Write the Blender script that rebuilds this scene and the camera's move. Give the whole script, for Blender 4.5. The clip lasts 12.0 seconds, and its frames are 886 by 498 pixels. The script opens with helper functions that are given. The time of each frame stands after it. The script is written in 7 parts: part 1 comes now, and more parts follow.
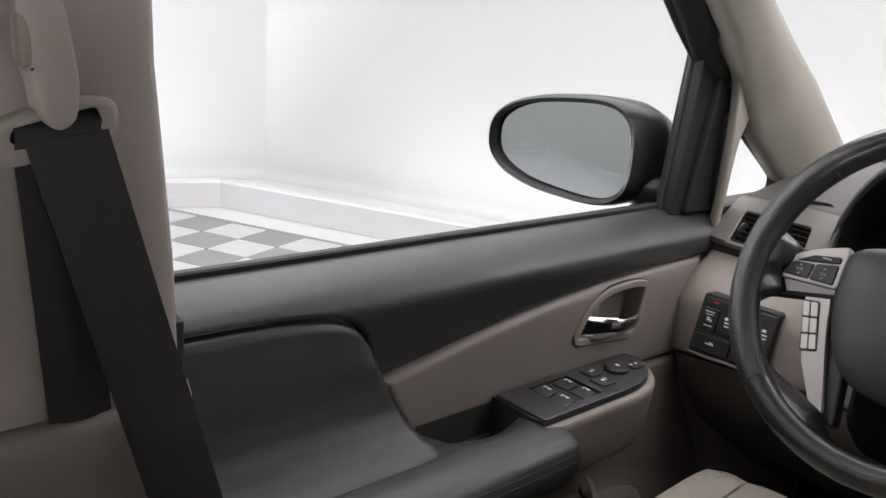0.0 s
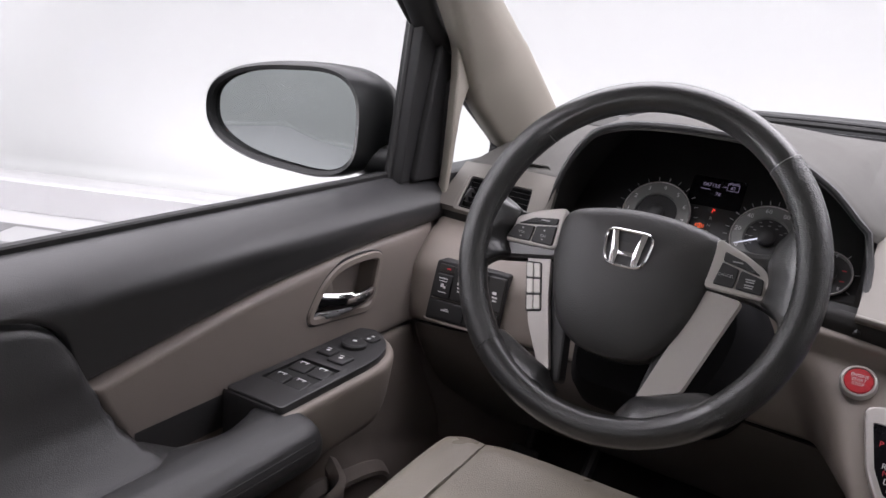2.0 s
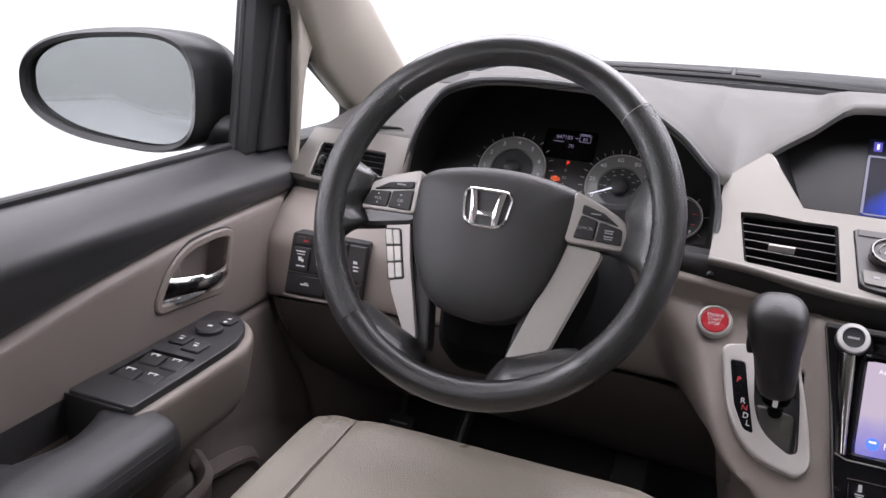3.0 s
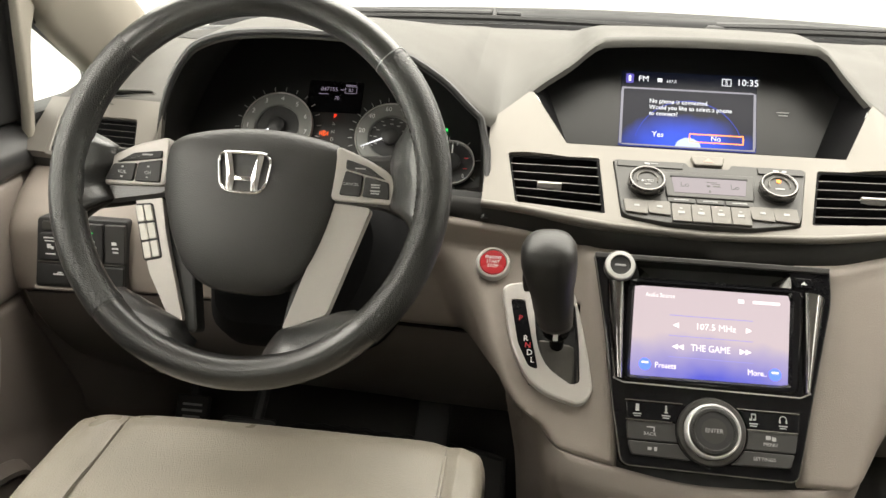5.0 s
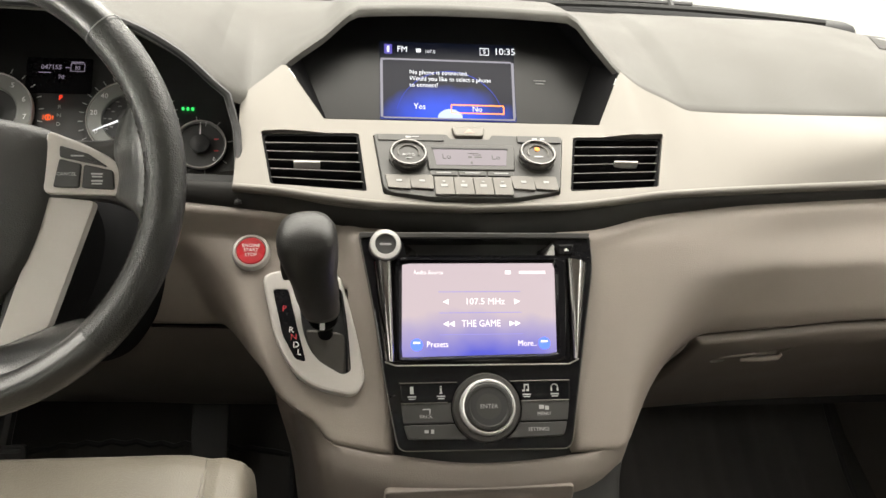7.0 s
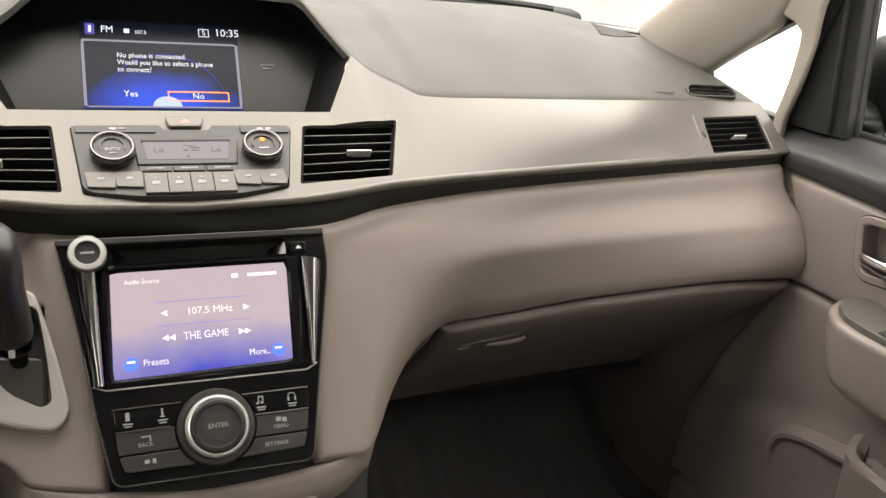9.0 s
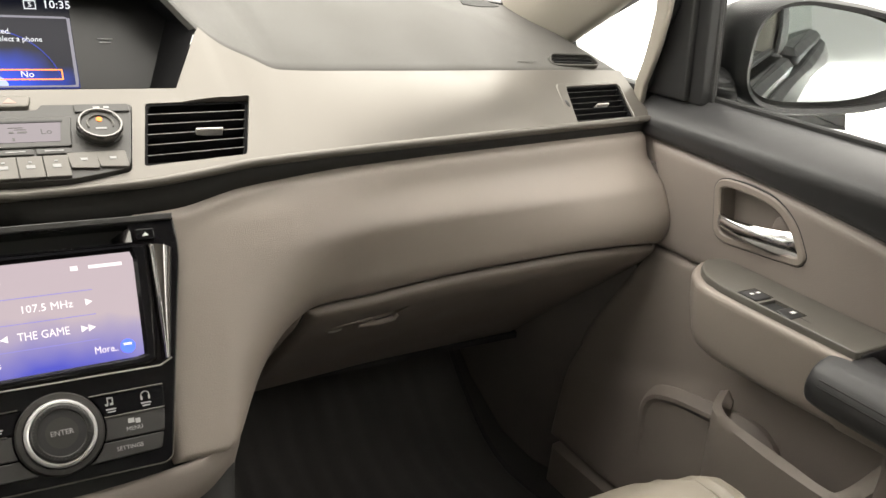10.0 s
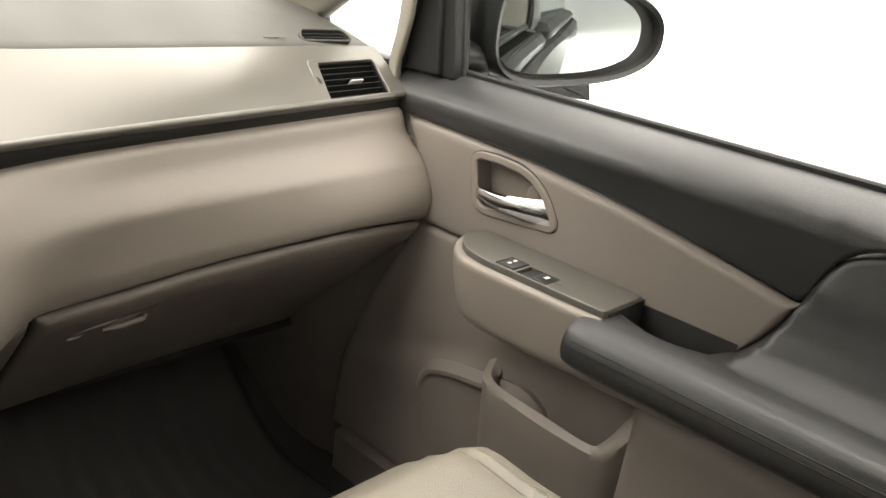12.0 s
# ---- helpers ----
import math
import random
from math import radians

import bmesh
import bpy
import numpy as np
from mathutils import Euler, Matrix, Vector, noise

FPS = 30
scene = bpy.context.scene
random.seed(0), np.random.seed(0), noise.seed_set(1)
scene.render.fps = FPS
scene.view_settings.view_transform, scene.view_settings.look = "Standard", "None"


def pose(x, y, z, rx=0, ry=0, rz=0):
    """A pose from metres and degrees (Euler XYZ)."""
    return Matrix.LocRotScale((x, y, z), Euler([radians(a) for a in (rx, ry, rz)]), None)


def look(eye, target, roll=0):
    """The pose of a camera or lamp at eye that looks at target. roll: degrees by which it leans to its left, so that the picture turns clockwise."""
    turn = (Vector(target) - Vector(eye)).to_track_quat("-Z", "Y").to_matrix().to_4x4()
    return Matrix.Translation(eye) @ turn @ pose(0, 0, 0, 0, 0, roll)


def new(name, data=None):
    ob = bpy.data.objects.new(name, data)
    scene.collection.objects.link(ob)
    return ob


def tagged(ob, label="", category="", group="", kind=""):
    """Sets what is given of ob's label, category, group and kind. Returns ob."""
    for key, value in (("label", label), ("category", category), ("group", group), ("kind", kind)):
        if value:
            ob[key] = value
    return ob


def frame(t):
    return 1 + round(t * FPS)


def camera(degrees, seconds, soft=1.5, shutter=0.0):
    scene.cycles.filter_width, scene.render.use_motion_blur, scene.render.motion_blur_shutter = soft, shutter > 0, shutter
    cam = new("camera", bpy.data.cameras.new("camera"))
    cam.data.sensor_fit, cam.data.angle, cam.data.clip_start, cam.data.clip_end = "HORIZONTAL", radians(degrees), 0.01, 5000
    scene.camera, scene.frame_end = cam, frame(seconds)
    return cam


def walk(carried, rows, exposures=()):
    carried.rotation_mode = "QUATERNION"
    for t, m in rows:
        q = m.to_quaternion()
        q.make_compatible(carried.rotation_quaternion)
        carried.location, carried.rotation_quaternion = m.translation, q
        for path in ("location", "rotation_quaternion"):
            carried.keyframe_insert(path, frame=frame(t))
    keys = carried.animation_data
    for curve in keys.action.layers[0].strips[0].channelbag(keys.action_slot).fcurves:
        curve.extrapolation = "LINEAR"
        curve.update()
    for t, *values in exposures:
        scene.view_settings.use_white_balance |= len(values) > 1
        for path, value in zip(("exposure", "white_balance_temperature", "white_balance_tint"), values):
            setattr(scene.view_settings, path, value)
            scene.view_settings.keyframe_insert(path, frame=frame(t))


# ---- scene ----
cam = camera(55.49, 12.0)
PATH = [
    (0, -0.1894, 0, 0.9437, 74.837, -3.964, 49.069),
    (0.5, -0.2006, 0.0142, 0.9365, 75.109, -4.587, 44.656),
    (1, -0.2067, 0.028, 0.9335, 74.95, -5.171, 39.922),
    (1.5, -0.2079, 0.0435, 0.9317, 74.366, -5.477, 35.283),
    (2, -0.2059, 0.0529, 0.9373, 74.271, -5.004, 31.526),
    (2.5, -0.2141, 0.0791, 0.9351, 73.886, -4.312, 25.743),
    (3, -0.2189, 0.0904, 0.9326, 72.464, -3.52, 21.335),
    (3.2, -0.22, 0.0942, 0.9316, 72.288, -3.625, 19.984),
    (4.8, -0.2002, 0.1346, 0.9288, 70.159, -2.014, 8.057),
    (5, -0.1965, 0.1382, 0.9281, 69.974, -1.985, 6.803),
    (5.5, -0.1867, 0.1483, 0.9272, 69.795, -1.965, 3.935),
    (6, -0.1786, 0.1639, 0.9245, 69.706, -2.175, 0.448),
    (6.5, -0.1701, 0.1763, 0.919, 69.588, -2.475, -3.338),
    (7, -0.1593, 0.1926, 0.9135, 69.207, -2.999, -7.511),
    (7.2, -0.1541, 0.1982, 0.9116, 69.231, -3.153, -9.039),
    (8.8, -0.1094, 0.2344, 0.9082, 69.604, -4.964, -21.457),
    (9, -0.1037, 0.2386, 0.9068, 69.353, -5.457, -23.031),
    (9.5, -0.0875, 0.251, 0.9017, 69.027, -5.874, -27.287),
    (10, -0.0732, 0.2557, 0.8974, 68.676, -5.822, -31.431),
    (10.5, -0.0579, 0.2604, 0.8913, 68.463, -5.592, -35.546),
    (11, -0.0457, 0.2616, 0.8925, 68.267, -5.966, -39.535),
    (11.5, -0.0304, 0.2524, 0.893, 68.88, -6.73, -43.152),
    (12, -0.0164, 0.2524, 0.89, 69.094, -7.105, -45.78),
]
EXPOSURES = [(0.0, 0.75, 6350, 18), (2.5, 0.95, 6200, 23), (3.2, 1.40, 6150, 22), (4.8, 1.62, 7150, 9), (7.2, 1.55, 7100, 10), (8.8, 1.30, 7050, 12), (10.0, 1.36, 7050, 11), (12.0, 1.56, 7100, 10)]
walk(cam, [(t, pose(x, y, z, rx, ry, rz)) for t, x, y, z, rx, ry, rz in PATH], EXPOSURES)

# ---- light: a white booth under a wide diffuse panel added overhead ----
world = bpy.data.worlds.new("booth_light")
scene.world = world
world.use_nodes = True
sky = world.node_tree.nodes["Background"]
sky.inputs["Color"].default_value = (1.0, 0.99, 0.97, 1)
sky.inputs["Strength"].default_value = 0.45
# unseen panel overhead, added for the soft light from above
soft = bpy.data.lights.new("overhead_softbox", "AREA")
soft.shape, soft.size, soft.size_y, soft.energy, soft.color = "RECTANGLE", 13.0, 13.0, 1150.0, (1.0, 0.99, 0.965)
softbox = new("overhead_softbox", soft)
softbox.location = (0, 1.0, 4.3)
tagged(softbox, "large diffuse light panel added overhead, out of view", "light")


# ---- materials ----
def mat(name, col, rough=0.5, metal=0.0, grain=0.0, size=400.0, var=0.10, rvar=0.08, coat=0.0, stain=9.0, cells=False):
    """Principled surface with colour and gloss that vary at two scales and a fine relief."""
    m = bpy.data.materials.new(name)
    m.use_nodes = True
    nt = m.node_tree
    b = nt.nodes["Principled BSDF"]
    b.inputs["Metallic"].default_value = metal
    b.inputs["Coat Weight"].default_value = coat
    b.inputs["Coat Roughness"].default_value = 0.08
    co = nt.nodes.new("ShaderNodeTexCoord")
    big = nt.nodes.new("ShaderNodeTexNoise")
    big.inputs["Scale"].default_value = stain
    big.inputs["Detail"].default_value = 5
    fine = nt.nodes.new("ShaderNodeTexVoronoi" if cells else "ShaderNodeTexNoise")
    fine.inputs["Scale"].default_value = size
    for n in (big, fine):
        nt.links.new(co.outputs["Object"], n.inputs["Vector"])
    add = nt.nodes.new("ShaderNodeMath")
    add.operation = "MULTIPLY_ADD"
    add.inputs[1].default_value = 0.35
    nt.links.new(fine.outputs["Distance" if cells else "Fac"], add.inputs[0])
    nt.links.new(big.outputs["Fac"], add.inputs[2])
    ramp = nt.nodes.new("ShaderNodeMapRange")
    ramp.inputs["From Min"].default_value, ramp.inputs["From Max"].default_value = 0.35, 1.0
    ramp.inputs["To Min"].default_value, ramp.inputs["To Max"].default_value = 1 - var, 1 + var
    nt.links.new(add.outputs[0], ramp.inputs["Value"])
    mul = nt.nodes.new("ShaderNodeVectorMath")
    mul.operation = "SCALE"
    mul.inputs[0].default_value = col
    nt.links.new(ramp.outputs["Result"], mul.inputs["Scale"])
    nt.links.new(mul.outputs["Vector"], b.inputs["Base Color"])
    rr = nt.nodes.new("ShaderNodeMapRange")
    rr.inputs["From Min"].default_value, rr.inputs["From Max"].default_value = 0.3, 0.7
    rr.inputs["To Min"].default_value, rr.inputs["To Max"].default_value = max(0.02, rough - rvar), min(1, rough + rvar)
    nt.links.new(big.outputs["Fac"], rr.inputs["Value"])
    nt.links.new(rr.outputs["Result"], b.inputs["Roughness"])
    if grain:
        bp = nt.nodes.new("ShaderNodeBump")
        bp.inputs["Strength"].default_value = grain
        bp.inputs["Distance"].default_value = 0.0006
        nt.links.new(fine.outputs["Distance" if cells else "Fac"], bp.inputs["Height"])
        nt.links.new(bp.outputs["Normal"], b.inputs["Normal"])
    return m


def glow(name, col, strength, low=None, axis=1, ramp=(0.22, 0.62), centre=None):
    """A lit display; low: the colour at its lower edge, or round centre (x, z, x scale, z scale)."""
    m = bpy.data.materials.new(name)
    m.use_nodes = True
    nt = m.node_tree
    b = nt.nodes["Principled BSDF"]
    b.inputs["Base Color"].default_value = (0.01, 0.01, 0.012, 1)
    b.inputs["Roughness"].default_value = 0.25
    b.inputs["Specular IOR Level"].default_value = 0.15
    b.inputs["Emission Strength"].default_value = strength
    b.inputs["Emission Color"].default_value = (*col, 1)
    if low:
        co = nt.nodes.new("ShaderNodeTexCoord")
        se = nt.nodes.new("ShaderNodeSeparateXYZ")
        nz = nt.nodes.new("ShaderNodeTexNoise")
        nz.inputs["Scale"].default_value = 25
        mx = nt.nodes.new("ShaderNodeMath")
        mx.operation = "MULTIPLY_ADD"
        mx.inputs[1].default_value = 0.25
        cr = nt.nodes.new("ShaderNodeValToRGB")
        cr.color_ramp.elements[0].position, cr.color_ramp.elements[0].color = ramp[0], (*low, 1)
        cr.color_ramp.elements[1].position, cr.color_ramp.elements[1].color = ramp[1], (*col, 1)
        nt.links.new(co.outputs["Generated"], se.inputs["Vector"])
        nt.links.new(co.outputs["Object"], nz.inputs["Vector"])
        nt.links.new(nz.outputs["Fac"], mx.inputs[0])
        if centre:
            sq = []
            for k, ax in ((0, "X"), (1, "Z")):
                d = nt.nodes.new("ShaderNodeMath")
                d.operation = "SUBTRACT"
                d.inputs[1].default_value = centre[k]
                nt.links.new(se.outputs[ax], d.inputs[0])
                e = nt.nodes.new("ShaderNodeMath")
                e.operation = "MULTIPLY"
                e.inputs[1].default_value = centre[k + 2]
                nt.links.new(d.outputs[0], e.inputs[0])
                p = nt.nodes.new("ShaderNodeMath")
                p.operation = "POWER"
                p.inputs[1].default_value = 2.0
                nt.links.new(e.outputs[0], p.inputs[0])
                sq.append(p)
            sm = nt.nodes.new("ShaderNodeMath")
            nt.links.new(sq[0].outputs[0], sm.inputs[0])
            nt.links.new(sq[1].outputs[0], sm.inputs[1])
            rt = nt.nodes.new("ShaderNodeMath")
            rt.operation = "SQRT"
            nt.links.new(sm.outputs[0], rt.inputs[0])
            nt.links.new(rt.outputs[0], mx.inputs[2])
        else:
            nt.links.new(se.outputs["XYZ"[axis]], mx.inputs[2])
        nt.links.new(mx.outputs[0], cr.inputs["Fac"])
        nt.links.new(cr.outputs["Color"], b.inputs["Emission Color"])
    return m


def clear(name, tint=(1, 1, 1), rough=0.0):
    m = bpy.data.materials.new(name)
    m.use_nodes = True
    nt = m.node_tree
    out = nt.nodes["Material Output"]
    tr = nt.nodes.new("ShaderNodeBsdfTransparent")
    tr.inputs["Color"].default_value = (*tint, 1)
    gl = nt.nodes.new("ShaderNodeBsdfGlossy")
    gl.inputs["Roughness"].default_value = 0.02
    mx = nt.nodes.new("ShaderNodeMixShader")
    mx.inputs[0].default_value = 0.025
    nt.links.new(tr.outputs[0], mx.inputs[1])
    nt.links.new(gl.outputs[0], mx.inputs[2])
    nt.links.new(mx.outputs[0], out.inputs["Surface"])
    return m


TAUPE = mat("taupe_plastic", (0.232, 0.199, 0.175), 0.5, grain=0.25, size=900, cells=True, var=0.06)
DOORT = mat("taupe_door_vinyl", (0.208, 0.178, 0.160), 0.5, grain=0.3, size=900, cells=True, var=0.06)
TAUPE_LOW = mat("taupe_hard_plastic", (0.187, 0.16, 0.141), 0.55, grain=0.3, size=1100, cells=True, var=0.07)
# the lower taupe darkened; shade below the knee panel is put into the colour
KNEELOW = mat("taupe_lower_cover_shaded", (0.125, 0.108, 0.096), 0.7, grain=0.3, size=1100, cells=True, var=0.08)
PAD = mat("dash_pad_vinyl", (0.069, 0.0665, 0.0605), 0.62, grain=0.3, size=1000, cells=True, var=0.05)
SILVER = mat("satin_champagne_trim", (0.145, 0.135, 0.120), 0.42, metal=0.4, var=0.04, grain=0.05, size=1500)
SATIN = mat("satin_silver_plastic", (0.46, 0.438, 0.415), 0.34, metal=0.25, var=0.04)
KEYG = mat("dark_grey_key", (0.042, 0.041, 0.040), 0.42, var=0.06, metal=0.1)
SILK = mat("dull_silver_key", (0.112, 0.105, 0.095), 0.42, metal=0.35, var=0.05)
COWLM = mat("wet_black_cowl_plastic", (0.015, 0.015, 0.016), 0.16, var=0.2, rvar=0.06)
POSTM = mat("matt_black_window_post", (0.014, 0.014, 0.0145), 0.5, var=0.12, grain=0.15, size=1100)
CASE = mat("satin_black_mirror_case", (0.010, 0.0105, 0.011), 0.35, var=0.2, grain=0.1, size=900)
KNOBM = mat("matt_black_knob_leather", (0.021, 0.0205, 0.020), 0.46, grain=0.25, size=700, cells=True, var=0.1)
KEYW = mat("pale_silver_key", (0.66, 0.64, 0.60), 0.4, metal=0.1, var=0.04)
BARM = mat("smoked_chrome_bar", (0.30, 0.29, 0.285), 0.14, metal=1.0, var=0.1, rvar=0.03)
KRING = mat("smoked_knob_ring", (0.19, 0.185, 0.18), 0.24, metal=1.0, var=0.08)
SPKM = mat("grey_speaker_cloth", (0.036, 0.035, 0.033), 0.8, grain=0.8, size=1400, var=0.1)
GREYP = mat("grey_control_plastic", (0.044, 0.0425, 0.040), 0.45, var=0.05, metal=0.2)
BLACK = mat("black_soft_vinyl", (0.030, 0.030, 0.031), 0.36, grain=0.35, size=900, cells=True, var=0.15)
LEATHER = mat("black_leather", (0.016, 0.0162, 0.016), 0.33, grain=0.40, size=650, cells=True, var=0.05, rvar=0.03, coat=0.9)
LEATHER.node_tree.nodes["Principled BSDF"].inputs["Coat Roughness"].default_value = 0.19
PERF = mat("perforated_black_leather", (0.012, 0.0125, 0.012), 0.30, grain=1.0, size=760, cells=True, var=0.10, rvar=0.03, coat=0.5)
PERF.node_tree.nodes["Principled BSDF"].inputs["Coat Roughness"].default_value = 0.25
HUBM = mat("charcoal_hub_vinyl", (0.037, 0.0365, 0.036), 0.42, grain=0.3, size=900, cells=True, var=0.08)
DARK = mat("black_hard_plastic", (0.023, 0.023, 0.0235), 0.5, var=0.15, grain=0.1, size=1200)
# near-black for black recess parts and for gaps where only shade shows
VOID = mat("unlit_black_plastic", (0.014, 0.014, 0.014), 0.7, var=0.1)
PLATE = mat("dark_taupe_switch_plate", (0.095, 0.089, 0.078), 0.36, grain=0.15, size=1000, cells=True, var=0.06)
GLOSS = mat("piano_black", (0.006, 0.006, 0.007), 0.09, var=0.1, rvar=0.03)
CHROME = mat("chrome", (0.75, 0.75, 0.76), 0.1, metal=1.0, var=0.03, rvar=0.05)
# lighter copy of the beige trim; light missing on this pillar is in the colour
BPILLAR = mat("beige_pillar_trim_lightened", (0.37, 0.32, 0.295), 0.6, grain=0.3, size=1500, var=0.06)
SEAT = mat("taupe_seat_leather", (0.205, 0.183, 0.150), 0.36, grain=0.55, size=700, cells=True, var=0.1, rvar=0.1)
BEIGE = mat("beige_pillar_trim", (0.265, 0.242, 0.207), 0.65, grain=0.3, size=1500, var=0.05)
WEB = mat("black_seat_belt_webbing", (0.020, 0.016, 0.018), 0.65, grain=0.5, size=1300, var=0.12)
CARPET = mat("charcoal_carpet", (0.042, 0.040, 0.038), 0.95, grain=1.0, size=900, var=0.3)
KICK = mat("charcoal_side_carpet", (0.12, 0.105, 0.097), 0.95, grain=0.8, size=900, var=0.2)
BRIGHT = mat("polished_silver_ring", (0.88, 0.88, 0.87), 0.2, metal=0.5, var=0.05, rvar=0.08)
RUBBER = mat("black_rubber", (0.012, 0.012, 0.012), 0.6, var=0.15, grain=0.2)
RED = mat("red_button", (0.42, 0.012, 0.02), 0.25, coat=0.3, var=0.08)
REDCHIP = mat("red_lock_marker", (0.5, 0.02, 0.015), 0.4)
WHITE = mat("white_print", (0.75, 0.75, 0.75), 0.5, var=0.02)
ICON = mat("pale_grey_print", (0.42, 0.42, 0.42), 0.5, var=0.02)
DIM = mat("grey_print", (0.3, 0.3, 0.3), 0.5, var=0.02)
RED_PRINT = mat("red_print", (0.55, 0.03, 0.04), 0.5, var=0.02)
DIALGREY = mat("gauge_ring_grey", (0.19, 0.193, 0.185), 0.4, metal=0.3, var=0.04)
MIRROR = mat("mirror_glass", (0.36, 0.385, 0.385), 0.015, metal=1.0, var=0.01, rvar=0.004)
PAINTM = mat("dark_metallic_car_paint", (0.020, 0.0205, 0.021), 0.5, metal=0.1, var=0.05)
HEADLINER = mat("grey_headliner_cloth", (0.55, 0.525, 0.49), 0.9, grain=0.5, size=900, var=0.05)
GLASS = clear("window_glass", (0.97, 0.985, 0.98))
PRIVACY = clear("tinted_glass", (0.85, 0.90, 0.87))
WALLP = mat("pale_booth_paint", (0.30, 0.306, 0.299), 0.6, var=0.02, stain=0.4, size=20)
FLOORM = mat("pale_grey_floor_paint", (0.40, 0.40, 0.40), 0.45, var=0.06, stain=1.2, size=60)
KERBP = mat("pale_grey_riser_paint", (0.38, 0.38, 0.38), 0.55, var=0.05, stain=1.5, size=40)
TILE_L = mat("white_vented_tile", (0.31, 0.31, 0.31), 0.45, var=0.05, grain=0.6, size=45, cells=True)
TILE_D = mat("grey_vented_tile", (0.145, 0.145, 0.145), 0.5, var=0.25, grain=1.0, size=45, cells=True)
IMID_BG = glow("upper_display", (0.002, 0.003, 0.008), 0.55, (0.008, 0.018, 0.16), 2, (0.16, 0.50))
IMID_DLG = glow("upper_display_dialog", (0.004, 0.005, 0.012), 0.6, (0.012, 0.075, 0.80), 2, (0.18, 0.58), (0.5, 0.05, 0.85, 0.85))
IMID_EDGE = glow("upper_display_frame", (0.42, 0.42, 0.52), 0.32)
FACEM = mat("smoked_display_face", (0.0085, 0.0085, 0.0085), 0.38, var=0.08, rvar=0.03)
JOINT = mat("matt_black_joint_plastic", (0.016, 0.015, 0.014), 0.6, var=0.15, grain=0.1, size=1200)
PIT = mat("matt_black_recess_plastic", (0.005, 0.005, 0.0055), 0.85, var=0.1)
for m_, s_ in ((PIT, 0.12), (GLOSS, 0.22), (JOINT, 0.3), (PAINTM, 0.2), (CASE, 0.3), (POSTM, 0.3)):
    m_.node_tree.nodes["Principled BSDF"].inputs["Specular IOR Level"].default_value = s_
IMID_ARC = glow("upper_display_dim_blue", (0.01, 0.03, 0.36), 0.7)
MARK_V = glow("display_violet", (0.07, 0.06, 0.30), 0.7)
# pale lilac is window glare put into the emission; the blue is the display
TOUCH = glow("touch_display_glare", (0.40, 0.345, 0.39), 0.60, (0.06, 0.07, 0.44), 2, (0.18, 0.62), (0.5, -0.02, 0.45, 0.95))
TXT_W = glow("display_white", (0.85, 0.9, 1.0), 0.55)
TXT_T = glow("touch_text", (0.86, 0.80, 0.84), 0.62)
TOUCH_LINE = glow("touch_line", (0.19, 0.18, 0.50), 0.7)
TXT_B = glow("display_blue", (0.04, 0.09, 0.95), 1.4)
TXT_O = glow("display_orange", (1.0, 0.28, 0.05), 1.0)
LCD = glow("climate_lcd", (0.27, 0.24, 0.27), 0.52)
LED_R = glow("red_telltale", (1.0, 0.05, 0.02), 0.6)
LED_O = glow("orange_red_telltale", (1.0, 0.12, 0.02), 0.5)
LED_G = glow("green_telltale", (0.02, 0.8, 0.15), 0.5)
ODO = glow("odometer_digits", (0.7, 0.62, 0.85), 0.11)


# ---- geometry tools: a geo is (vertices, faces) ----
def pchip(xs, ys):
    xs, ys = np.array(xs, float), np.array(ys, float)
    h, dl = np.diff(xs), np.diff(ys) / np.diff(xs)
    m = np.zeros(len(xs))
    for i in range(1, len(xs) - 1):
        if dl[i - 1] * dl[i] > 0:
            a, c = 2 * h[i] + h[i - 1], h[i] + 2 * h[i - 1]
            m[i] = (a + c) / (a / dl[i - 1] + c / dl[i])
    m[0], m[-1] = dl[0], dl[-1]

    def f(x):
        x = min(max(x, xs[0]), xs[-1])
        i = min(max(int(np.searchsorted(xs, x)) - 1, 0), len(h) - 1)
        t = (x - xs[i]) / h[i]
        return float((1 + 2 * t) * (1 - t) ** 2 * ys[i] + t * (1 - t) ** 2 * h[i] * m[i] + t * t * (3 - 2 * t) * ys[i + 1] + t * t * (t - 1) * h[i] * m[i + 1])
    return f


def step(a, b, x):
    t = min(max((x - a) / (b - a), 0), 1)
    return t * t * (3 - 2 * t)


def basis(o, lean=0.0, yaw=0.0):
    """A local frame: x to the right, y up along a face leaning forward by lean degrees, z out of the face towards the cabin; yaw turns it about the vertical."""
    a = radians(lean)
    m = Matrix(((1, 0, 0, 0), (0, math.sin(a), -math.cos(a), 0), (0, math.cos(a), math.sin(a), 0), (0, 0, 0, 1)))
    return Matrix.Translation(o) @ Matrix.Rotation(radians(yaw), 4, "Z") @ m


def put(M, pts):
    return [tuple(M @ Vector(p)) for p in pts]


def join(*geos):
    vs, fs = [], []
    for v, f in geos:
        k = len(vs)
        vs += list(v)
        fs += [tuple(i + k for i in q) for q in f]
    return vs, fs


def moved(geo, M):
    return put(M, geo[0]), geo[1]


def rounded(poly, r, n=5):
    """The outline with its corners rounded; r: one radius or one a corner."""
    out, k = [], len(poly)
    for i in range(k):
        p, a, b = (Vector(poly[j % k]) for j in (i, i - 1, i + 1))
        rr = r[i] if isinstance(r, (list, tuple)) else r
        da, db = a - p, b - p
        e = min(rr, 0.49 * da.length, 0.49 * db.length)
        s, t = p + da.normalized() * e, p + db.normalized() * e
        for j in range(n + 1):
            u = j / n
            q = s * (1 - u) ** 2 + p * 2 * u * (1 - u) + t * u * u
            out.append((q.x, q.y))
    return out


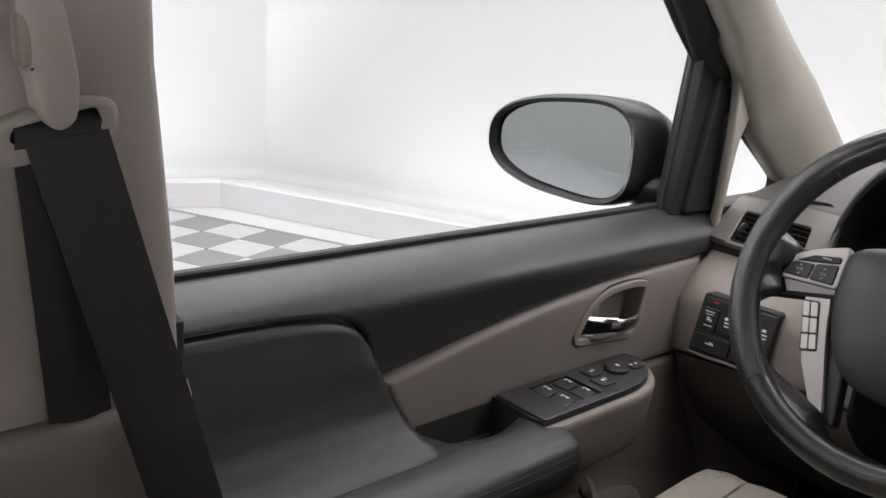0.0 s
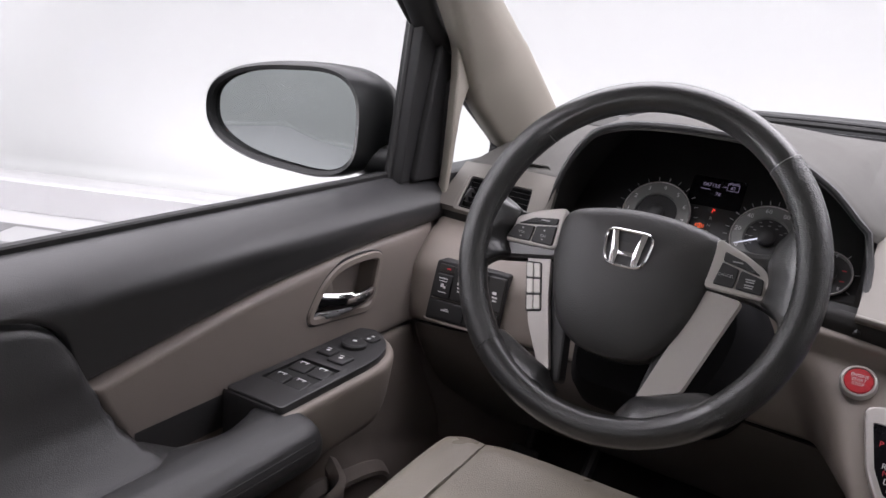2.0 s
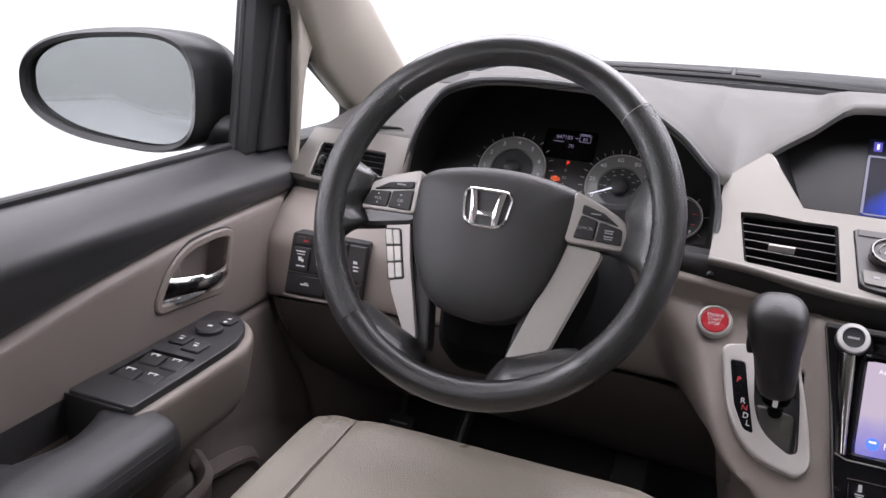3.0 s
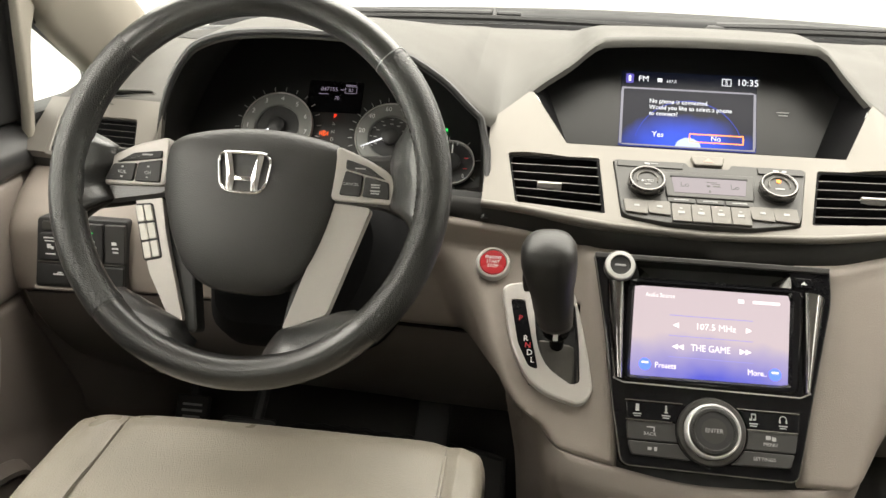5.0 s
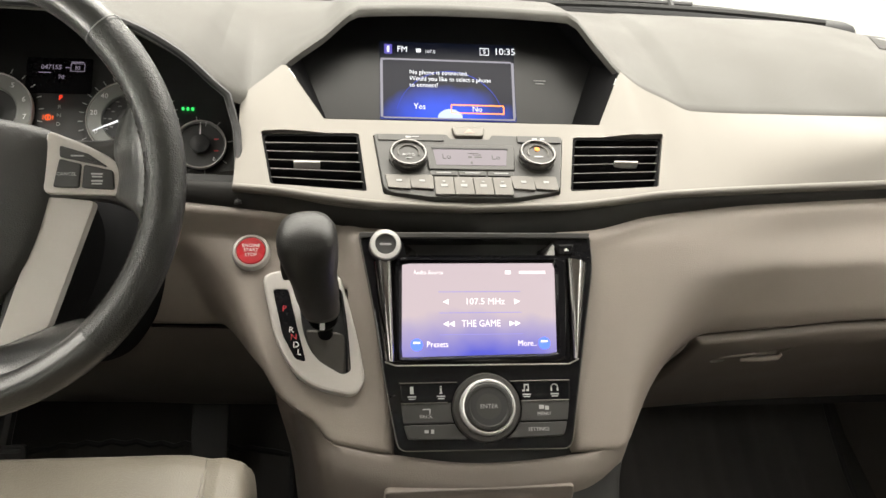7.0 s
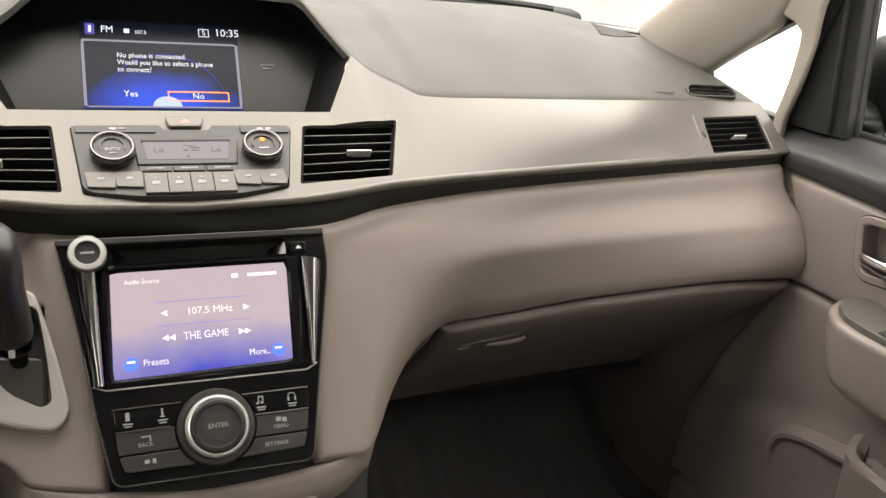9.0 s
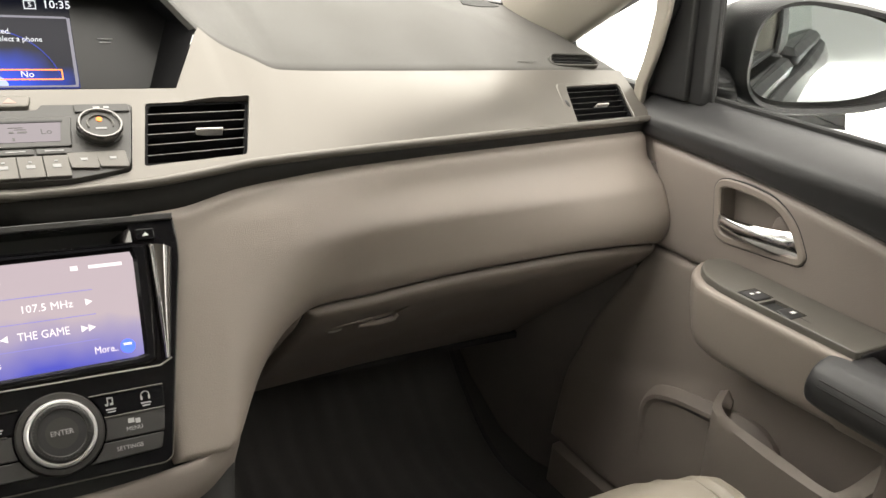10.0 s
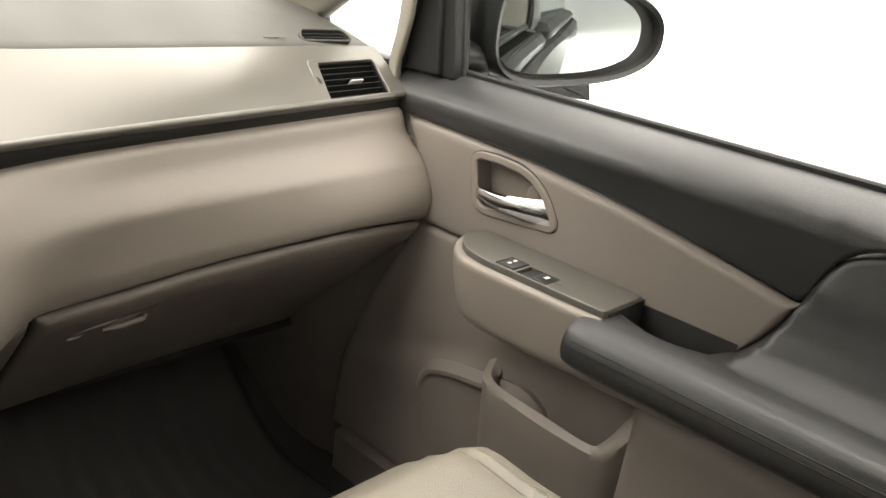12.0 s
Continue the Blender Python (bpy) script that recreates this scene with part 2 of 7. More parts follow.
def rect(x0, y0, x1, y1, r=0.0, n=4):
    p = [(x0, y0), (x1, y0), (x1, y1), (x0, y1)]
    return rounded(p, r, n) if r else p


def circle(cx, cy, r, n=32, ry=None):
    return [(cx + r * math.cos(2 * math.pi * i / n), cy + (ry or r) * math.sin(2 * math.pi * i / n)) for i in range(n)]


def ccw(o):
    a = sum(o[i][0] * o[(i + 1) % len(o)][1] - o[(i + 1) % len(o)][0] * o[i][1] for i in range(len(o)))
    return list(o) if a > 0 else list(o)[::-1]


def offset(o, e):
    """The outline moved inwards by e."""
    o, out = ccw(o), []
    k = len(o)
    for i in range(k):
        p, a, b = Vector(o[i]), Vector(o[i - 1]), Vector(o[(i + 1) % k])
        d1, d2 = (p - a), (b - p)
        if d1.length < 1e-9 or d2.length < 1e-9:
            d1 = d2 = (b - a)
        n1, n2 = Vector((-d1.y, d1.x)).normalized(), Vector((-d2.y, d2.x)).normalized()
        nn = (n1 + n2)
        nn = nn / max(0.5, nn.length_squared / 2) if nn.length > 1e-6 else n1
        q = p + nn * e
        out.append((q.x, q.y))
    return out


def resample(o, n, start=0.0):
    """n points evenly round a closed outline, from the direction start (degrees) as seen from its middle."""
    o = ccw(o)
    c = np.mean(o, axis=0)
    p = np.array(o + [o[0]])
    s = np.r_[0, np.cumsum(np.linalg.norm(np.diff(p, axis=0), axis=1))]
    u = np.linspace(0, s[-1], 4 * n, endpoint=False)
    q = np.c_[np.interp(u, s, p[:, 0]), np.interp(u, s, p[:, 1])]
    ang = np.degrees(np.arctan2(q[:, 1] - c[1], q[:, 0] - c[0]))
    k = int(np.argmin(np.abs((ang - start + 180) % 360 - 180)))
    u = (u[k] + np.linspace(0, s[-1], n, endpoint=False)) % s[-1]
    return [(float(np.interp(a, s, p[:, 0])), float(np.interp(a, s, p[:, 1]))) for a in u]


def loops(ls, cap0=True, cap1=True):
    n, vs, fs = len(ls[0]), [], []
    for l in ls:
        vs += [tuple(p) for p in l]
    for k in range(len(ls) - 1):
        for i in range(n):
            j = (i + 1) % n
            fs.append((k * n + i, k * n + j, (k + 1) * n + j, (k + 1) * n + i))
    if cap0:
        fs.append(tuple(range(n))[::-1])
    if cap1:
        fs.append(tuple(range((len(ls) - 1) * n, len(ls) * n)))
    return vs, fs


def plate(o, h0, h1, M, b=0.0012):
    """A plate of the outline o between the heights h0 and h1 over the frame M, its front edge eased by b."""
    o = ccw(o)
    L = [[(x, y, h0) for x, y in o], [(x, y, h1 - b) for x, y in o]]
    if b > 0:
        L.append([(x, y, h1 - 0.3 * b) for x, y in offset(o, 0.3 * b)])
        L.append([(x, y, h1) for x, y in offset(o, b)])
    return moved(loops(L), M)


def dome(o, h0, h1, h2, M, e=0.8, rings=6):
    """A plate with a cushioned front: straight from h0 to h1, then swelling to h2."""
    o = ccw(o)
    c = np.mean(o, axis=0)
    L = [[(x, y, h0) for x, y in o], [(x, y, h1) for x, y in o]]
    for k in range(1, rings + 1):
        t = k / rings
        sc = 1 - 0.92 * t ** 1.5
        hh = h1 + (h2 - h1) * math.sin(min(1, t) * math.pi / 2) ** e
        L.append([(c[0] + (x - c[0]) * sc, c[1] + (y - c[1]) * sc, hh) for x, y in o])
    return moved(loops(L), M)


def ring(outer, inner, h0, h1, M, b=0.001, n=64, start=45):
    """A frame between two outlines."""
    a, i = resample(outer, n, start), resample(inner, n, start)
    ca = [(x, y, h0) for x, y in a]
    L = [ca, [(x, y, h1 - b) for x, y in a], [(x, y, h1) for x, y in offset(a, b)], [(x, y, h1) for x, y in offset(i, -b)], [(x, y, h1 - b) for x, y in i], [(x, y, h0) for x, y in i]]
    L.append(ca)
    return moved(loops(L, False, False), M)


def tube(pts, r, n=10, closed=False, flat=1.0, cap=True):
    """A round bar along pts; r: radius or one a point; flat: its thickness against its width."""
    P = [Vector(p) for p in pts]
    k = len(P)
    rs = r if isinstance(r, (list, tuple)) else [r] * k
    up, L = None, []
    for i in range(k):
        a = P[i - 1] if (i or closed) else P[i]
        b = P[(i + 1) % k] if (i < k - 1 or closed) else P[i]
        d = (b - a).normalized()
        if up is None:
            up = Vector((0, 0, 1)) if abs(d.z) < 0.9 else Vector((0, 1, 0))
        up = (up - d * up.dot(d)).normalized()
        s = d.cross(up)
        L.append([P[i] + s * rs[i] * math.cos(t) + up * rs[i] * flat * math.sin(t) for t in (2 * math.pi * j / n for j in range(n))])
    if closed:
        L.append(L[0])
    return loops(L, cap and not closed, cap and not closed)


def lathe(prof, M, n=36):
    return moved(loops([[(r * math.cos(2 * math.pi * j / n), r * math.sin(2 * math.pi * j / n), h) for j in range(n)] for r, h in prof]), M)


def sheet(g):
    """An open surface over a grid of points."""
    a, b = len(g), len(g[0])
    return [tuple(p) for row in g for p in row], [(i * b + j, i * b + j + 1, (i + 1) * b + j + 1, (i + 1) * b + j) for i in range(a - 1) for j in range(b - 1)]


def slab(g, t, back=None):
    """A solid panel: the grid g and its copy t deeper, along the grid's normals or along back."""
    G = np.array(g, float)
    if back is None:
        du, dv = np.gradient(G, axis=0), np.gradient(G, axis=1)
        N = np.cross(du, dv)
        N /= np.linalg.norm(N, axis=2, keepdims=True) + 1e-12
    else:
        N = np.array(back, float)
    B = G + N * t
    a, b = G.shape[:2]
    vs = [tuple(p) for p in G.reshape(-1, 3)] + [tuple(p) for p in B.reshape(-1, 3)]
    k, fs = a * b, []
    for i in range(a - 1):
        for j in range(b - 1):
            q = (i * b + j, i * b + j + 1, (i + 1) * b + j + 1, (i + 1) * b + j)
            fs += [q, tuple(x + k for x in q[::-1])]
    edge = [i * b for i in range(a)] + [(a - 1) * b + j for j in range(1, b)] + [i * b + b - 1 for i in range(a - 2, -1, -1)] + [j for j in range(b - 2, 0, -1)]
    for i in range(len(edge)):
        p, q = edge[i], edge[(i + 1) % len(edge)]
        fs.append((p, p + k, q + k, q))
    return vs, fs


def box(x0, y0, z0, x1, y1, z1, r=0.004):
    w, d = (x1 - x0) / 2, (y1 - y0) / 2
    M = Matrix.Translation(((x0 + x1) / 2, (y0 + y1) / 2, 0))
    o = rect(-w, -d, w, d, min(r, w * 0.9, d * 0.9), 3)
    b = min(r, (z1 - z0) * 0.45)
    return moved(loops([[(x, y, z0) for x, y in offset(o, b)], [(x, y, z0 + b) for x, y in o], [(x, y, z1 - b) for x, y in o], [(x, y, z1) for x, y in offset(o, b)]]), M)


def root(ob):
    while ob.parent:
        ob = ob.parent
    return ob


FLAT_RIM = set()


def meshed(name, geo, material, sharp=38):
    me = bpy.data.meshes.new(name)
    me.from_pydata(geo[0], [], geo[1])
    bm = bmesh.new()
    bm.from_mesh(me)
    bmesh.ops.remove_doubles(bm, verts=bm.verts, dist=1e-6)
    bmesh.ops.recalc_face_normals(bm, faces=bm.faces)
    bm.to_mesh(me)
    bm.free()
    me.materials.append(material)
    me.shade_smooth()
    me.set_sharp_from_angle(angle=radians(sharp))
    flat = [len(p.vertices) > 6 for p in me.polygons]
    if any(flat):
        me.polygons.foreach_set("use_smooth", [not f for f in flat])
        for p, f in zip(me.polygons, flat):
            if f:
                for e in p.edge_keys:
                    FLAT_RIM.add(e)
        for e in me.edges:
            if e.key in FLAT_RIM:
                e.use_edge_sharp = True
        FLAT_RIM.clear()
    return me


def cut(geo, cutters):
    """The solid geo with the cutters taken out of it."""
    def temp(g):
        return new("temp", meshed("temp", g, DARK))
    a = temp(geo)
    others = [temp(c) for c in cutters]
    for c in others:
        md = a.modifiers.new("hole", "BOOLEAN")
        md.operation, md.object, md.solver = "DIFFERENCE", c, "EXACT"
    dg = bpy.context.evaluated_depsgraph_get()
    dg.update()
    me = a.evaluated_get(dg).to_mesh()
    out = [tuple(v.co) for v in me.vertices], [tuple(p.vertices) for p in me.polygons]
    for o in [a, *others]:
        d = o.data
        bpy.data.objects.remove(o)
        bpy.data.meshes.remove(d)
    return out


def thing(name, at, label, category, group="", kind=""):
    ob = new(name)
    ob.location = at
    ob.empty_display_size = 0.05
    return tagged(ob, label, category, group, kind)


def part(name, geo, material, parent, label="", sharp=38):
    o = root(parent).location
    me = meshed(name, ([(x - o.x, y - o.y, z - o.z) for x, y, z in geo[0]], geo[1]), material, sharp)
    ob = new(name, me)
    ob.parent = parent
    return tagged(ob, label)


def solo(name, geo, material, label, category, kind="", group="", sharp=38):
    """A thing that is one mesh."""
    return tagged(new(name, meshed(name, geo, material, sharp)), label, category, group, kind)


def text(s, size, M, material, parent, align="CENTER", wide=1.0, name="lettering"):
    cu = bpy.data.curves.new("temp", "FONT")
    cu.body, cu.size, cu.align_x, cu.align_y, cu.extrude = s, size, align, "CENTER", 0.00012
    cu.resolution_u = 2
    ob = new("temp", cu)
    dg = bpy.context.evaluated_depsgraph_get()
    dg.update()
    me = bpy.data.meshes.new_from_object(ob.evaluated_get(dg))
    geo = [tuple(M @ Vector((v.co.x * wide, v.co.y, v.co.z))) for v in me.vertices], [tuple(p.vertices) for p in me.polygons]
    bpy.data.objects.remove(ob)
    bpy.data.curves.remove(cu)
    bpy.data.meshes.remove(me)
    return part(name, geo, material, parent)


def bars(items, M, material, parent, h=0.0003, name="marking"):
    """Short printed strokes: (x, y, width, height) each."""
    for x, y, w, t in items:
        part(name, plate(rect(x - w / 2, y - t / 2, x + w / 2, y + t / 2), 0, h, M, 0), material, parent)


def at(M, x, y, z=0.0):
    return M @ Matrix.Translation((x, y, z))

# ================= the booth =================
GROUND = -0.5
CORNER = Vector((-6.63, 3.18))
ALONG = Vector((2.27, 0.97)).normalized()
ASIDE = Vector((-0.13, -0.34)).normalized()
solo("ground", box(-60, -60, GROUND - 0.1, 60, 60, GROUND, 0.0), FLOORM, "pale grey painted booth floor", "floor", "structure")


def wall_run(name, a, b, h=5.0):
    """A white wall with a coved foot from a to b on the plan."""
    d = (b - a).normalized()
    out = Vector((-d.y, d.x))
    prof = [(-0.10, 0.0), (-0.05, 0.012), (-0.02, 0.04), (0.0, 0.10), (0.0, h), (0.15, h), (0.15, -0.02), (-0.10, -0.02)]
    L = [[(p.x + out.x * o, p.y + out.y * o, GROUND + 0.002 + z) for o, z in prof] for p in (a, b)]
    return solo(name, loops(L), WALLP, "smooth pale booth wall with a coved foot", "wall", "structure")


KERB = Vector((-5.80, 2.82))
BACK = 1.15
far_end = KERB + ALONG * 13.0
near_end = KERB + ASIDE * 9.0
n_a, n_b = Vector((-ALONG.y, ALONG.x)), Vector((ASIDE.y, -ASIDE.x))
corner = KERB + (n_a + n_b).normalized() * BACK * 1.1
wall_run("wall_north", corner, far_end + n_a * BACK)
wall_run("wall_west", near_end + n_b * BACK, corner)
east_n, east_s = Vector((7.5, 8.6)), Vector((7.5, -7.0))
wall_run("wall_east", east_n, east_s)
wall_run("wall_northeast", far_end + n_a * BACK, east_n)
wall_run("wall_south", east_s, near_end + n_b * BACK)


def kerb(a, b, name):
    """A low riser that hides the floor-level wall lights."""
    d = (b - a).normalized()
    out = Vector((-d.y, d.x))
    prof = [(0.0, 0.0), (0.0, 0.185), (0.012, 0.2), (0.10, 0.2), (0.10, 0.0)]
    return solo(name, loops([[(p.x + out.x * o, p.y + out.y * o, GROUND + 0.002 + z) for o, z in prof] for p in (a, b)]), KERBP, "low pale grey riser in front of the wall lights", "kerb", "structure")


kerb(KERB, far_end, "kerb_north")
kerb(near_end, KERB, "kerb_west")
# floor-level strip lights: the first two wash the wall from behind the riser
# the last three are unseen fill lamps, added to brighten the cabin
for a, b, nn, power in ((KERB + ALONG * 0.7, KERB + ALONG * 9.0, n_a, 40.0), (KERB + ASIDE * 0.1, KERB + ASIDE * 5.0, n_b, 30.0), (Vector((7.1, -5.0)), Vector((7.1, 8.0)), Vector((1.0, 0.0)), 1300.0), (Vector((-6.0, -5.9)), Vector((7.0, -6.5)), Vector((-0.05, -1.0)), 900.0), (Vector((-7.2, -5.6)), Vector((-6.9, -0.8)), Vector((-1.0, 0.06)), 1500.0)):
    mid = (a + b) / 2 + nn * (0.24 if power < 100 else 0.0)
    lamp = bpy.data.lights.new("wall_strip_and_fill_light", "AREA")
    lamp.shape, lamp.size, lamp.size_y, lamp.energy = "RECTANGLE", (b - a).length, 0.12, power
    lamp.color = (1.0, 0.99, 0.97)
    ob = new("wall_strip_and_fill_light", lamp)
    zc = GROUND + 0.1
    ob.matrix_world = look((mid.x, mid.y, zc), (mid.x + nn.x * 0.9, mid.y + nn.y * 0.9, zc + 0.75))
    x_axis = ob.matrix_world.to_3x3().col[0]
    tagged(ob, "floor strip light at a wall, the strongest added as fill", "light")

# vented floor tiles in a chequer inside the painted border
MAT_O = Vector((-5.31, 2.655))
tiles = thing("tile_floor", (MAT_O.x, MAT_O.y, GROUND), "grey and white vented garage tiles in a chequer", "tiles", kind="structure")
TS = 0.30
ex, ey = ALONG, Vector((ALONG.y, -ALONG.x))
for dark in (0, 1):
    o = rect(-TS / 2 + 0.002, -TS / 2 + 0.002, TS / 2 - 0.002, TS / 2 - 0.002, 0.01, 1)
    me = meshed("tile", plate(o, 0, 0.012, Matrix.Identity(4), 0.002), TILE_D if dark else TILE_L)
    for i in range(-4, 12):
        for j in range(0, 9):
            if (i + j) % 2 == dark:
                ob = new("tile", me)
                ob.parent = tiles
                p = ex * (i + 0.5) * TS + ey * (j + 0.5) * TS
                ob.location = (p.x, p.y, 0.001)
                ob.rotation_euler = (0, 0, math.atan2(ex.y, ex.x))
edge = thing("tile_edging", (MAT_O.x, MAT_O.y, GROUND), "dark grey sloped edging strip round the tiles", "edging", kind="structure")
m = Matrix.Translation((MAT_O.x, MAT_O.y, GROUND)) @ Matrix.Rotation(math.atan2(ex.y, ex.x), 4, "Z")
part("strip", moved(box(-1.2, 0.0, 0.001, 3.6, 0.05, 0.012, 0.004), m), TILE_D, edge)


# ================= the car's shell =================
def mirror_x(geo):
    return [(-x, y, z) for x, y, z in geo[0]], geo[1]


for s, nm in ((-1, "left"), (1, "right")):
    # A-pillar trim: a thick bar that rises rearwards, with a short branch down to the belt line
    A = thing("a_pillar", (s * 0.8, 1.3, 0.75), "beige grained plastic trim of a windscreen pillar", "pillar", "windscreen pillars", "structure")
    path = [(0.838, 1.47, 0.705), (0.836, 1.40, 0.751), (0.832, 1.31, 0.810), (0.828, 1.24, 0.856), (0.826, 1.17, 0.926), (0.822, 1.10, 0.983), (0.80, 0.95, 1.075), (0.76, 0.70, 1.15)]
    half = [0.066, 0.066, 0.067, 0.068, 0.050, 0.042, 0.045, 0.05]
    sec = []
    up = 0.018 if s > 0 else 0.0
    for i, p in enumerate(path):
        a, b = Vector(path[max(i - 1, 0)]), Vector(path[min(i + 1, len(path) - 1)])
        d = (b - a).normalized()
        wide = Vector((-0.05, 0.0, 0.164))
        wide = (wide - d * wide.dot(d)).normalized()
        nrm = d.cross(wide)
        if nrm.x > 0:
            nrm = -nrm
        p = (p[0], p[1], p[2] + up)
        o = rounded([(-half[i], -0.022), (half[i], -0.028), (half[i], 0.012), (0.008, 0.034), (-half[i], 0.020)], [0.012, 0.012, 0.02, 0.03, 0.016], 4)
        sec.append([(s * (p[0] + wide.x * x + nrm.x * y), p[1] + wide.y * x + nrm.y * y, p[2] + wide.z * x + nrm.z * y) for x, y in o])
    part("trim", loops(sec), BEIGE, A, sharp=60)
    cover = []
    for i, k, w in ((0, 1.02, 0.0035), (1, 1.02, 0.0035), (2, 1.02, 0.0035), (3, 1.0, 0.003), (4, 0.96, 0.0)):
        c = Vector((sum(p[0] for p in sec[i]), sum(p[1] for p in sec[i]), sum(p[2] for p in sec[i]))) / len(sec[i])
        if i == 4:
            c = c.lerp(Vector((s * 0.829, 1.23, 0.872 + up)), 0.35)
        cover.append([tuple(c + (Vector(p) - Vector([sum(q[j] for q in sec[i]) / len(sec[i]) for j in range(3)])) * k + Vector((-s * w, -w, 0))) for p in sec[i]])
    part("lower_cover", loops(cover), BEIGE, A, sharp=60)
    branch = []
    rows = ((0.66, 1.148, 1.171, 0.856), (0.704, 1.144, 1.167, 0.853), (0.744, 1.131, 1.157, 0.851), (0.763, 1.126, 1.153, 0.850), (0.81, 1.117, 1.146, 0.846), (0.824, 1.116, 1.147, 0.845), (0.836, 1.115, 1.162, 0.843), (0.86, 1.112, 1.235, 0.840), (0.90, 1.10, 1.25, 0.836), (0.925, 1.09, 1.23, 0.832)) if s > 0 else ((0.66, 1.138, 1.156, 0.855), (0.69, 1.138, 1.156, 0.854), (0.71, 1.138, 1.156, 0.852), (0.75, 1.137, 1.157, 0.850), (0.79, 1.135, 1.160, 0.848), (0.806, 1.135, 1.165, 0.848), (0.83, 1.136, 1.178, 0.848), (0.85, 1.139, 1.210, 0.850), (0.88, 1.139, 1.225, 0.852), (0.91, 1.13, 1.215, 0.852))
    for z, y0, y1, x in rows:
        o = rounded([(x - 0.014, y0), (x + 0.009, y0 + 0.012), (x + 0.009, y1 + 0.016), (x - 0.010, y1)], 0.008, 4)
        branch.append([(s * a, b, z) for a, b in o])
    part("branch", loops(branch), BEIGE, A, sharp=60)
    rail = [(0.81, 0.98, 1.07), (0.785, 0.85, 1.11), (0.74, 0.65, 1.13), (0.72, 0.4, 1.15), (0.71, 0.1, 1.16), (0.71, -2.4, 1.12)]
    part("roof_rail", tube([(s * x, y, z) for x, y, z in rail], 0.045, 12), BEIGE, A, sharp=60)
    # quarter window and its black seal
    q = [(1.155, 0.841), (1.322, 0.734), (1.312, 0.695), (1.155, 0.695)] if s < 0 else [(1.150, 0.856), (1.347, 0.741), (1.317, 0.695), (1.157, 0.695)]
    MQ = Matrix(((0, 0, s, s * 0.862), (1, 0, 0, 0), (0, 1, 0, 0), (0, 0, 0, 1)))
    W = thing("window_quarter", (s * 0.862, 1.25, 0.75), "small triangular quarter window with a black seal", "window", "quarter windows", "structure")
    qo = rounded(q, 0.012, 4)
    pane = part("pane", plate(offset(qo, -0.004), 0.0, 0.003, MQ, 0), GLASS, W)
    pane.visible_shadow = False
    part("seal", ring(offset(qo, -0.005), offset(qo, 0.004), -0.012, 0.004, MQ, 0.001), RUBBER, W)
    # outer skin behind the trim, from the quarter window to the tail
    solo("body_side", join(box(min(s * 0.93, s * 0.99), -2.4, -0.25, max(s * 0.93, s * 0.99), 1.9, 0.64, 0.02), box(min(s * 0.86, s * 0.96), -2.4, 0.64, max(s * 0.86, s * 0.96), 0.12, 0.70, 0.02)), PAINTM, "dark painted body side below the windows", "body side", "structure")
    # belt-line edge of the outer skin in front of the door
    solo("fender_top", box(min(s * 0.88, s * 0.97), 1.16, 0.50, max(s * 0.88, s * 0.97), 2.2, 0.64, 0.02), PAINTM, "dark painted fender below the quarter window", "fender", "structure")

roof = []
for y, z, w in ((0.92, 1.055, 0.70), (0.75, 1.10, 0.71), (0.5, 1.135, 0.72), (0.0, 1.16, 0.72), (-1.2, 1.16, 0.72), (-2.4, 1.10, 0.70)):
    roof.append([(w * u, y, z + 0.03 * (1 - u * u)) for u in np.linspace(-1, 1, 17)])
solo("ceiling", slab(roof, 0.03, (0, 0, 1)), HEADLINER, "pale grey cloth headliner over the whole cabin", "headliner", "structure")
solo("roof", slab([[(x * 1.02, y, z + 0.035) for x, y, z in row] for row in roof], 0.012, (0, 0, 1)), PAINTM, "dark painted roof skin above the headliner", "roof", "structure")
# the unseen rear end is left open to let more light into the cabin
solo("rear_sill", box(-0.93, -2.42, 0.0, 0.93, -2.36, 0.30, 0.01), TAUPE_LOW, "taupe sill below the cabin's rear, left open for light", "sill", "structure")

# floor pan, toe board and kick panels
floor_rows = []
for y, z in ((-2.4, 0.0), (0.0, 0.0), (0.8, 0.0), (1.22, 0.005), (1.30, 0.02), (1.40, 0.09), (1.55, 0.25), (1.66, 0.45), (1.70, 0.66)):
    floor_rows.append([(x, y, z + 0.012 * noise.noise((x * 6, y * 6, 0)) + (0.0 if abs(x) > 0.16 else 0.10 * step(0.16, 0.10, abs(x)) * step(1.7, 1.3, y))) for x in np.linspace(-0.86, 0.86, 61)])
solo("floor", slab(floor_rows, 0.02, (0, 0, -1)), CARPET, "charcoal carpeted floor and toe board", "carpet", "structure")
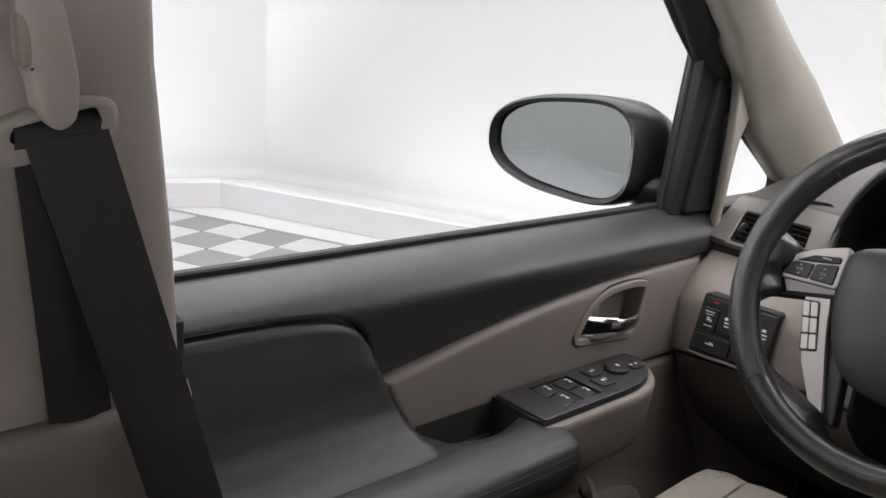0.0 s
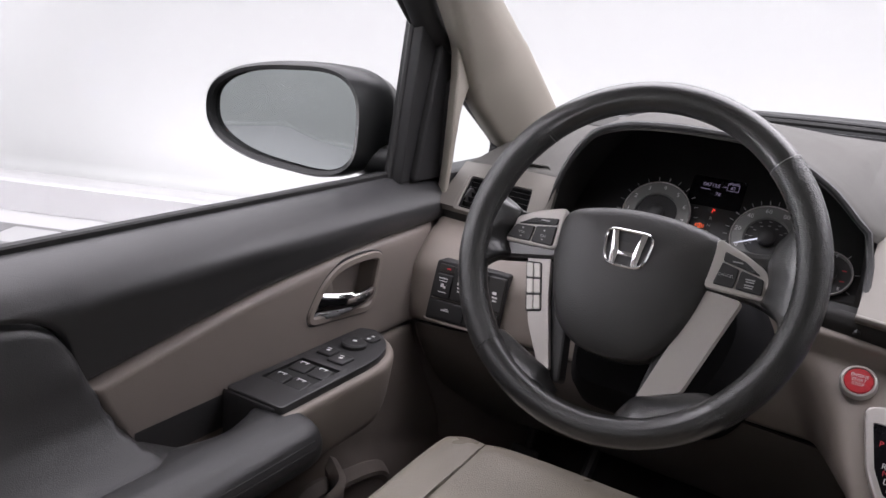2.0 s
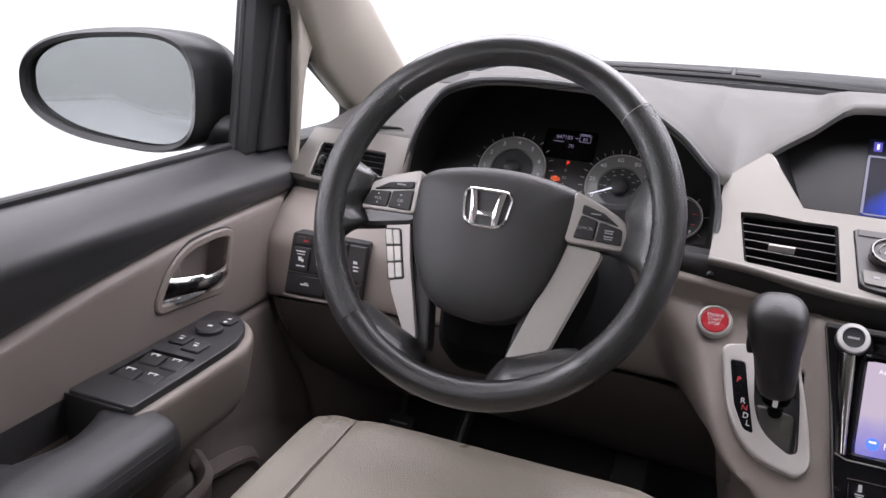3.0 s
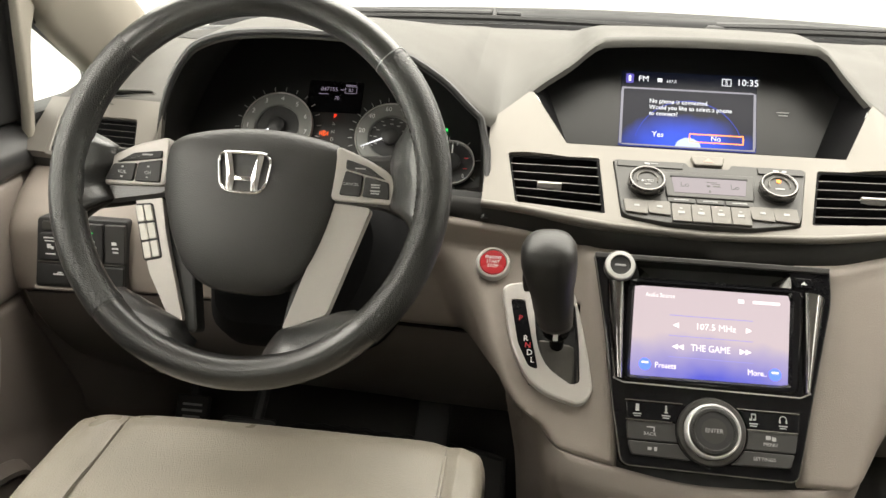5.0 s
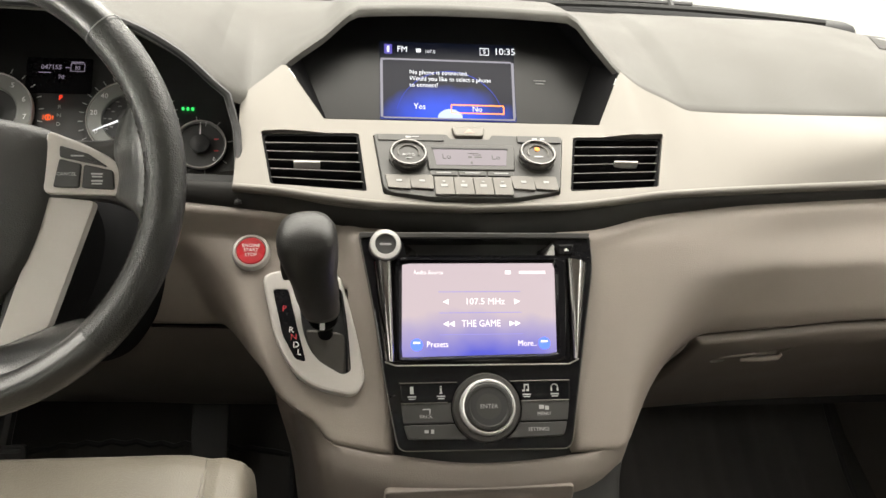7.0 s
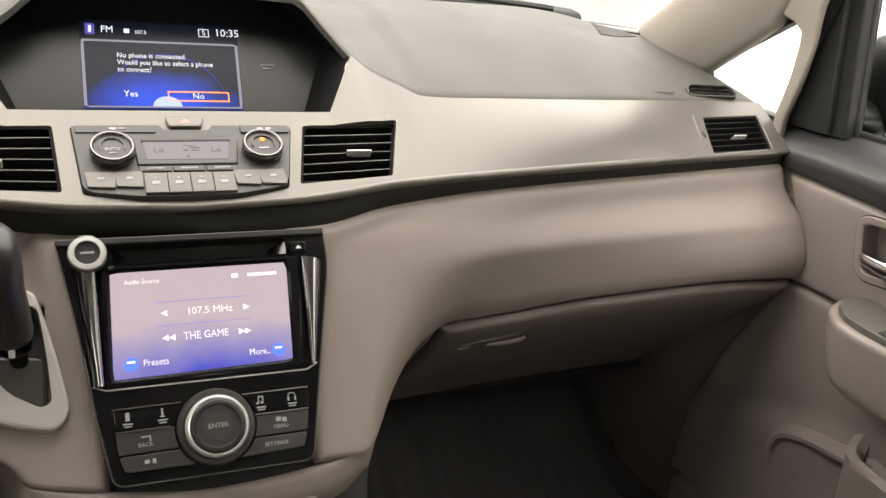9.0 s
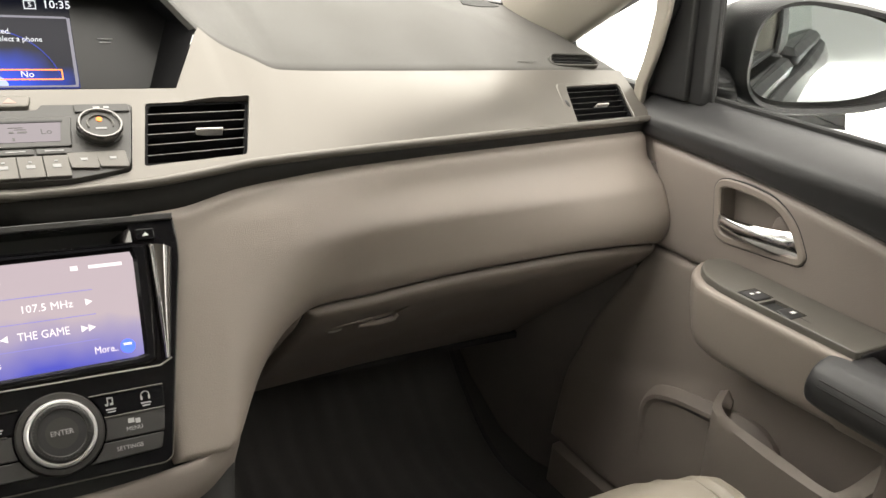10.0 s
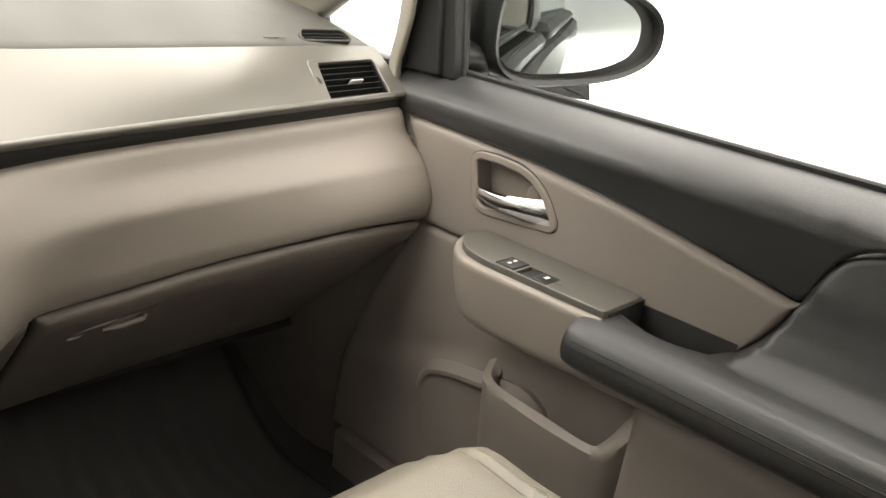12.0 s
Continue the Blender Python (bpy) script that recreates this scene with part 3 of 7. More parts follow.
for s in (-1, 1):
    g = []
    for z in np.linspace(0.0, 0.60, 12):
        g.append([(s * (0.838 - 0.045 * step(1.12, 1.25, y) + 0.02 * step(0.45, 0.1, z) * step(1.12, 1.25, y) + 0.008 * math.sin(y * 18) * step(0.5, 0.2, z) - 0.07 * step(1.25, 1.6, y)), y, z) for y in np.linspace(1.172 - 0.085 * step(0.25, 0.45, z), 1.72, 20)])
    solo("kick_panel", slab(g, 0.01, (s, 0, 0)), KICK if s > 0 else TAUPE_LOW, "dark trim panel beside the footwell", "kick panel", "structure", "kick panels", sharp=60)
    solo("door_jamb", box(min(s * 0.848, s * 0.93), 1.045, 0.0, max(s * 0.848, s * 0.93), 1.75, 0.655, 0.01), TAUPE_LOW, "dark taupe door jamb behind the kick panel", "jamb", "structure", "door jambs")
    solo("window_ledge", box(min(s * 0.850, s * 0.93), 1.158, 0.645, max(s * 0.850, s * 0.93), 1.75, 0.690, 0.006), DARK, "black ledge below the quarter window", "ledge", "structure", "window ledges")
    solo("sill_trim", box(min(s * 0.80, s * 0.90), -0.9, -0.01, max(s * 0.80, s * 0.90), 1.17, 0.09, 0.015), TAUPE_LOW, "taupe door sill trim", "sill", "structure", "door sills")

# windscreen, its black band, cowl and wipers
ws = []
for t in np.linspace(0, 1, 10):
    y, z = 1.86 - 0.96 * t, 0.80 + 0.285 * t - 0.03 * t * t
    ws.append([(u * (0.82 - 0.10 * t), y - 0.30 * (1 - 0.5 * t) * u * u, z - 0.015 * u * u) for u in np.linspace(-1, 1, 25)])
W = thing("window_windscreen", (0, 1.86, 0.8), "raked laminated windscreen with a black edge band", "windscreen", kind="structure")
pane = part("pane", sheet(ws), GLASS, W, sharp=80)
pane.visible_shadow = False
far_edge = pchip([0, 0.45, 0.62, 0.74, 0.84], [1.50, 1.48, 1.475, 1.47, 1.46])
def across(rows, w=0.85):
    return [[(x, y - 0.22 * x * x, z - 0.03 * x * x) for x in np.linspace(-w, w, 81)] for y, z in rows]


part("edge_band", slab(across(((1.525, 0.790), (1.535, 0.8045), (1.56, 0.806), (1.60, 0.8055)), 0.655), 0.004, (0, 0, -1)), PIT, W, "black printed band along the glass edge", sharp=70)
solo("cowl", slab(across(((1.605, 0.796), (1.615, 0.8005), (1.65, 0.8015), (1.70, 0.798), (1.75, 0.788), (1.78, 0.775))), 0.015, (0, 0, -1)), COWLM, "glossy black plastic cowl below the windscreen", "cowl", "structure")

hood = []
for y, z in ((1.755, 0.785), (1.758, 0.802), (1.768, 0.809), (1.80, 0.8135), (1.95, 0.809), (2.2, 0.785), (2.5, 0.70)):
    hood.append([(x, y - 0.16 * x * x, z - 0.035 * x * x) for x in np.linspace(-0.80, 0.80, 41)])
solo("hood", slab(hood, 0.012, (0, 0, -1)), PAINTM, "grey metallic bonnet beyond the windscreen", "bonnet", "structure", sharp=60)
for s in (-1, 1):
    g = [[(s * (0.905 - 0.40 * max(0, z - 0.93)), y, z) for y in np.linspace(-2.3, 0.05, 8)] for z in (0.69, 0.80, 0.93, 1.0, 1.08)]
    W = thing("window_rear_side", (s * 0.9, -0.6, 0.7), "tinted rear side window", "window", "rear side windows", "structure")
    pane = part("pane", sheet(g), PRIVACY, W, sharp=80)
    pane.visible_shadow = False

for s in (-1, 1):
    g = [[(s * (0.916 - 0.40 * max(0, z - 0.93)), y, z) for y in (0.05, 0.262)] for z in (0.69, 0.80, 0.93, 1.0, 1.10)]
    solo("pillar_cover", slab(g, 0.008, (-s, 0, 0)), DARK, "black outer cover of the door pillar", "pillar cover", "structure", "pillar covers")


def wiper(x0, x1, y0, y1, z):
    w = thing("wiper", (x0, y0, z), "black windscreen wiper parked on the cowl", "wiper", "windscreen wipers")
    n = 16
    P = [(x0 + (x1 - x0) * t, y0 + (y1 - y0) * t - 0.05 * math.sin(t * math.pi), z + 0.012 * math.sin(t * math.pi)) for t in np.linspace(0, 1, n)]
    part("blade", tube(P, 0.0038, 6, flat=1.4), RUBBER, w)
    part("arm", tube([(x, y + 0.02, h + 0.006) for x, y, h in P[: n * 2 // 3]], [0.007] * 4 + [0.0045] * (n * 2 // 3 - 4), 8), DARK, w)
    part("pivot", lathe([(0.022, -0.02), (0.022, 0.01), (0.016, 0.018), (0.0005, 0.02)], Matrix.Translation((P[0][0], P[0][1] + 0.02, z - 0.012)), 20), DARK, w)
    for k in (8,):
        part("clip", tube([P[k], (P[k][0], P[k][1] + 0.02, P[k][2] + 0.012)], 0.004, 6), DARK, w)


wiper(-0.62, 0.02, 1.57, 1.655, 0.802)
wiper(0.10, 0.66, 1.66, 1.53, 0.802)

# ================= dashboard =================
L2Y = pchip([0, 0.1, 0.219, 0.432, 0.617, 0.84], [1.02, 1.02, 1.035, 1.063, 1.087, 1.116])
L2Z = pchip([0, 0.1, 0.16, 0.219, 0.432, 0.84], [0.634, 0.638, 0.643, 0.648, 0.652, 0.655])
SEAM_Y = pchip([0.0, 0.27, 0.5, 0.84], [1.02, 1.027, 1.045, 1.053])
SEAM_Z = pchip([0.14, 0.19, 0.25, 0.27, 0.37, 0.5, 0.68, 0.84], [0.425, 0.444, 0.470, 0.482, 0.487, 0.493, 0.496, 0.488])
OUT_R = pchip([0.36, 0.40, 0.434, 0.443, 0.466, 0.50, 0.55, 0.60, 0.65], [0.18, 0.20, 0.232, 0.243, 0.267, 0.302, 0.35, 0.41, 0.47])
IN_R = pchip([0.36, 0.40, 0.434, 0.466, 0.50, 0.56, 0.61, 0.65], [0.135, 0.138, 0.142, 0.147, 0.152, 0.156, 0.150, 0.146])
OUT_L = pchip([0.36, 0.43, 0.449, 0.47, 0.506, 0.56, 0.62, 0.65], [0.16, 0.18, 0.19, 0.225, 0.25, 0.275, 0.31, 0.33])
EDGE = pchip([0.36, 0.43, 0.614, 0.65], [0.085, 0.092, 0.128, 0.135])


def stack_y(z):
    return 0.970 + (z - 0.5485) * 0.737


def dash_y(x, z):
    """How far ahead the lower dashboard's skin lies at the place x and the height z."""
    a = abs(x)
    l2, se = L2Y(a), SEAM_Y(a)
    if x >= 0:
        roll = pchip([0.22, 0.33, 0.42, 0.470, 0.485, 0.52, 0.57, 0.61, 0.632, 0.655], [se + 0.262, se + 0.150, se + 0.055, se + 0.007, se, se - 0.012, (se + l2) / 2 - 0.022, l2 - 0.006, l2 + 0.004, l2 + 0.03])(z)
    else:
        roll = pchip([0.33, 0.42, 0.485, 0.52, 0.57, 0.61, 0.632, 0.655], [1.20, 1.10, 1.062, 1.056, 1.058, l2 * 0.5 + 0.528, l2 + 0.004, l2 + 0.03])(z)
    wi = EDGE(z)
    if x >= 0:
        c = 1 - step(IN_R(z), OUT_R(z), a)
        con = stack_y(z) + 0.004
    else:
        c = 1 - step(OUT_L(z) - 0.035, OUT_L(z) + 0.035, a)
        k = step(wi - 0.005, wi + 0.04, a)
        con = (stack_y(z) + 0.004) * (1 - k) + (0.949 + (z - 0.495) * 0.963) * k
    con = con + 0.02 * step(0.60, 0.65, z)
    return roll + (con - roll) * c if con < roll else roll


dash = thing("dashboard", (0, 1.2, 0.4), "two-tone taupe dashboard with satin champagne trim", "dashboard")


def fine_patch(lo, hi, nu, nv, **k):
    """A piece of the dash skin between the edge curves lo(u) and hi(u), each giving (x, z), its border rolled into the joint."""
    def remap(n):
        return [0, 0.006, 0.014, 0.024] + list(np.linspace(0.045, 0.955, n)) + [0.976, 0.986, 0.994, 1]
    us, vs = remap(nu), remap(nv)
    g = []
    for v in vs:
        row = []
        for u in us:
            (x0, z0), (x1, z1) = lo(u), hi(u)
            x, z = x0 + (x1 - x0) * v, z0 + (z1 - z0) * v
            wid = abs(hi(1)[0] - hi(0)[0])
            hei = math.hypot(x1 - x0, z1 - z0)
            e = min(u * wid, (1 - u) * wid, v * hei, (1 - v) * hei)
            row.append((x, dash_y(x, z) + 0.008 * (1 - step(0, 0.006, e)), z))
        g.append(row)
    return g


# how high the lower skin reaches under the black joint
ROLL_TOP = pchip([0.0, 0.13, 0.20, 0.36, 0.84], [0.612, 0.616, 0.628, 0.637, 0.640])
part("upper_glovebox_roll", slab(fine_patch(lambda u: (0.09 + 0.752 * u, SEAM_Z(0.09 + 0.752 * u)), lambda u: (0.09 + 0.752 * u, ROLL_TOP(0.09 + 0.752 * u)), 90, 36), 0.006, (0, 1, 0)), TAUPE, dash, "smooth taupe upper roll above the glovebox", sharp=75)
glove_geo = slab(fine_patch(lambda u: (0.296 + 0.494 * u, 0.222), lambda u: (0.277 + 0.562 * u, SEAM_Z(0.277 + 0.562 * u) - 0.004), 60, 24), 0.006, (0, 1, 0))
HB = basis((0.362, dash_y(0.362, 0.425) + 0.001, 0.425), -math.degrees(math.atan((dash_y(0.362, 0.408) - dash_y(0.362, 0.443)) / 0.035)))
LR = [(0.012, -0.004), (0.054, 0.006), (0.066, 0.032), (0.020, 0.020)]
lock_hole = lathe([(0.0085, -0.03), (0.0085, 0.03)], at(HB, -0.026, -0.004), 20)
glove = part("glovebox_door", cut(glove_geo, [plate(rounded(LR, 0.005, 3), -0.05, 0.05, HB, 0), lock_hole]), TAUPE_LOW, dash, "taupe glovebox door with a recessed latch", sharp=75)
part("latch_recess", plate(offset(rounded(LR, 0.006, 3), -0.002), -0.034, -0.018, HB, 0), VOID, glove)
part("latch_lip", tube(put(HB, [(0.008, -0.008, 0.0), (0.030, -0.002, 0.003), (0.052, 0.003, 0.002), (0.056, 0.007, -0.002)]), 0.0040, 10), TAUPE, glove, "smooth latch lip")
part("latch", plate(rounded([(-0.040, -0.006), (0.010, 0.006), (0.016, 0.022), (-0.036, 0.010)], 0.004, 3), -0.004, 0.0035, HB, 0.002), TAUPE_LOW, glove)
part("lock", lathe([(0.0085, -0.02), (0.0100, 0.002), (0.0085, 0.0036), (0.0068, 0.0030), (0.0060, -0.006), (0.0005, -0.006)], at(HB, -0.026, -0.004), 24), SATIN, glove, "round silver lock")
part("lock_core", lathe([(0.0062, -0.02), (0.0062, -0.0045), (0.0005, -0.0045)], at(HB, -0.026, -0.004), 20), VOID, glove)
part("glovebox_side", slab(fine_patch(lambda u: (0.190 + 0.098 * u, 0.222), lambda u: (0.205 + 0.066 * u, SEAM_Z(0.205 + 0.066 * u) - 0.004), 12, 16), 0.006, (0, 1, 0)), TAUPE_LOW, dash, sharp=75)
knee_geo = slab(fine_patch(lambda u: (-0.842 + 0.752 * u, pchip([-0.84, -0.66, -0.42, -0.34, -0.28, -0.25, -0.222, -0.205, -0.188, -0.166, -0.14, -0.09], [0.490, 0.499, 0.493, 0.488, 0.487, 0.488, 0.486, 0.466, 0.4505, 0.441, 0.4345, 0.427])(-0.842 + 0.752 * u)), lambda u: (-0.842 + 0.752 * u, ROLL_TOP(0.842 - 0.752 * u)), 170, 36), 0.006, (0, 1, 0))
part("knee_panel", cut(knee_geo, [plate(rect(-0.004, -0.012, 0.048, 0.083, 0.004), -0.07, 0.07, basis((-0.182, 0.949, 0.495), 43.9), 0)]), TAUPE, dash, "taupe lower panel round the steering column", sharp=75)
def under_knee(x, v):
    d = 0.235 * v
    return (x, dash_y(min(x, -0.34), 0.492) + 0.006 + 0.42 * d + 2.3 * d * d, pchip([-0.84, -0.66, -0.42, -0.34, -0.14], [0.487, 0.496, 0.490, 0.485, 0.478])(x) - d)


part("lower_knee_cover", slab([[under_knee(x, v) for x in np.linspace(-0.83, -0.14, 44)] for v in np.linspace(1, 0, 16)], 0.006, (0, 1, 0)), KNEELOW, dash, "taupe cover below the knee panel, shade put into its colour")
RL = basis((-0.752, 1.098, 0.468), -42)
part("release_lever", plate(rect(-0.028, -0.012, 0.028, 0.010, 0.004), -0.01, 0.006, RL, 0.003), DARK, dash, "black bonnet release lever")
# near-black sheets behind the skin; shade in the joints is put into their colour
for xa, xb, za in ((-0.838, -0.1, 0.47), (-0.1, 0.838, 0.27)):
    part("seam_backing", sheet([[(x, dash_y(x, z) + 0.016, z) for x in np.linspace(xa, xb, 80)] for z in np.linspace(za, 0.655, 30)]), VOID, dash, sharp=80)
for s in (-1, 1):
    part("end_panel", slab([[(s * 0.8335, dash_y(s * 0.832, z) + d, z) for d in (0.007, 0.03, 0.06, 0.12)] for z in np.linspace(0.30 if s > 0 else 0.42, 0.645, 24)], 0.003, (-s, 0, 0)), TAUPE, dash, sharp=70)
# near-black sheets close the underside; the footwell's shade is put into their colour
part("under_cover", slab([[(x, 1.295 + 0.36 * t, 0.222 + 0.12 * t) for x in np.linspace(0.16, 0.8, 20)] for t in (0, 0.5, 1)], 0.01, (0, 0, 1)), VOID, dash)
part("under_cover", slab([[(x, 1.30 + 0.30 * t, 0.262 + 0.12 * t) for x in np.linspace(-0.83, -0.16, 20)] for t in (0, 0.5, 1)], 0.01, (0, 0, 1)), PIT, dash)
# black joint between the lower roll and the champagne trim
g = []
for v in np.linspace(0, 1, 6):
    row = []
    for x in np.linspace(-0.843, 0.843, 160):
        a = abs(x)
        zt, zb = L2Z(a) + 0.006, ROLL_TOP(a) - 0.008
        yt, yb = L2Y(a) + 0.016, min(dash_y(x, ROLL_TOP(a)) + 0.010, L2Y(a) + 0.03)
        row.append((x, yt + (yb - yt) * v - 0.006 * math.sin(math.pi * v), zt + (zb - zt) * v))
    g.append(row)
part("shadow_strip", slab(g, 0.004, (0, 1, 0)), JOINT, dash, "black strip below the champagne trim", sharp=75)

# vinyl pad over the top
TOP_X = [-0.84, -0.72, -0.672, -0.662, -0.655, -0.642, -0.625, -0.606, -0.58, -0.553, -0.49, -0.431, -0.365, -0.31, -0.276, -0.258, -0.245, -0.225, -0.205, -0.16, -0.115, 0.02, 0.14, 0.175, 0.206, 0.225, 0.25, 0.28, 0.4, 0.58, 0.794, 0.84]
TOP_Y = [1.205, 1.192, 1.186, 1.135, 1.122, 1.12, 1.12, 1.12, 1.12, 1.12, 1.12, 1.12, 1.12, 1.12, 1.125, 1.145, 1.17, 1.19, 1.213, 1.228, 1.24, 1.248, 1.24, 1.228, 1.214, 1.188, 1.166, 1.154, 1.163, 1.181, 1.201, 1.205]
TOP_Z = [0.715, 0.719, 0.718, 0.716, 0.722, 0.756, 0.786, 0.807, 0.818, 0.824, 0.828, 0.827, 0.812, 0.783, 0.752, 0.734, 0.726, 0.738, 0.758, 0.79, 0.822, 0.826, 0.824, 0.792, 0.76, 0.745, 0.735, 0.724, 0.721, 0.718, 0.715, 0.713]
top_y, top_z = pchip(TOP_X, TOP_Y), pchip(TOP_X, TOP_Z)


def far_y(x):
    return far_edge(abs(x)) + 0.01


def far_z(x):
    return 0.806 - 0.034 * step(0.55, 0.90, abs(x))


def pad_point(x, t):
    """A point of the top pad, from its front edge (t = 0) to the windscreen (t = 1)."""
    y0, z0, y1, z1 = top_y(x), top_z(x), far_y(x), far_z(x)
    hood = math.exp(-((x + 0.46) / 0.2) ** 4)
    k = t ** (1.0 - 0.1 * hood)
    z = z0 + (z1 - z0) * (k if z0 > z1 else 1 - (1 - k) ** (1.5 - 0.5 * step(0.5, 0.75, abs(x)))) + 0.012 * math.sin(math.pi * t) * (1 if abs(x) > 0.28 or z0 > 0.8 else 0.3) * (1 - 0.85 * step(0.6, 0.8, abs(x)))
    return (x * (1 - 0.035 * t * step(0.6, 0.83, abs(x))), y0 + (y1 - y0) * t, z)


xs = sorted(set(list(np.linspace(-0.838, 0.838, 150)) + TOP_X[3:20] + TOP_X[22:27]))
g = []
for t in (0, 0.015, 0.04, 0.08, 0.14, 0.22, 0.32, 0.44, 0.58, 0.74, 0.88, 0.96, 1.0):
    dip = {0: 0.004, 1.0: 0.006}.get(t, 0.0)
    g.append([(p[0], p[1], p[2] - dip) for p in (pad_point(x, t) for x in xs)])
pad = part("top_pad", slab(g, 0.008, (0, 0.3, -1)), PAD, dash, "pale taupe vinyl top pad", sharp=60)
# dark speaker grilles in the pad's far corners
for s in (-1, 1):
    g = []
    for v in np.linspace(0, 1, 9):
        row = []
        for u in np.linspace(0, 1, 12):
            x, t = (0.665 + 0.140 * u) * (1 - v) + (0.710 + 0.080 * u) * v, (0.64 + 0.26 * u) * (1 - v) + (0.94 + 0.035 * u) * v
            p = pad_point(s * x, t)
            row.append((p[0], p[1], p[2] + 0.0012))
        g.append(row)
    part("speaker_grille", slab(g, 0.003, (0, 0, -1)), SPKM, pad, "dark grey speaker grille", sharp=60)
# faint airbag lid mark
AB = basis((0.668, 1.207, 0.7255), 76, -4)
bars([(-0.012, 0, 0.010, 0.004), (0.0, 0, 0.008, 0.004), (0.011, 0, 0.009, 0.004)], AB, PAD, pad, 0.0006)

# champagne trim panel, right and centre
HV = basis((0, 1.083, 0.675), 61.3)


def trim_grid(x0, x1, n, s=1, m=14):
    g = []
    for v in np.linspace(0, 1, m):
        row = []
        for x in np.linspace(x0, x1, n):
            a = abs(x)
            b = np.array((L2Y(a) + 0.006, L2Z(a) + 0.006))
            if -0.159 <= x <= 0.163:
                t = np.array((1.141, 0.707))
            elif x < -0.159 and x > -0.26:
                t = np.array((np.interp(x, [-0.26, -0.205, -0.159], [1.165, 1.213, 1.141]), np.interp(x, [-0.26, -0.205, -0.159], [0.720, 0.757, 0.707])))
            elif x > 0.163 and x < 0.206:
                t = np.array((np.interp(x, [0.163, 0.206], [1.141, 1.214]), np.interp(x, [0.163, 0.206], [0.707, 0.760])))
            else:
                t = np.array((top_y(x), top_z(x)))
            p = b + (t - b) * v
            bulge = 0.010 * math.sin(math.pi * v) * step(0.22, 0.45, a) * step(0.70, 0.55, a)
            row.append((x, p[0] - bulge * 0.5, p[1] + bulge))
        g.append(row)
    return g


CV_L = [(-0.2140, -0.0395), (-0.1140, -0.0475), (-0.1205, 0.0430), (-0.2275, 0.0405)]
CV_R = [(0.1070, -0.0440), (0.2085, -0.0370), (0.2345, 0.0460), (0.1265, 0.0435)]
HV_O = [(-0.096, -0.050), (-0.045, -0.058), (0.042, -0.058), (0.094, -0.048), (0.112, 0.040), (0.030, 0.041), (0.026, 0.034), (-0.018, 0.034), (-0.022, 0.041), (-0.104, 0.040)]
RV = basis((0.757, 1.1395, 0.6775), 56.0, 5.5)
RV_O = [(-0.0700, -0.0315), (0.0480, -0.0300), (0.0640, 0.0365), (-0.0470, 0.0355)]


def hole(o, M, e=0.0, r=0.004):
    return plate(rounded(offset(o, e), r, 3), -0.06, 0.06, M, 0)


trim_geo = slab(trim_grid(-0.252, 0.846, 202), 0.012, (0, 0.55, -0.83))
panel = part("champagne_trim", cut(trim_geo, [hole(CV_L, HV), hole(CV_R, HV), hole(HV_O, HV, -0.001), hole(RV_O, RV)]), SILVER, dash, "satin champagne trim panel across the dash", sharp=50)
part("lower_lip", tube([(x, L2Y(abs(x)) + 0.0085, L2Z(abs(x)) + 0.0045) for x in np.linspace(-0.252, 0.846, 120)], 0.0048, 8), SILVER, dash, sharp=80)
LVM = Matrix.Diagonal((-1, 1, 1, 1)) @ RV @ Matrix.Diagonal((-1, 1, 1, 1))
LV_O = [(-x, y) for x, y in RV_O][::-1]
part("champagne_trim", cut(slab(trim_grid(-0.846, -0.652, 42), 0.012, (0, 0.55, -0.83)), [hole(LV_O, LVM)]), SILVER, dash, sharp=50)


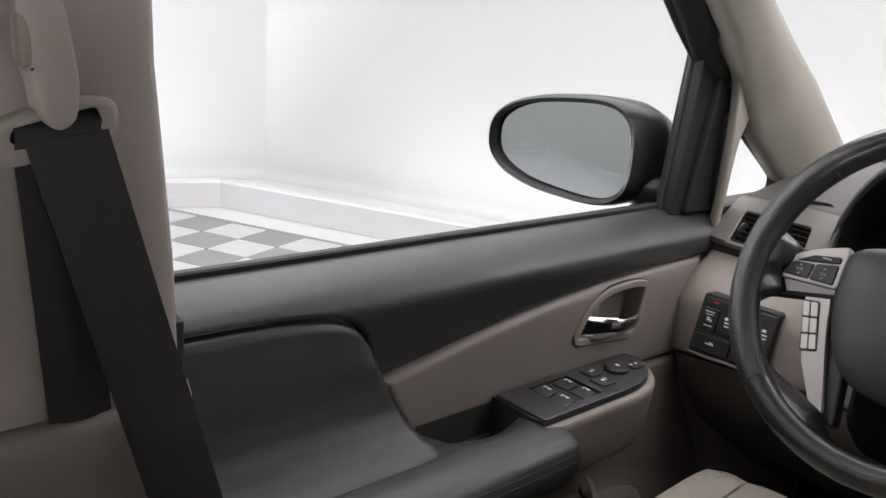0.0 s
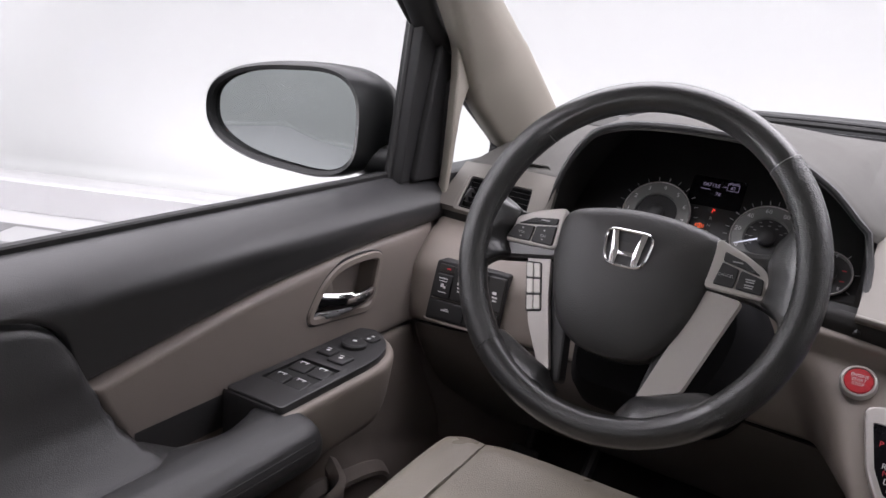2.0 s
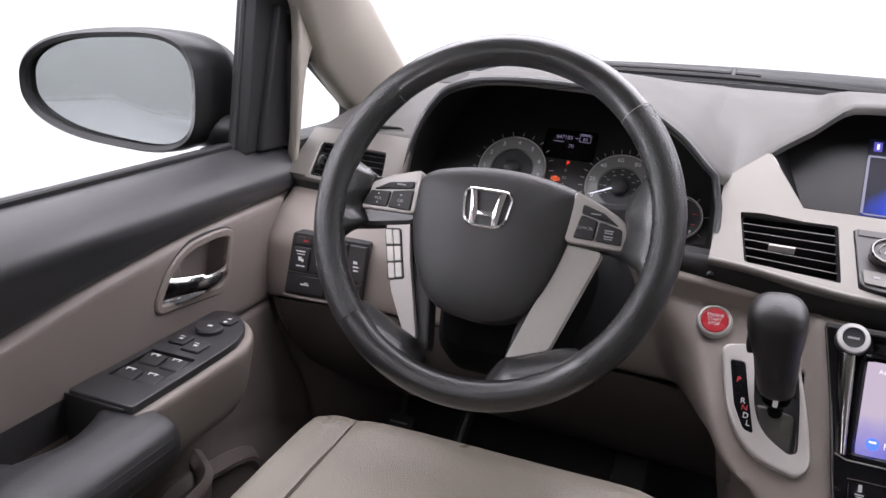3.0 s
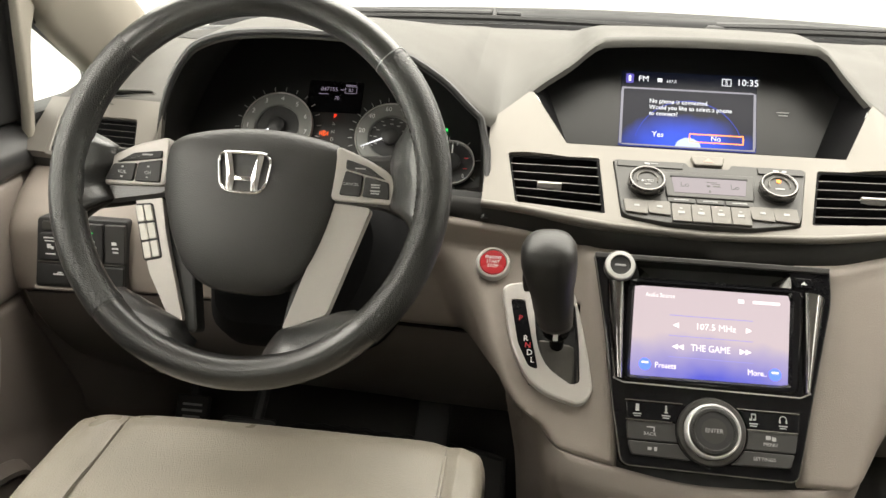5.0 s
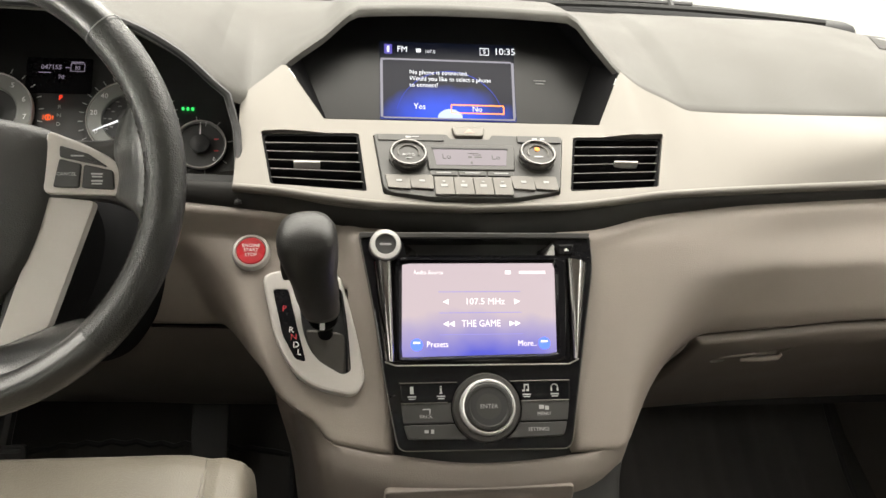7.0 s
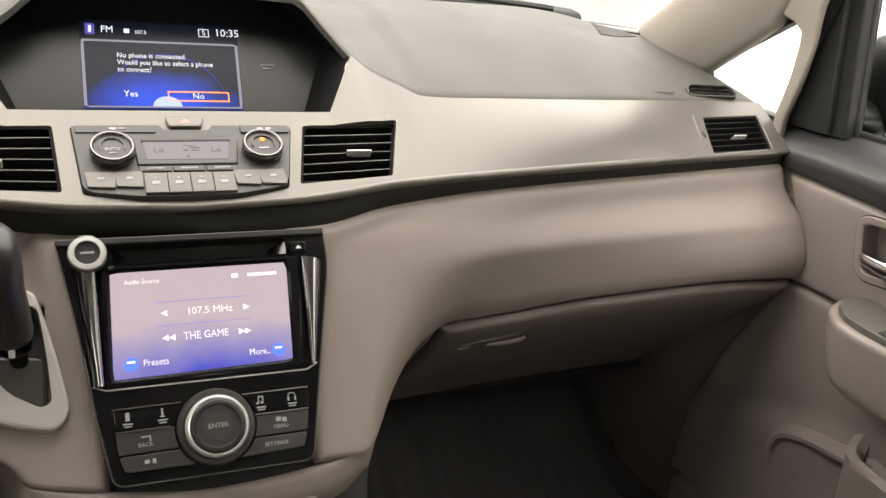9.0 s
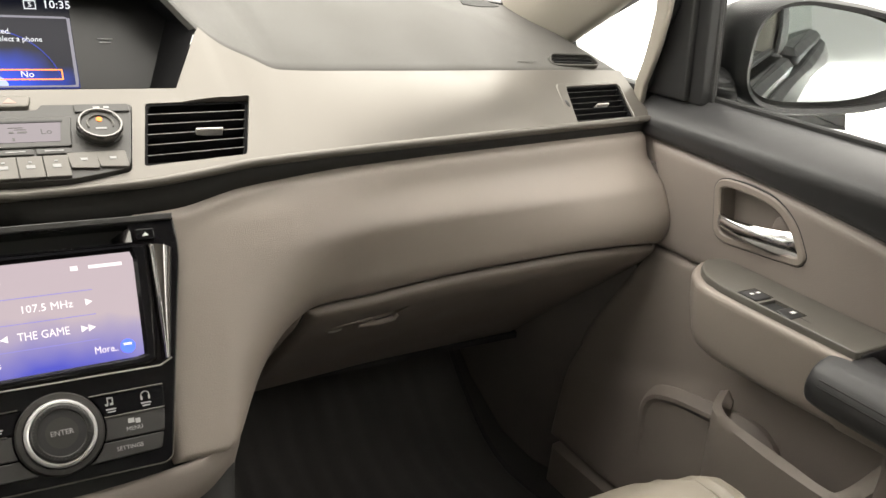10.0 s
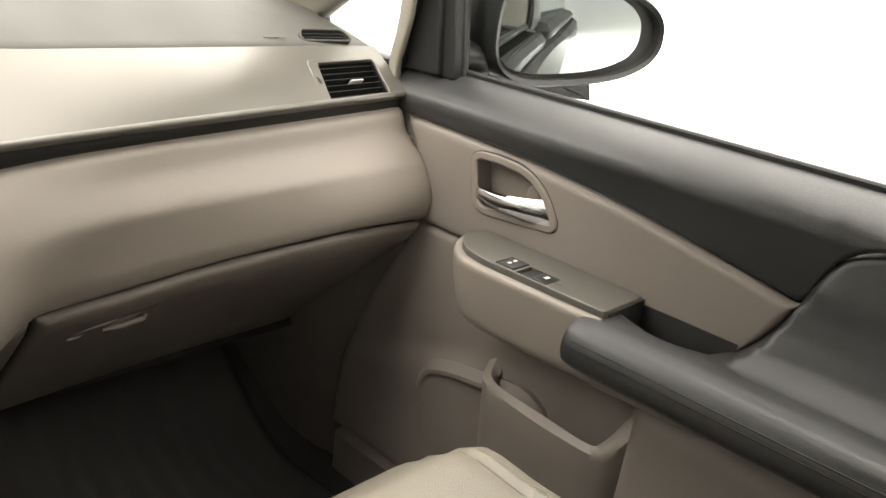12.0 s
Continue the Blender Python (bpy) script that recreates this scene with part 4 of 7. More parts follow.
def vent(o, M, tab, slats, at_point, dial_side=0, edge=None):
    """A dash vent in the outline o over the frame M."""
    v = thing("air_vent", at_point, "black slatted air vent in the champagne trim", "vent", "dashboard vents")
    o = ccw(o)
    part("housing", ring(rounded(offset(o, -0.001), 0.004, 3), rounded(offset(o, 0.003), 0.003, 3), -0.05, -0.001, M, 0.0005), PIT, v)
    part("back", plate(o, -0.055, -0.048, M, 0), PIT, v)
    bl, br, tr, tl = (Vector(p) for p in o)
    for k in range(slats):
        t = (k + 1.15) / (slats + 1.06) if slats == 5 else (k + 0.7) / (slats + 0.4)
        a, b = bl.lerp(tl, t), br.lerp(tr, t)
        n = 10
        L = []
        for i in range(n + 1):
            c = a.lerp(b, 0.015 + 0.97 * i / n)
            sec = [(-0.0135, -0.003), (-0.0035, -0.0008), (-0.0028, 0.0), (-0.0035, 0.0009), (-0.0135, -0.0008)]
            L.append([(c.x, c.y + y, z) for z, y in sec])
        part("slat", moved(loops(L), M), PIT, v)
        # thin pale bead in place of the glint on the slat's front edge
        e = [(a.lerp(b, 0.015 + 0.97 * i / n)) for i in range(n + 1)]
        part("slat_glint", tube(put(M, [(c.x, c.y, -0.0028) for c in e]), 0.0004, 5), edge or SATIN, v)
    for k in range(6):
        t = (k + 0.5) / 6
        a, b = bl.lerp(br, t), tl.lerp(tr, t)
        part("vane", moved(join(box(0, 0, 0, 0.0015, 1, 0.016, 0)), M @ Matrix.Translation((a.x, a.y, -0.034)) @ Matrix.Diagonal((1, (b - a).length * 0.97, 1, 1))), VOID, v)
    tx, ty, tw = tab
    part("tab", plate(rect(tx - tw, ty - 0.0014, tx + tw, ty + 0.0014, 0.0012), -0.008, 0.0012, M, 0.0008), SATIN, v, "small satin vent tab")
    if dial_side:
        x = (bl.x + tl.x) / 2 - 0.0075 if dial_side < 0 else (br.x + tr.x) / 2 + 0.0075
        part("thumbwheel", lathe([(0.011, -0.002), (0.012, -0.001), (0.012, 0.001), (0.011, 0.002)], at(M, x, 0.004, -0.0075) @ Matrix.Rotation(radians(90), 4, "Y"), 24), DARK, v)
        part("surround", ring(rounded([(p[0] + (0.006 if p[0] > 0 else -0.006) + (dial_side * 0.010 if p[0] * dial_side > 0 else 0), p[1] + (0.006 if p[1] > 0 else -0.006)) for p in o], 0.007, 4), rounded(offset(o, 0.0005), 0.004, 4), -0.002, 0.0024, M, 0.001), SILVER, v)
    return v


vent(CV_L, HV, (-0.177, -0.0045, 0.014), 5, (-0.17, 1.08, 0.67))
vent(CV_R, HV, (0.1815, 0.0038, 0.014), 5, (0.17, 1.08, 0.67))
vent(RV_O, RV, (0.005, 0.001, 0.012), 6, (0.757, 1.14, 0.675), -1, GREYP)
vent(LV_O, LVM, (-0.005, 0.001, 0.012), 6, (-0.757, 1.14, 0.675), 1, GREYP)
# small demister vents at the ends of the pad
DEML = (-0.730, 1.200, 0.7205)
for s in (-1, 1):
    M = basis((0.757, 1.213, 0.7275), 50, -6) if s > 0 else basis(DEML, 46, 8)
    d = thing("demister_vent", (s * 0.768, 1.22, 0.723), "small black demister vent in the pad's end", "vent", "demister vents")
    o = rounded([(-0.040, -0.009), (0.042, -0.008), (0.032, 0.0085), (-0.036, 0.0085)] if s > 0 else [(-0.028, -0.012), (0.028, -0.012), (0.026, 0.010), (-0.028, 0.010)], 0.007, 4)
    part("rim", ring(offset(o, -0.003), o, -0.006, 0.0015, M, 0.0008), PAD, d)
    part("grille", plate(o, -0.010, -0.005, M, 0), PIT, d)
    for k in (-0.0035, 0.0025):
        part("slat", plate(rect(-0.034 if s > 0 else -0.025, k - 0.0005, 0.034 if s > 0 else 0.025, k + 0.0005), -0.003, -0.0005, M, 0), DARK, d)

# ---- upper display in its recess ----
IM = basis((0, 1.261, 0.721), 32.3)
tub_top = [(x, top_y(x), top_z(x) - 0.004) for x in np.linspace(-0.203, 0.204, 40)]
tub_low = [(x, 1.141 + 0.0, 0.7075) for x in np.linspace(0.163, -0.159, 30)]
outer_l = tub_top + tub_low
cen = Vector((0.002, 1.262, 0.735))


def on_face(p, k):
    x, z = p[0] * k, 0.735 + (p[2] - 0.735) * k
    if p[2] < 0.7085:
        z = 0.668
    return (x, 1.261 + (z - 0.721) * 0.632, z)


rows = []
for t in (0, 0.03, 0.15, 0.5, 1.0):
    rows.append([tuple(Vector(p).lerp(Vector(on_face(p, 0.93)), t)) for p in outer_l])
disp = thing("upper_display", (0, 1.26, 0.70), "recessed black upper display with a lit blue screen", "display")
part("hooded_recess", loops(rows, False, False), PIT, disp, "black recess walls", sharp=45)
face = [on_face(p, 0.935) for p in outer_l]
part("face", (face, [tuple(range(len(face)))]), FACEM, disp, "black display face")
scr = part("screen", plate(rect(-0.089, -0.041, 0.086, 0.064, 0.002), 0.0005, 0.0015, IM, 0), IMID_BG, disp, "lit dark blue screen")
part("dialog", plate(rect(-0.088, -0.039, 0.0845, 0.0405), 0.0016, 0.0019, IM, 0), IMID_DLG, scr)
part("dialog_frame", ring(rect(-0.0885, -0.0395, 0.085, 0.041), rect(-0.0852, -0.0378, 0.0817, 0.0388), 0.0018, 0.0023, IM, 0), IMID_EDGE, scr)
arc = [(0.0 + 0.070 * math.cos(a), -0.045 + 0.070 * math.sin(a), 0.0022) for a in np.linspace(0.25, math.pi - 0.25, 40)]
part("glow_arc", tube(put(IM, arc), 0.0005, 5), IMID_ARC, scr)
part("globe", plate([(0.016 * math.cos(a), -0.0378 + 0.012 * math.sin(a)) for a in np.linspace(0, math.pi, 20)], 0.0019, 0.0024, IM, 0), glow("globe_blue", (0.42, 0.52, 0.9), 0.62), scr)
for k, line in enumerate(("No phone is connected.", "Would you like to select a phone", "to connect?")):
    text(line, 0.0084, at(IM, -0.0515, 0.0225 - 0.0085 * k, 0.0026), TXT_W, scr, "LEFT", 0.93)
text("Yes", 0.0105, at(IM, -0.039, -0.0235, 0.0026), TXT_W, scr)
text("No", 0.0100, at(IM, 0.035, -0.0255, 0.0028), TXT_W, scr)
part("choice_frame", ring(rect(0.001, -0.0315, 0.070, -0.0195), rect(0.0022, -0.0303, 0.0688, -0.0207), 0.0021, 0.0027, IM, 0), TXT_O, scr)
text("10:35", 0.0130, at(IM, 0.074, 0.0545, 0.0020), TXT_W, scr)
text("FM", 0.0110, at(IM, -0.060, 0.0535, 0.0020), TXT_W, scr)
text("107.5", 0.0062, at(IM, -0.024, 0.0515, 0.0020), TXT_W, scr)
text("S", 0.0085, at(IM, 0.047, 0.0540, 0.0020), TXT_W, scr)
part("box_mark", ring(rect(0.041, 0.049, 0.053, 0.059), rect(0.0418, 0.0498, 0.0522, 0.0582), 0.0016, 0.0021, IM, 0), TXT_W, scr)
part("phone_mark", plate(rect(-0.083, 0.047, -0.073, 0.060, 0.0015), 0.0016, 0.0021, IM, 0), MARK_V, scr)
bars([(-0.078, 0.0535, 0.003, 0.008), (-0.039, 0.0525, 0.006, 0.005)], at(IM, 0, 0, 0.0021), TXT_W, scr)
bars([(0.119, 0.0165, 0.016, 0.0012), (0.119, 0.0125, 0.012, 0.0012)], at(IM, 0, 0, 0.001), DIM, disp)

# ---- climate controls ----
clim = thing("climate_control", (0, 1.07, 0.66), "grey climate control panel with two chrome-ringed knobs", "climate control")
part("fascia", plate(rounded(HV_O, [0.012, 0.01, 0.01, 0.012, 0.004, 0.002, 0.002, 0.002, 0.002, 0.004], 4), -0.03, 0.0035, HV, 0.001), GREYP, clim)
lcd = part("readout_frame", plate(rounded([(-0.047, -0.018), (0.048, -0.018), (0.053, 0.022), (-0.049, 0.021)], 0.003), 0.0035, 0.006, HV, 0.0012), GREYP, clim)
part("readout", plate(rounded([(-0.038, -0.0115), (0.039, -0.0115), (0.043, 0.0135), (-0.040, 0.0130)], 0.001), 0.0058, 0.0064, HV, 0), LCD, lcd, "lit pale violet readout")
part("readout_shade", plate([(-0.041, 0.0128), (0.0437, 0.0133), (0.0445, 0.0160), (-0.0415, 0.0155)], 0.0058, 0.0070, HV, 0.0004), VOID, lcd)
text("Lo", 0.0100, at(HV, -0.026, 0.001, 0.0066), DARK, lcd)
text("Lo", 0.0100, at(HV, 0.029, 0.001, 0.0066), DARK, lcd)
bars([(0.004, 0.007, 0.012, 0.0007), (0.008, 0.0045, 0.010, 0.0007), (0.000, 0.001, 0.004, 0.002), (0.009, 0.001, 0.008, 0.002), (0.001, -0.008, 0.0022, 0.0035)], at(HV, 0, 0, 0.0065), GREYP, lcd)
for x, y in ((-0.0685, -0.001), (0.0755, 0.002)):
    k = part("knob", lathe([(0.0205, 0.002), (0.0205, 0.010), (0.0195, 0.0135), (0.0172, 0.0140), (0.0160, 0.0130), (0.0005, 0.0132)], at(HV, x, y), 40), GREYP, clim, "round grey knob")
    part("knob_ring", lathe([(0.0200, 0.0040), (0.0206, 0.0065), (0.0209, 0.0105), (0.0206, 0.0138), (0.0194, 0.0157), (0.0180, 0.0158), (0.0168, 0.0146), (0.0163, 0.0120)], at(HV, x, y), 48), KRING, k, "bright chrome knob ring")
    part("knob_arc", tube(put(at(HV, x, y, 0.0140), [(0.0115 * math.cos(a), 0.0115 * math.sin(a), 0) for a in np.linspace(-0.4, math.pi + 0.4, 24)]), 0.0008, 5), SILK, k)
    bars([(0, -0.006, 0.010, 0.0022)] if x > 0 else [(0, -0.0085, 0.007, 0.0012)], at(HV, x, y, 0.0134), DIM, k)
text("AUTO", 0.0050, at(HV, -0.0685, -0.004, 0.0136), ICON, clim)
part("amber_lamp", plate(circle(0.0755, 0.008, 0.0028, 12), 0.0134, 0.0142, HV, 0), TXT_O, clim, "lit amber indicator")
for k in range(3):
    part("button", plate(rect(-0.046 + k * 0.0315, -0.0265, -0.0165 + k * 0.0315, -0.0195, 0.001), 0.0035, 0.0055, HV, 0.0006), GREYP, clim)
    bars([(-0.031 + k * 0.0315, -0.023, 0.016, 0.0013)], at(HV, 0, 0, 0.0056), DIM, clim)
for k in range(4):
    part("button", plate(rect(-0.0425 + k * 0.0212, -0.0560, -0.0218 + k * 0.0212, -0.0295, 0.001), 0.0035, 0.0065, HV, 0.0008), SILK, clim)
    bars([(-0.0325 + k * 0.0212, -0.043, 0.007, 0.004), (-0.0325 + k * 0.0212, -0.037, 0.003, 0.002)], at(HV, 0, 0, 0.0066), DIM, clim)
for xa, xb in ((-0.0925, -0.0682), (-0.0675, -0.0435), (0.0430, 0.0668), (0.0675, 0.0925)):
    part("button", plate(rounded([(xa, -0.046), (xb, -0.048), (xb, -0.0265), (xa - 0.002, -0.0265)], 0.002), 0.0035, 0.006, HV, 0.0008), SILK, clim)
    bars([((xa + xb) / 2, -0.036, 0.006, 0.003)], at(HV, 0, 0, 0.0061), DIM, clim)
part("button", plate(rect(-0.100, 0.0285, -0.026, 0.0385, 0.001), 0.0035, 0.0048, HV, 0.0005), GREYP, clim)
part("button", plate(rect(0.058, 0.028, 0.108, 0.0385, 0.001), 0.0035, 0.0055, HV, 0.0005), GREYP, clim)
bars([(-0.066, 0.0335, 0.006, 0.003), (-0.058, 0.0340, 0.008, 0.0012)], at(HV, 0, 0, 0.005), DIM, clim)
bars([(0.078, 0.033, 0.006, 0.0025), (0.087, 0.033, 0.005, 0.003)], at(HV, 0, 0, 0.0057), DIM, clim)
HAZARD = mat("faded_pink_print", (0.33, 0.20, 0.165), 0.5)
hz = solo("hazard_switch", plate(rounded([(-0.0125, 0.0375), (0.0195, 0.0375), (0.0235, 0.0530), (-0.0155, 0.0530)], 0.0035), -0.01, 0.0050, HV, 0.0018), SILVER, "champagne hazard warning switch above the climate panel", "switch")
part("triangle", plate([(-0.002, 0.0420), (0.010, 0.0420), (0.004, 0.0490)], 0.0048, 0.0053, HV, 0), HAZARD, hz)

# ---- instrument cluster ----
KM = basis((-0.459, 1.218, 0.740), 35)
arch = [(x, 1.12, top_z(x) - 0.004) for x in np.linspace(-0.645, -0.276, 60)]
arch = [(-0.668, 1.132, 0.640), (-0.664, 1.130, 0.67), (-0.659, 1.125, 0.70), (-0.652, 1.121, 0.725)] + arch + [(-0.262, 1.122, 0.735), (-0.252, 1.11, 0.70), (-0.248, 1.075, 0.66), (-0.247, 1.05, 0.635)]
arch += [(x, 1.06 + 0.04 * math.sin((x + 0.25) / 0.42 * -math.pi), 0.632) for x in np.linspace(-0.27, -0.65, 24)]


def dial_face(p, k=0.93):
    x = -0.457 + (p[0] + 0.457) * k
    z = 0.735 + (p[2] - 0.735) * k
    return (x, 1.2215 + (z - 0.740) * 0.7, z)


clus = thing("instrument_cluster", (-0.457, 1.15, 0.64), "hooded instrument cluster with three lit gauges", "instrument cluster")
rows = [[tuple(Vector(p).lerp(Vector(dial_face(p)), t)) for p in arch] for t in (0, 0.02, 0.2, 0.6, 1)]
part("hood_lining", loops(rows, False, False), JOINT, clus, "matt black hood lining", sharp=50)
part("hood_edge", tube([tuple(Vector(p) + Vector((0, -0.002, 0))) for p in arch[:68]], 0.0045, 8), BLACK, clus)
fc = [dial_face(p, 0.94) for p in arch]
part("dial_face", (fc, [tuple(range(len(fc)))]), FACEM, clus, "black dial face")


def gauge(cx, cy, r, labels, a0, a1, needle, ticks, band=0.62):
    gg = part("gauge", ring(circle(cx, cy, r, 48), circle(cx, cy, r * band, 48), 0.001, 0.006, KM, 0.0015, 48, 0), DIALGREY, clus, "grey metallic gauge ring")
    part("gauge_centre", plate(circle(cx, cy, r * (band - 0.01), 40), 0.0005, 0.002, KM, 0), DARK, gg)
    part("gauge_rim", ring(circle(cx, cy, r * 1.02, 48), circle(cx, cy, r * 0.99, 48), 0.001, 0.0075, KM, 0.0008, 48, 0), SATIN, gg)
    for i, s in enumerate(labels):
        a = radians(a0 + (a1 - a0) * i / (len(labels) - 1))
        text(s, r * 0.19, at(KM, cx + r * 0.84 * math.cos(a), cy + r * 0.83 * math.sin(a), 0.0065), WHITE, gg)
    q = []
    for i in range(ticks):
        a = radians(a0 + (a1 - a0) * i / (ticks - 1))
        M = at(KM, cx + r * 1.17 * math.cos(a), cy + r * 1.17 * math.sin(a), 0.0008) @ Matrix.Rotation(a, 4, "Z")
        q.append(plate(rect(-0.0028, -0.0005, 0.0028, 0.0005), 0, 0.0004, M, 0))
    tagged(part("tick_marks", join(*q), ICON, gg), kind="stuff")
    a = radians(needle)
    M = at(KM, cx, cy, 0.0085) @ Matrix.Rotation(a, 4, "Z")
    part("needle", plate([(-0.004, -0.0012), (r * 0.9, -0.0004), (r * 0.9, 0.0004), (-0.004, 0.0012)], 0, 0.0012, M, 0.0003), TXT_W if needle > 100 else WHITE, gg)
    part("needle_cap", lathe([(0.011, -0.003), (0.011, 0.002), (0.008, 0.004), (0.0005, 0.004)], at(KM, cx, cy, 0.0075), 24), DARK, gg)
    return gg


gauge(-0.0700, -0.0550, 0.0460, "01234567", 214, -10, 214, 15)
sp = gauge(0.0790, -0.0605, 0.0450, ("0", "20", "40", "60", "80", "100", "120", "140"), 207, -45, 205, 22)
q = []
for r in (0.030, 0.023):
    for i in range(9):
        a = radians(205 - 230 * i / 8)
        q.append((0.0783 + r * math.cos(a) * 0.85, -0.0615 + r * math.sin(a) * 0.85, 0.004, 0.0012))
bars(q, at(KM, 0, 0, 0.0022), DIM, sp)
gf = gauge(0.1600, -0.0900, 0.0285, ("", "", ""), 100, -80, 90, 5, 0.94)
text("F", 0.006, at(KM, 0.166, -0.066, 0.0065), WHITE, gf)
text("E", 0.006, at(KM, 0.176, -0.108, 0.0065), WHITE, gf)
part("odometer_screen", plate(rect(-0.036, -0.030, 0.036, 0.014, 0.003), 0.0004, 0.001, KM, 0), GLOSS, clus)
text("047155", 0.0080, at(KM, -0.0092, 0.0022, 0.0012), ODO, clus, wide=0.95)
text("83", 0.0065, at(KM, 0.0195, 0.0020, 0.0012), ODO, clus)
part("box_mark", ring(rect(0.0117, -0.0024, 0.0273, 0.0076), rect(0.0123, -0.0018, 0.0267, 0.0070), 0.001, 0.0014, KM, 0), ODO, clus)
text("70", 0.0070, at(KM, 0.0022, -0.0100, 0.0012), ODO, clus)
bars([(-0.016, -0.0045, 0.013, 0.0009), (0.0085, 0.0022, 0.005, 0.0009), (0.019, 0.0092, 0.014, 0.0009)], at(KM, 0, 0, 0.0011), ODO, clus)
text("P", 0.0085, at(KM, 0.0035, -0.0355, 0.0012), LED_R, clus)
for k, s in enumerate("RND"):
    text(s, 0.0065, at(KM, 0.003, -0.0465 - 0.0105 * k, 0.0012), DIM, clus)
part("brake_lamp", ring(circle(-0.0085, -0.0595, 0.0036, 20), circle(-0.0085, -0.0595, 0.0027, 20), 0.0008, 0.0014, KM, 0, 20), LED_O, clus)
bars([(-0.0085, -0.0595, 0.0014, 0.004), (-0.0137, -0.0595, 0.0009, 0.005), (-0.0033, -0.0595, 0.0009, 0.005)], at(KM, 0, 0, 0.001), LED_O, clus)
bars([(0.0855, -0.1020, 0.004, 0.0025)], at(KM, 0, 0, 0.0062), RED_PRINT, sp)
bars([(0.178, -0.084, 0.005, 0.0012), (0.178, -0.098, 0.005, 0.0012)], at(KM, 0, 0, 0.0066), RED_PRINT, gf)
bars([(0.1385, -0.045, 0.003, 0.004), (0.144, -0.045, 0.003, 0.004), (0.1495, -0.045, 0.003, 0.004)], at(KM, 0, 0, 0.001), LED_G, clus)

# ---- centre stack ----
ST = basis((0, 0.970, 0.5485), 36.4)
stack = thing("audio_unit", (0, 0.95, 0.45), "piano-black audio unit with a lit touchscreen and dial", "audio unit")
SO = [(-0.124, 0.082), (0.124, 0.082), (0.1255, 0.045), (0.115, -0.005), (0.088, -0.143), (-0.087, -0.141), (-0.099, -0.076), (-0.110, 0.007)]
SLOT = rounded([(-0.074, 0.055), (0.090, 0.055), (0.082, 0.0735), (-0.078, 0.0735)], 0.003, 3)
part("fascia", cut(plate(rounded(SO, [0.006, 0.006, 0.03, 0.05, 0.01, 0.01, 0.05, 0.05], 5), -0.03, 0.003, ST, 0.002), [plate(SLOT, -0.02, 0.02, ST, 0)]), GLOSS, stack, "piano-black fascia")
edge_pts = [p for p in rounded(SO, [0.006, 0.006, 0.03, 0.05, 0.01, 0.01, 0.05, 0.05], 5)]
# silver tube that stands in for the highlight along the fascia's edge
part("edge_highlight", tube(put(ST, [(x, y, 0.0022) for x, y in offset(edge_pts, 0.0006)]), 0.0007, 6, closed=True), SILK, stack, "thin bright line in place of the fascia's edge highlight")
part("slot_back", plate(offset(SLOT, -0.002), -0.024, -0.016, ST, 0), VOID, stack)
part("slot_ramp", moved(loops([[(x, 0.0560, z) for x, z in ((-0.066, -0.016), (0.078, -0.016), (0.086, 0.002), (-0.076, 0.002))], [(x, 0.0575, z) for x, z in ((-0.066, -0.016), (0.078, -0.016), (0.086, 0.002), (-0.076, 0.002))]]), ST), GLOSS, stack)
for sx in (-1, 1):
    cx0 = -0.078 if sx < 0 else 0.0845
    part("slot_cheek", moved(loops([[(cx0, y, 0.001) for y in (0.0572, 0.0722)] + [(cx0 - sx * 0.015, y, -0.014) for y in (0.0655, 0.0572)], [(cx0 - sx * 0.001, y, -0.001) for y in (0.0572, 0.0722)] + [(cx0 - sx * 0.016, y, -0.0155) for y in (0.0655, 0.0572)]]), ST), BARM, stack, "slanted gloss end of the disc slot")
part("top_strip", plate(rounded([(-0.122, 0.0755), (0.122, 0.0755), (0.124, 0.0815), (-0.123, 0.0815)], 0.002), 0.003, 0.0055, ST, 0.001), KEYG, stack, "thin dark strip along the top")
bez = part("screen_frame", ring(rounded([(-0.089, -0.056), (0.089, -0.056), (0.096, 0.0545), (-0.089, 0.0545)], 0.008, 5), rounded([(-0.0815, -0.049), (0.0785, -0.047), (0.0825, 0.0485), (-0.079, 0.0480)], 0.002, 3), 0.002, 0.007, ST, 0.003), GLOSS, stack)
ts = part("touchscreen", plate([(-0.082, -0.0495), (0.079, -0.0475), (0.083, 0.049), (-0.0795, 0.0485)], 0.002, 0.0035, ST, 0), TOUCH, stack, "lit blue touchscreen, pale lilac glare put into its glow")
for side_x in (((-0.1085, 0.0500), (-0.0875, 0.0525), (-0.0985, -0.0530), (-0.0868, -0.0545)), ((0.0955, 0.0535), (0.1185, 0.0480), (0.0925, -0.0540), (0.1010, -0.0530))):
    (a0, y0), (a1, y1), (b0, y2), (b1, y3) = side_x
    g = []
    for v in np.linspace(0, 1, 9):
        xa, xb, ya, yb = a0 + (b0 - a0) * v, a1 + (b1 - a1) * v, y0 + (y2 - y0) * v, y1 + (y3 - y1) * v
        g.append([tuple(ST @ Vector((xa + (xb - xa) * u, ya + (yb - ya) * u, 0.0025 + 0.0085 * math.sin(math.pi * u) ** 0.8))) for u in np.linspace(0, 1, 13)])
    part("side_facet", slab(g, 0.003, tuple(-ST.to_3x3().col[2])), BARM, stack, "rounded gloss bar beside the screen", sharp=70)
part("ledge_line", tube(put(ST, [(-0.0985, -0.0530, 0.0045), (-0.088, -0.0575, 0.006), (0.090, -0.0585, 0.006), (0.1010, -0.0530, 0.0045)]), 0.0007, 6), SATIN, stack, "thin bright ledge edge")
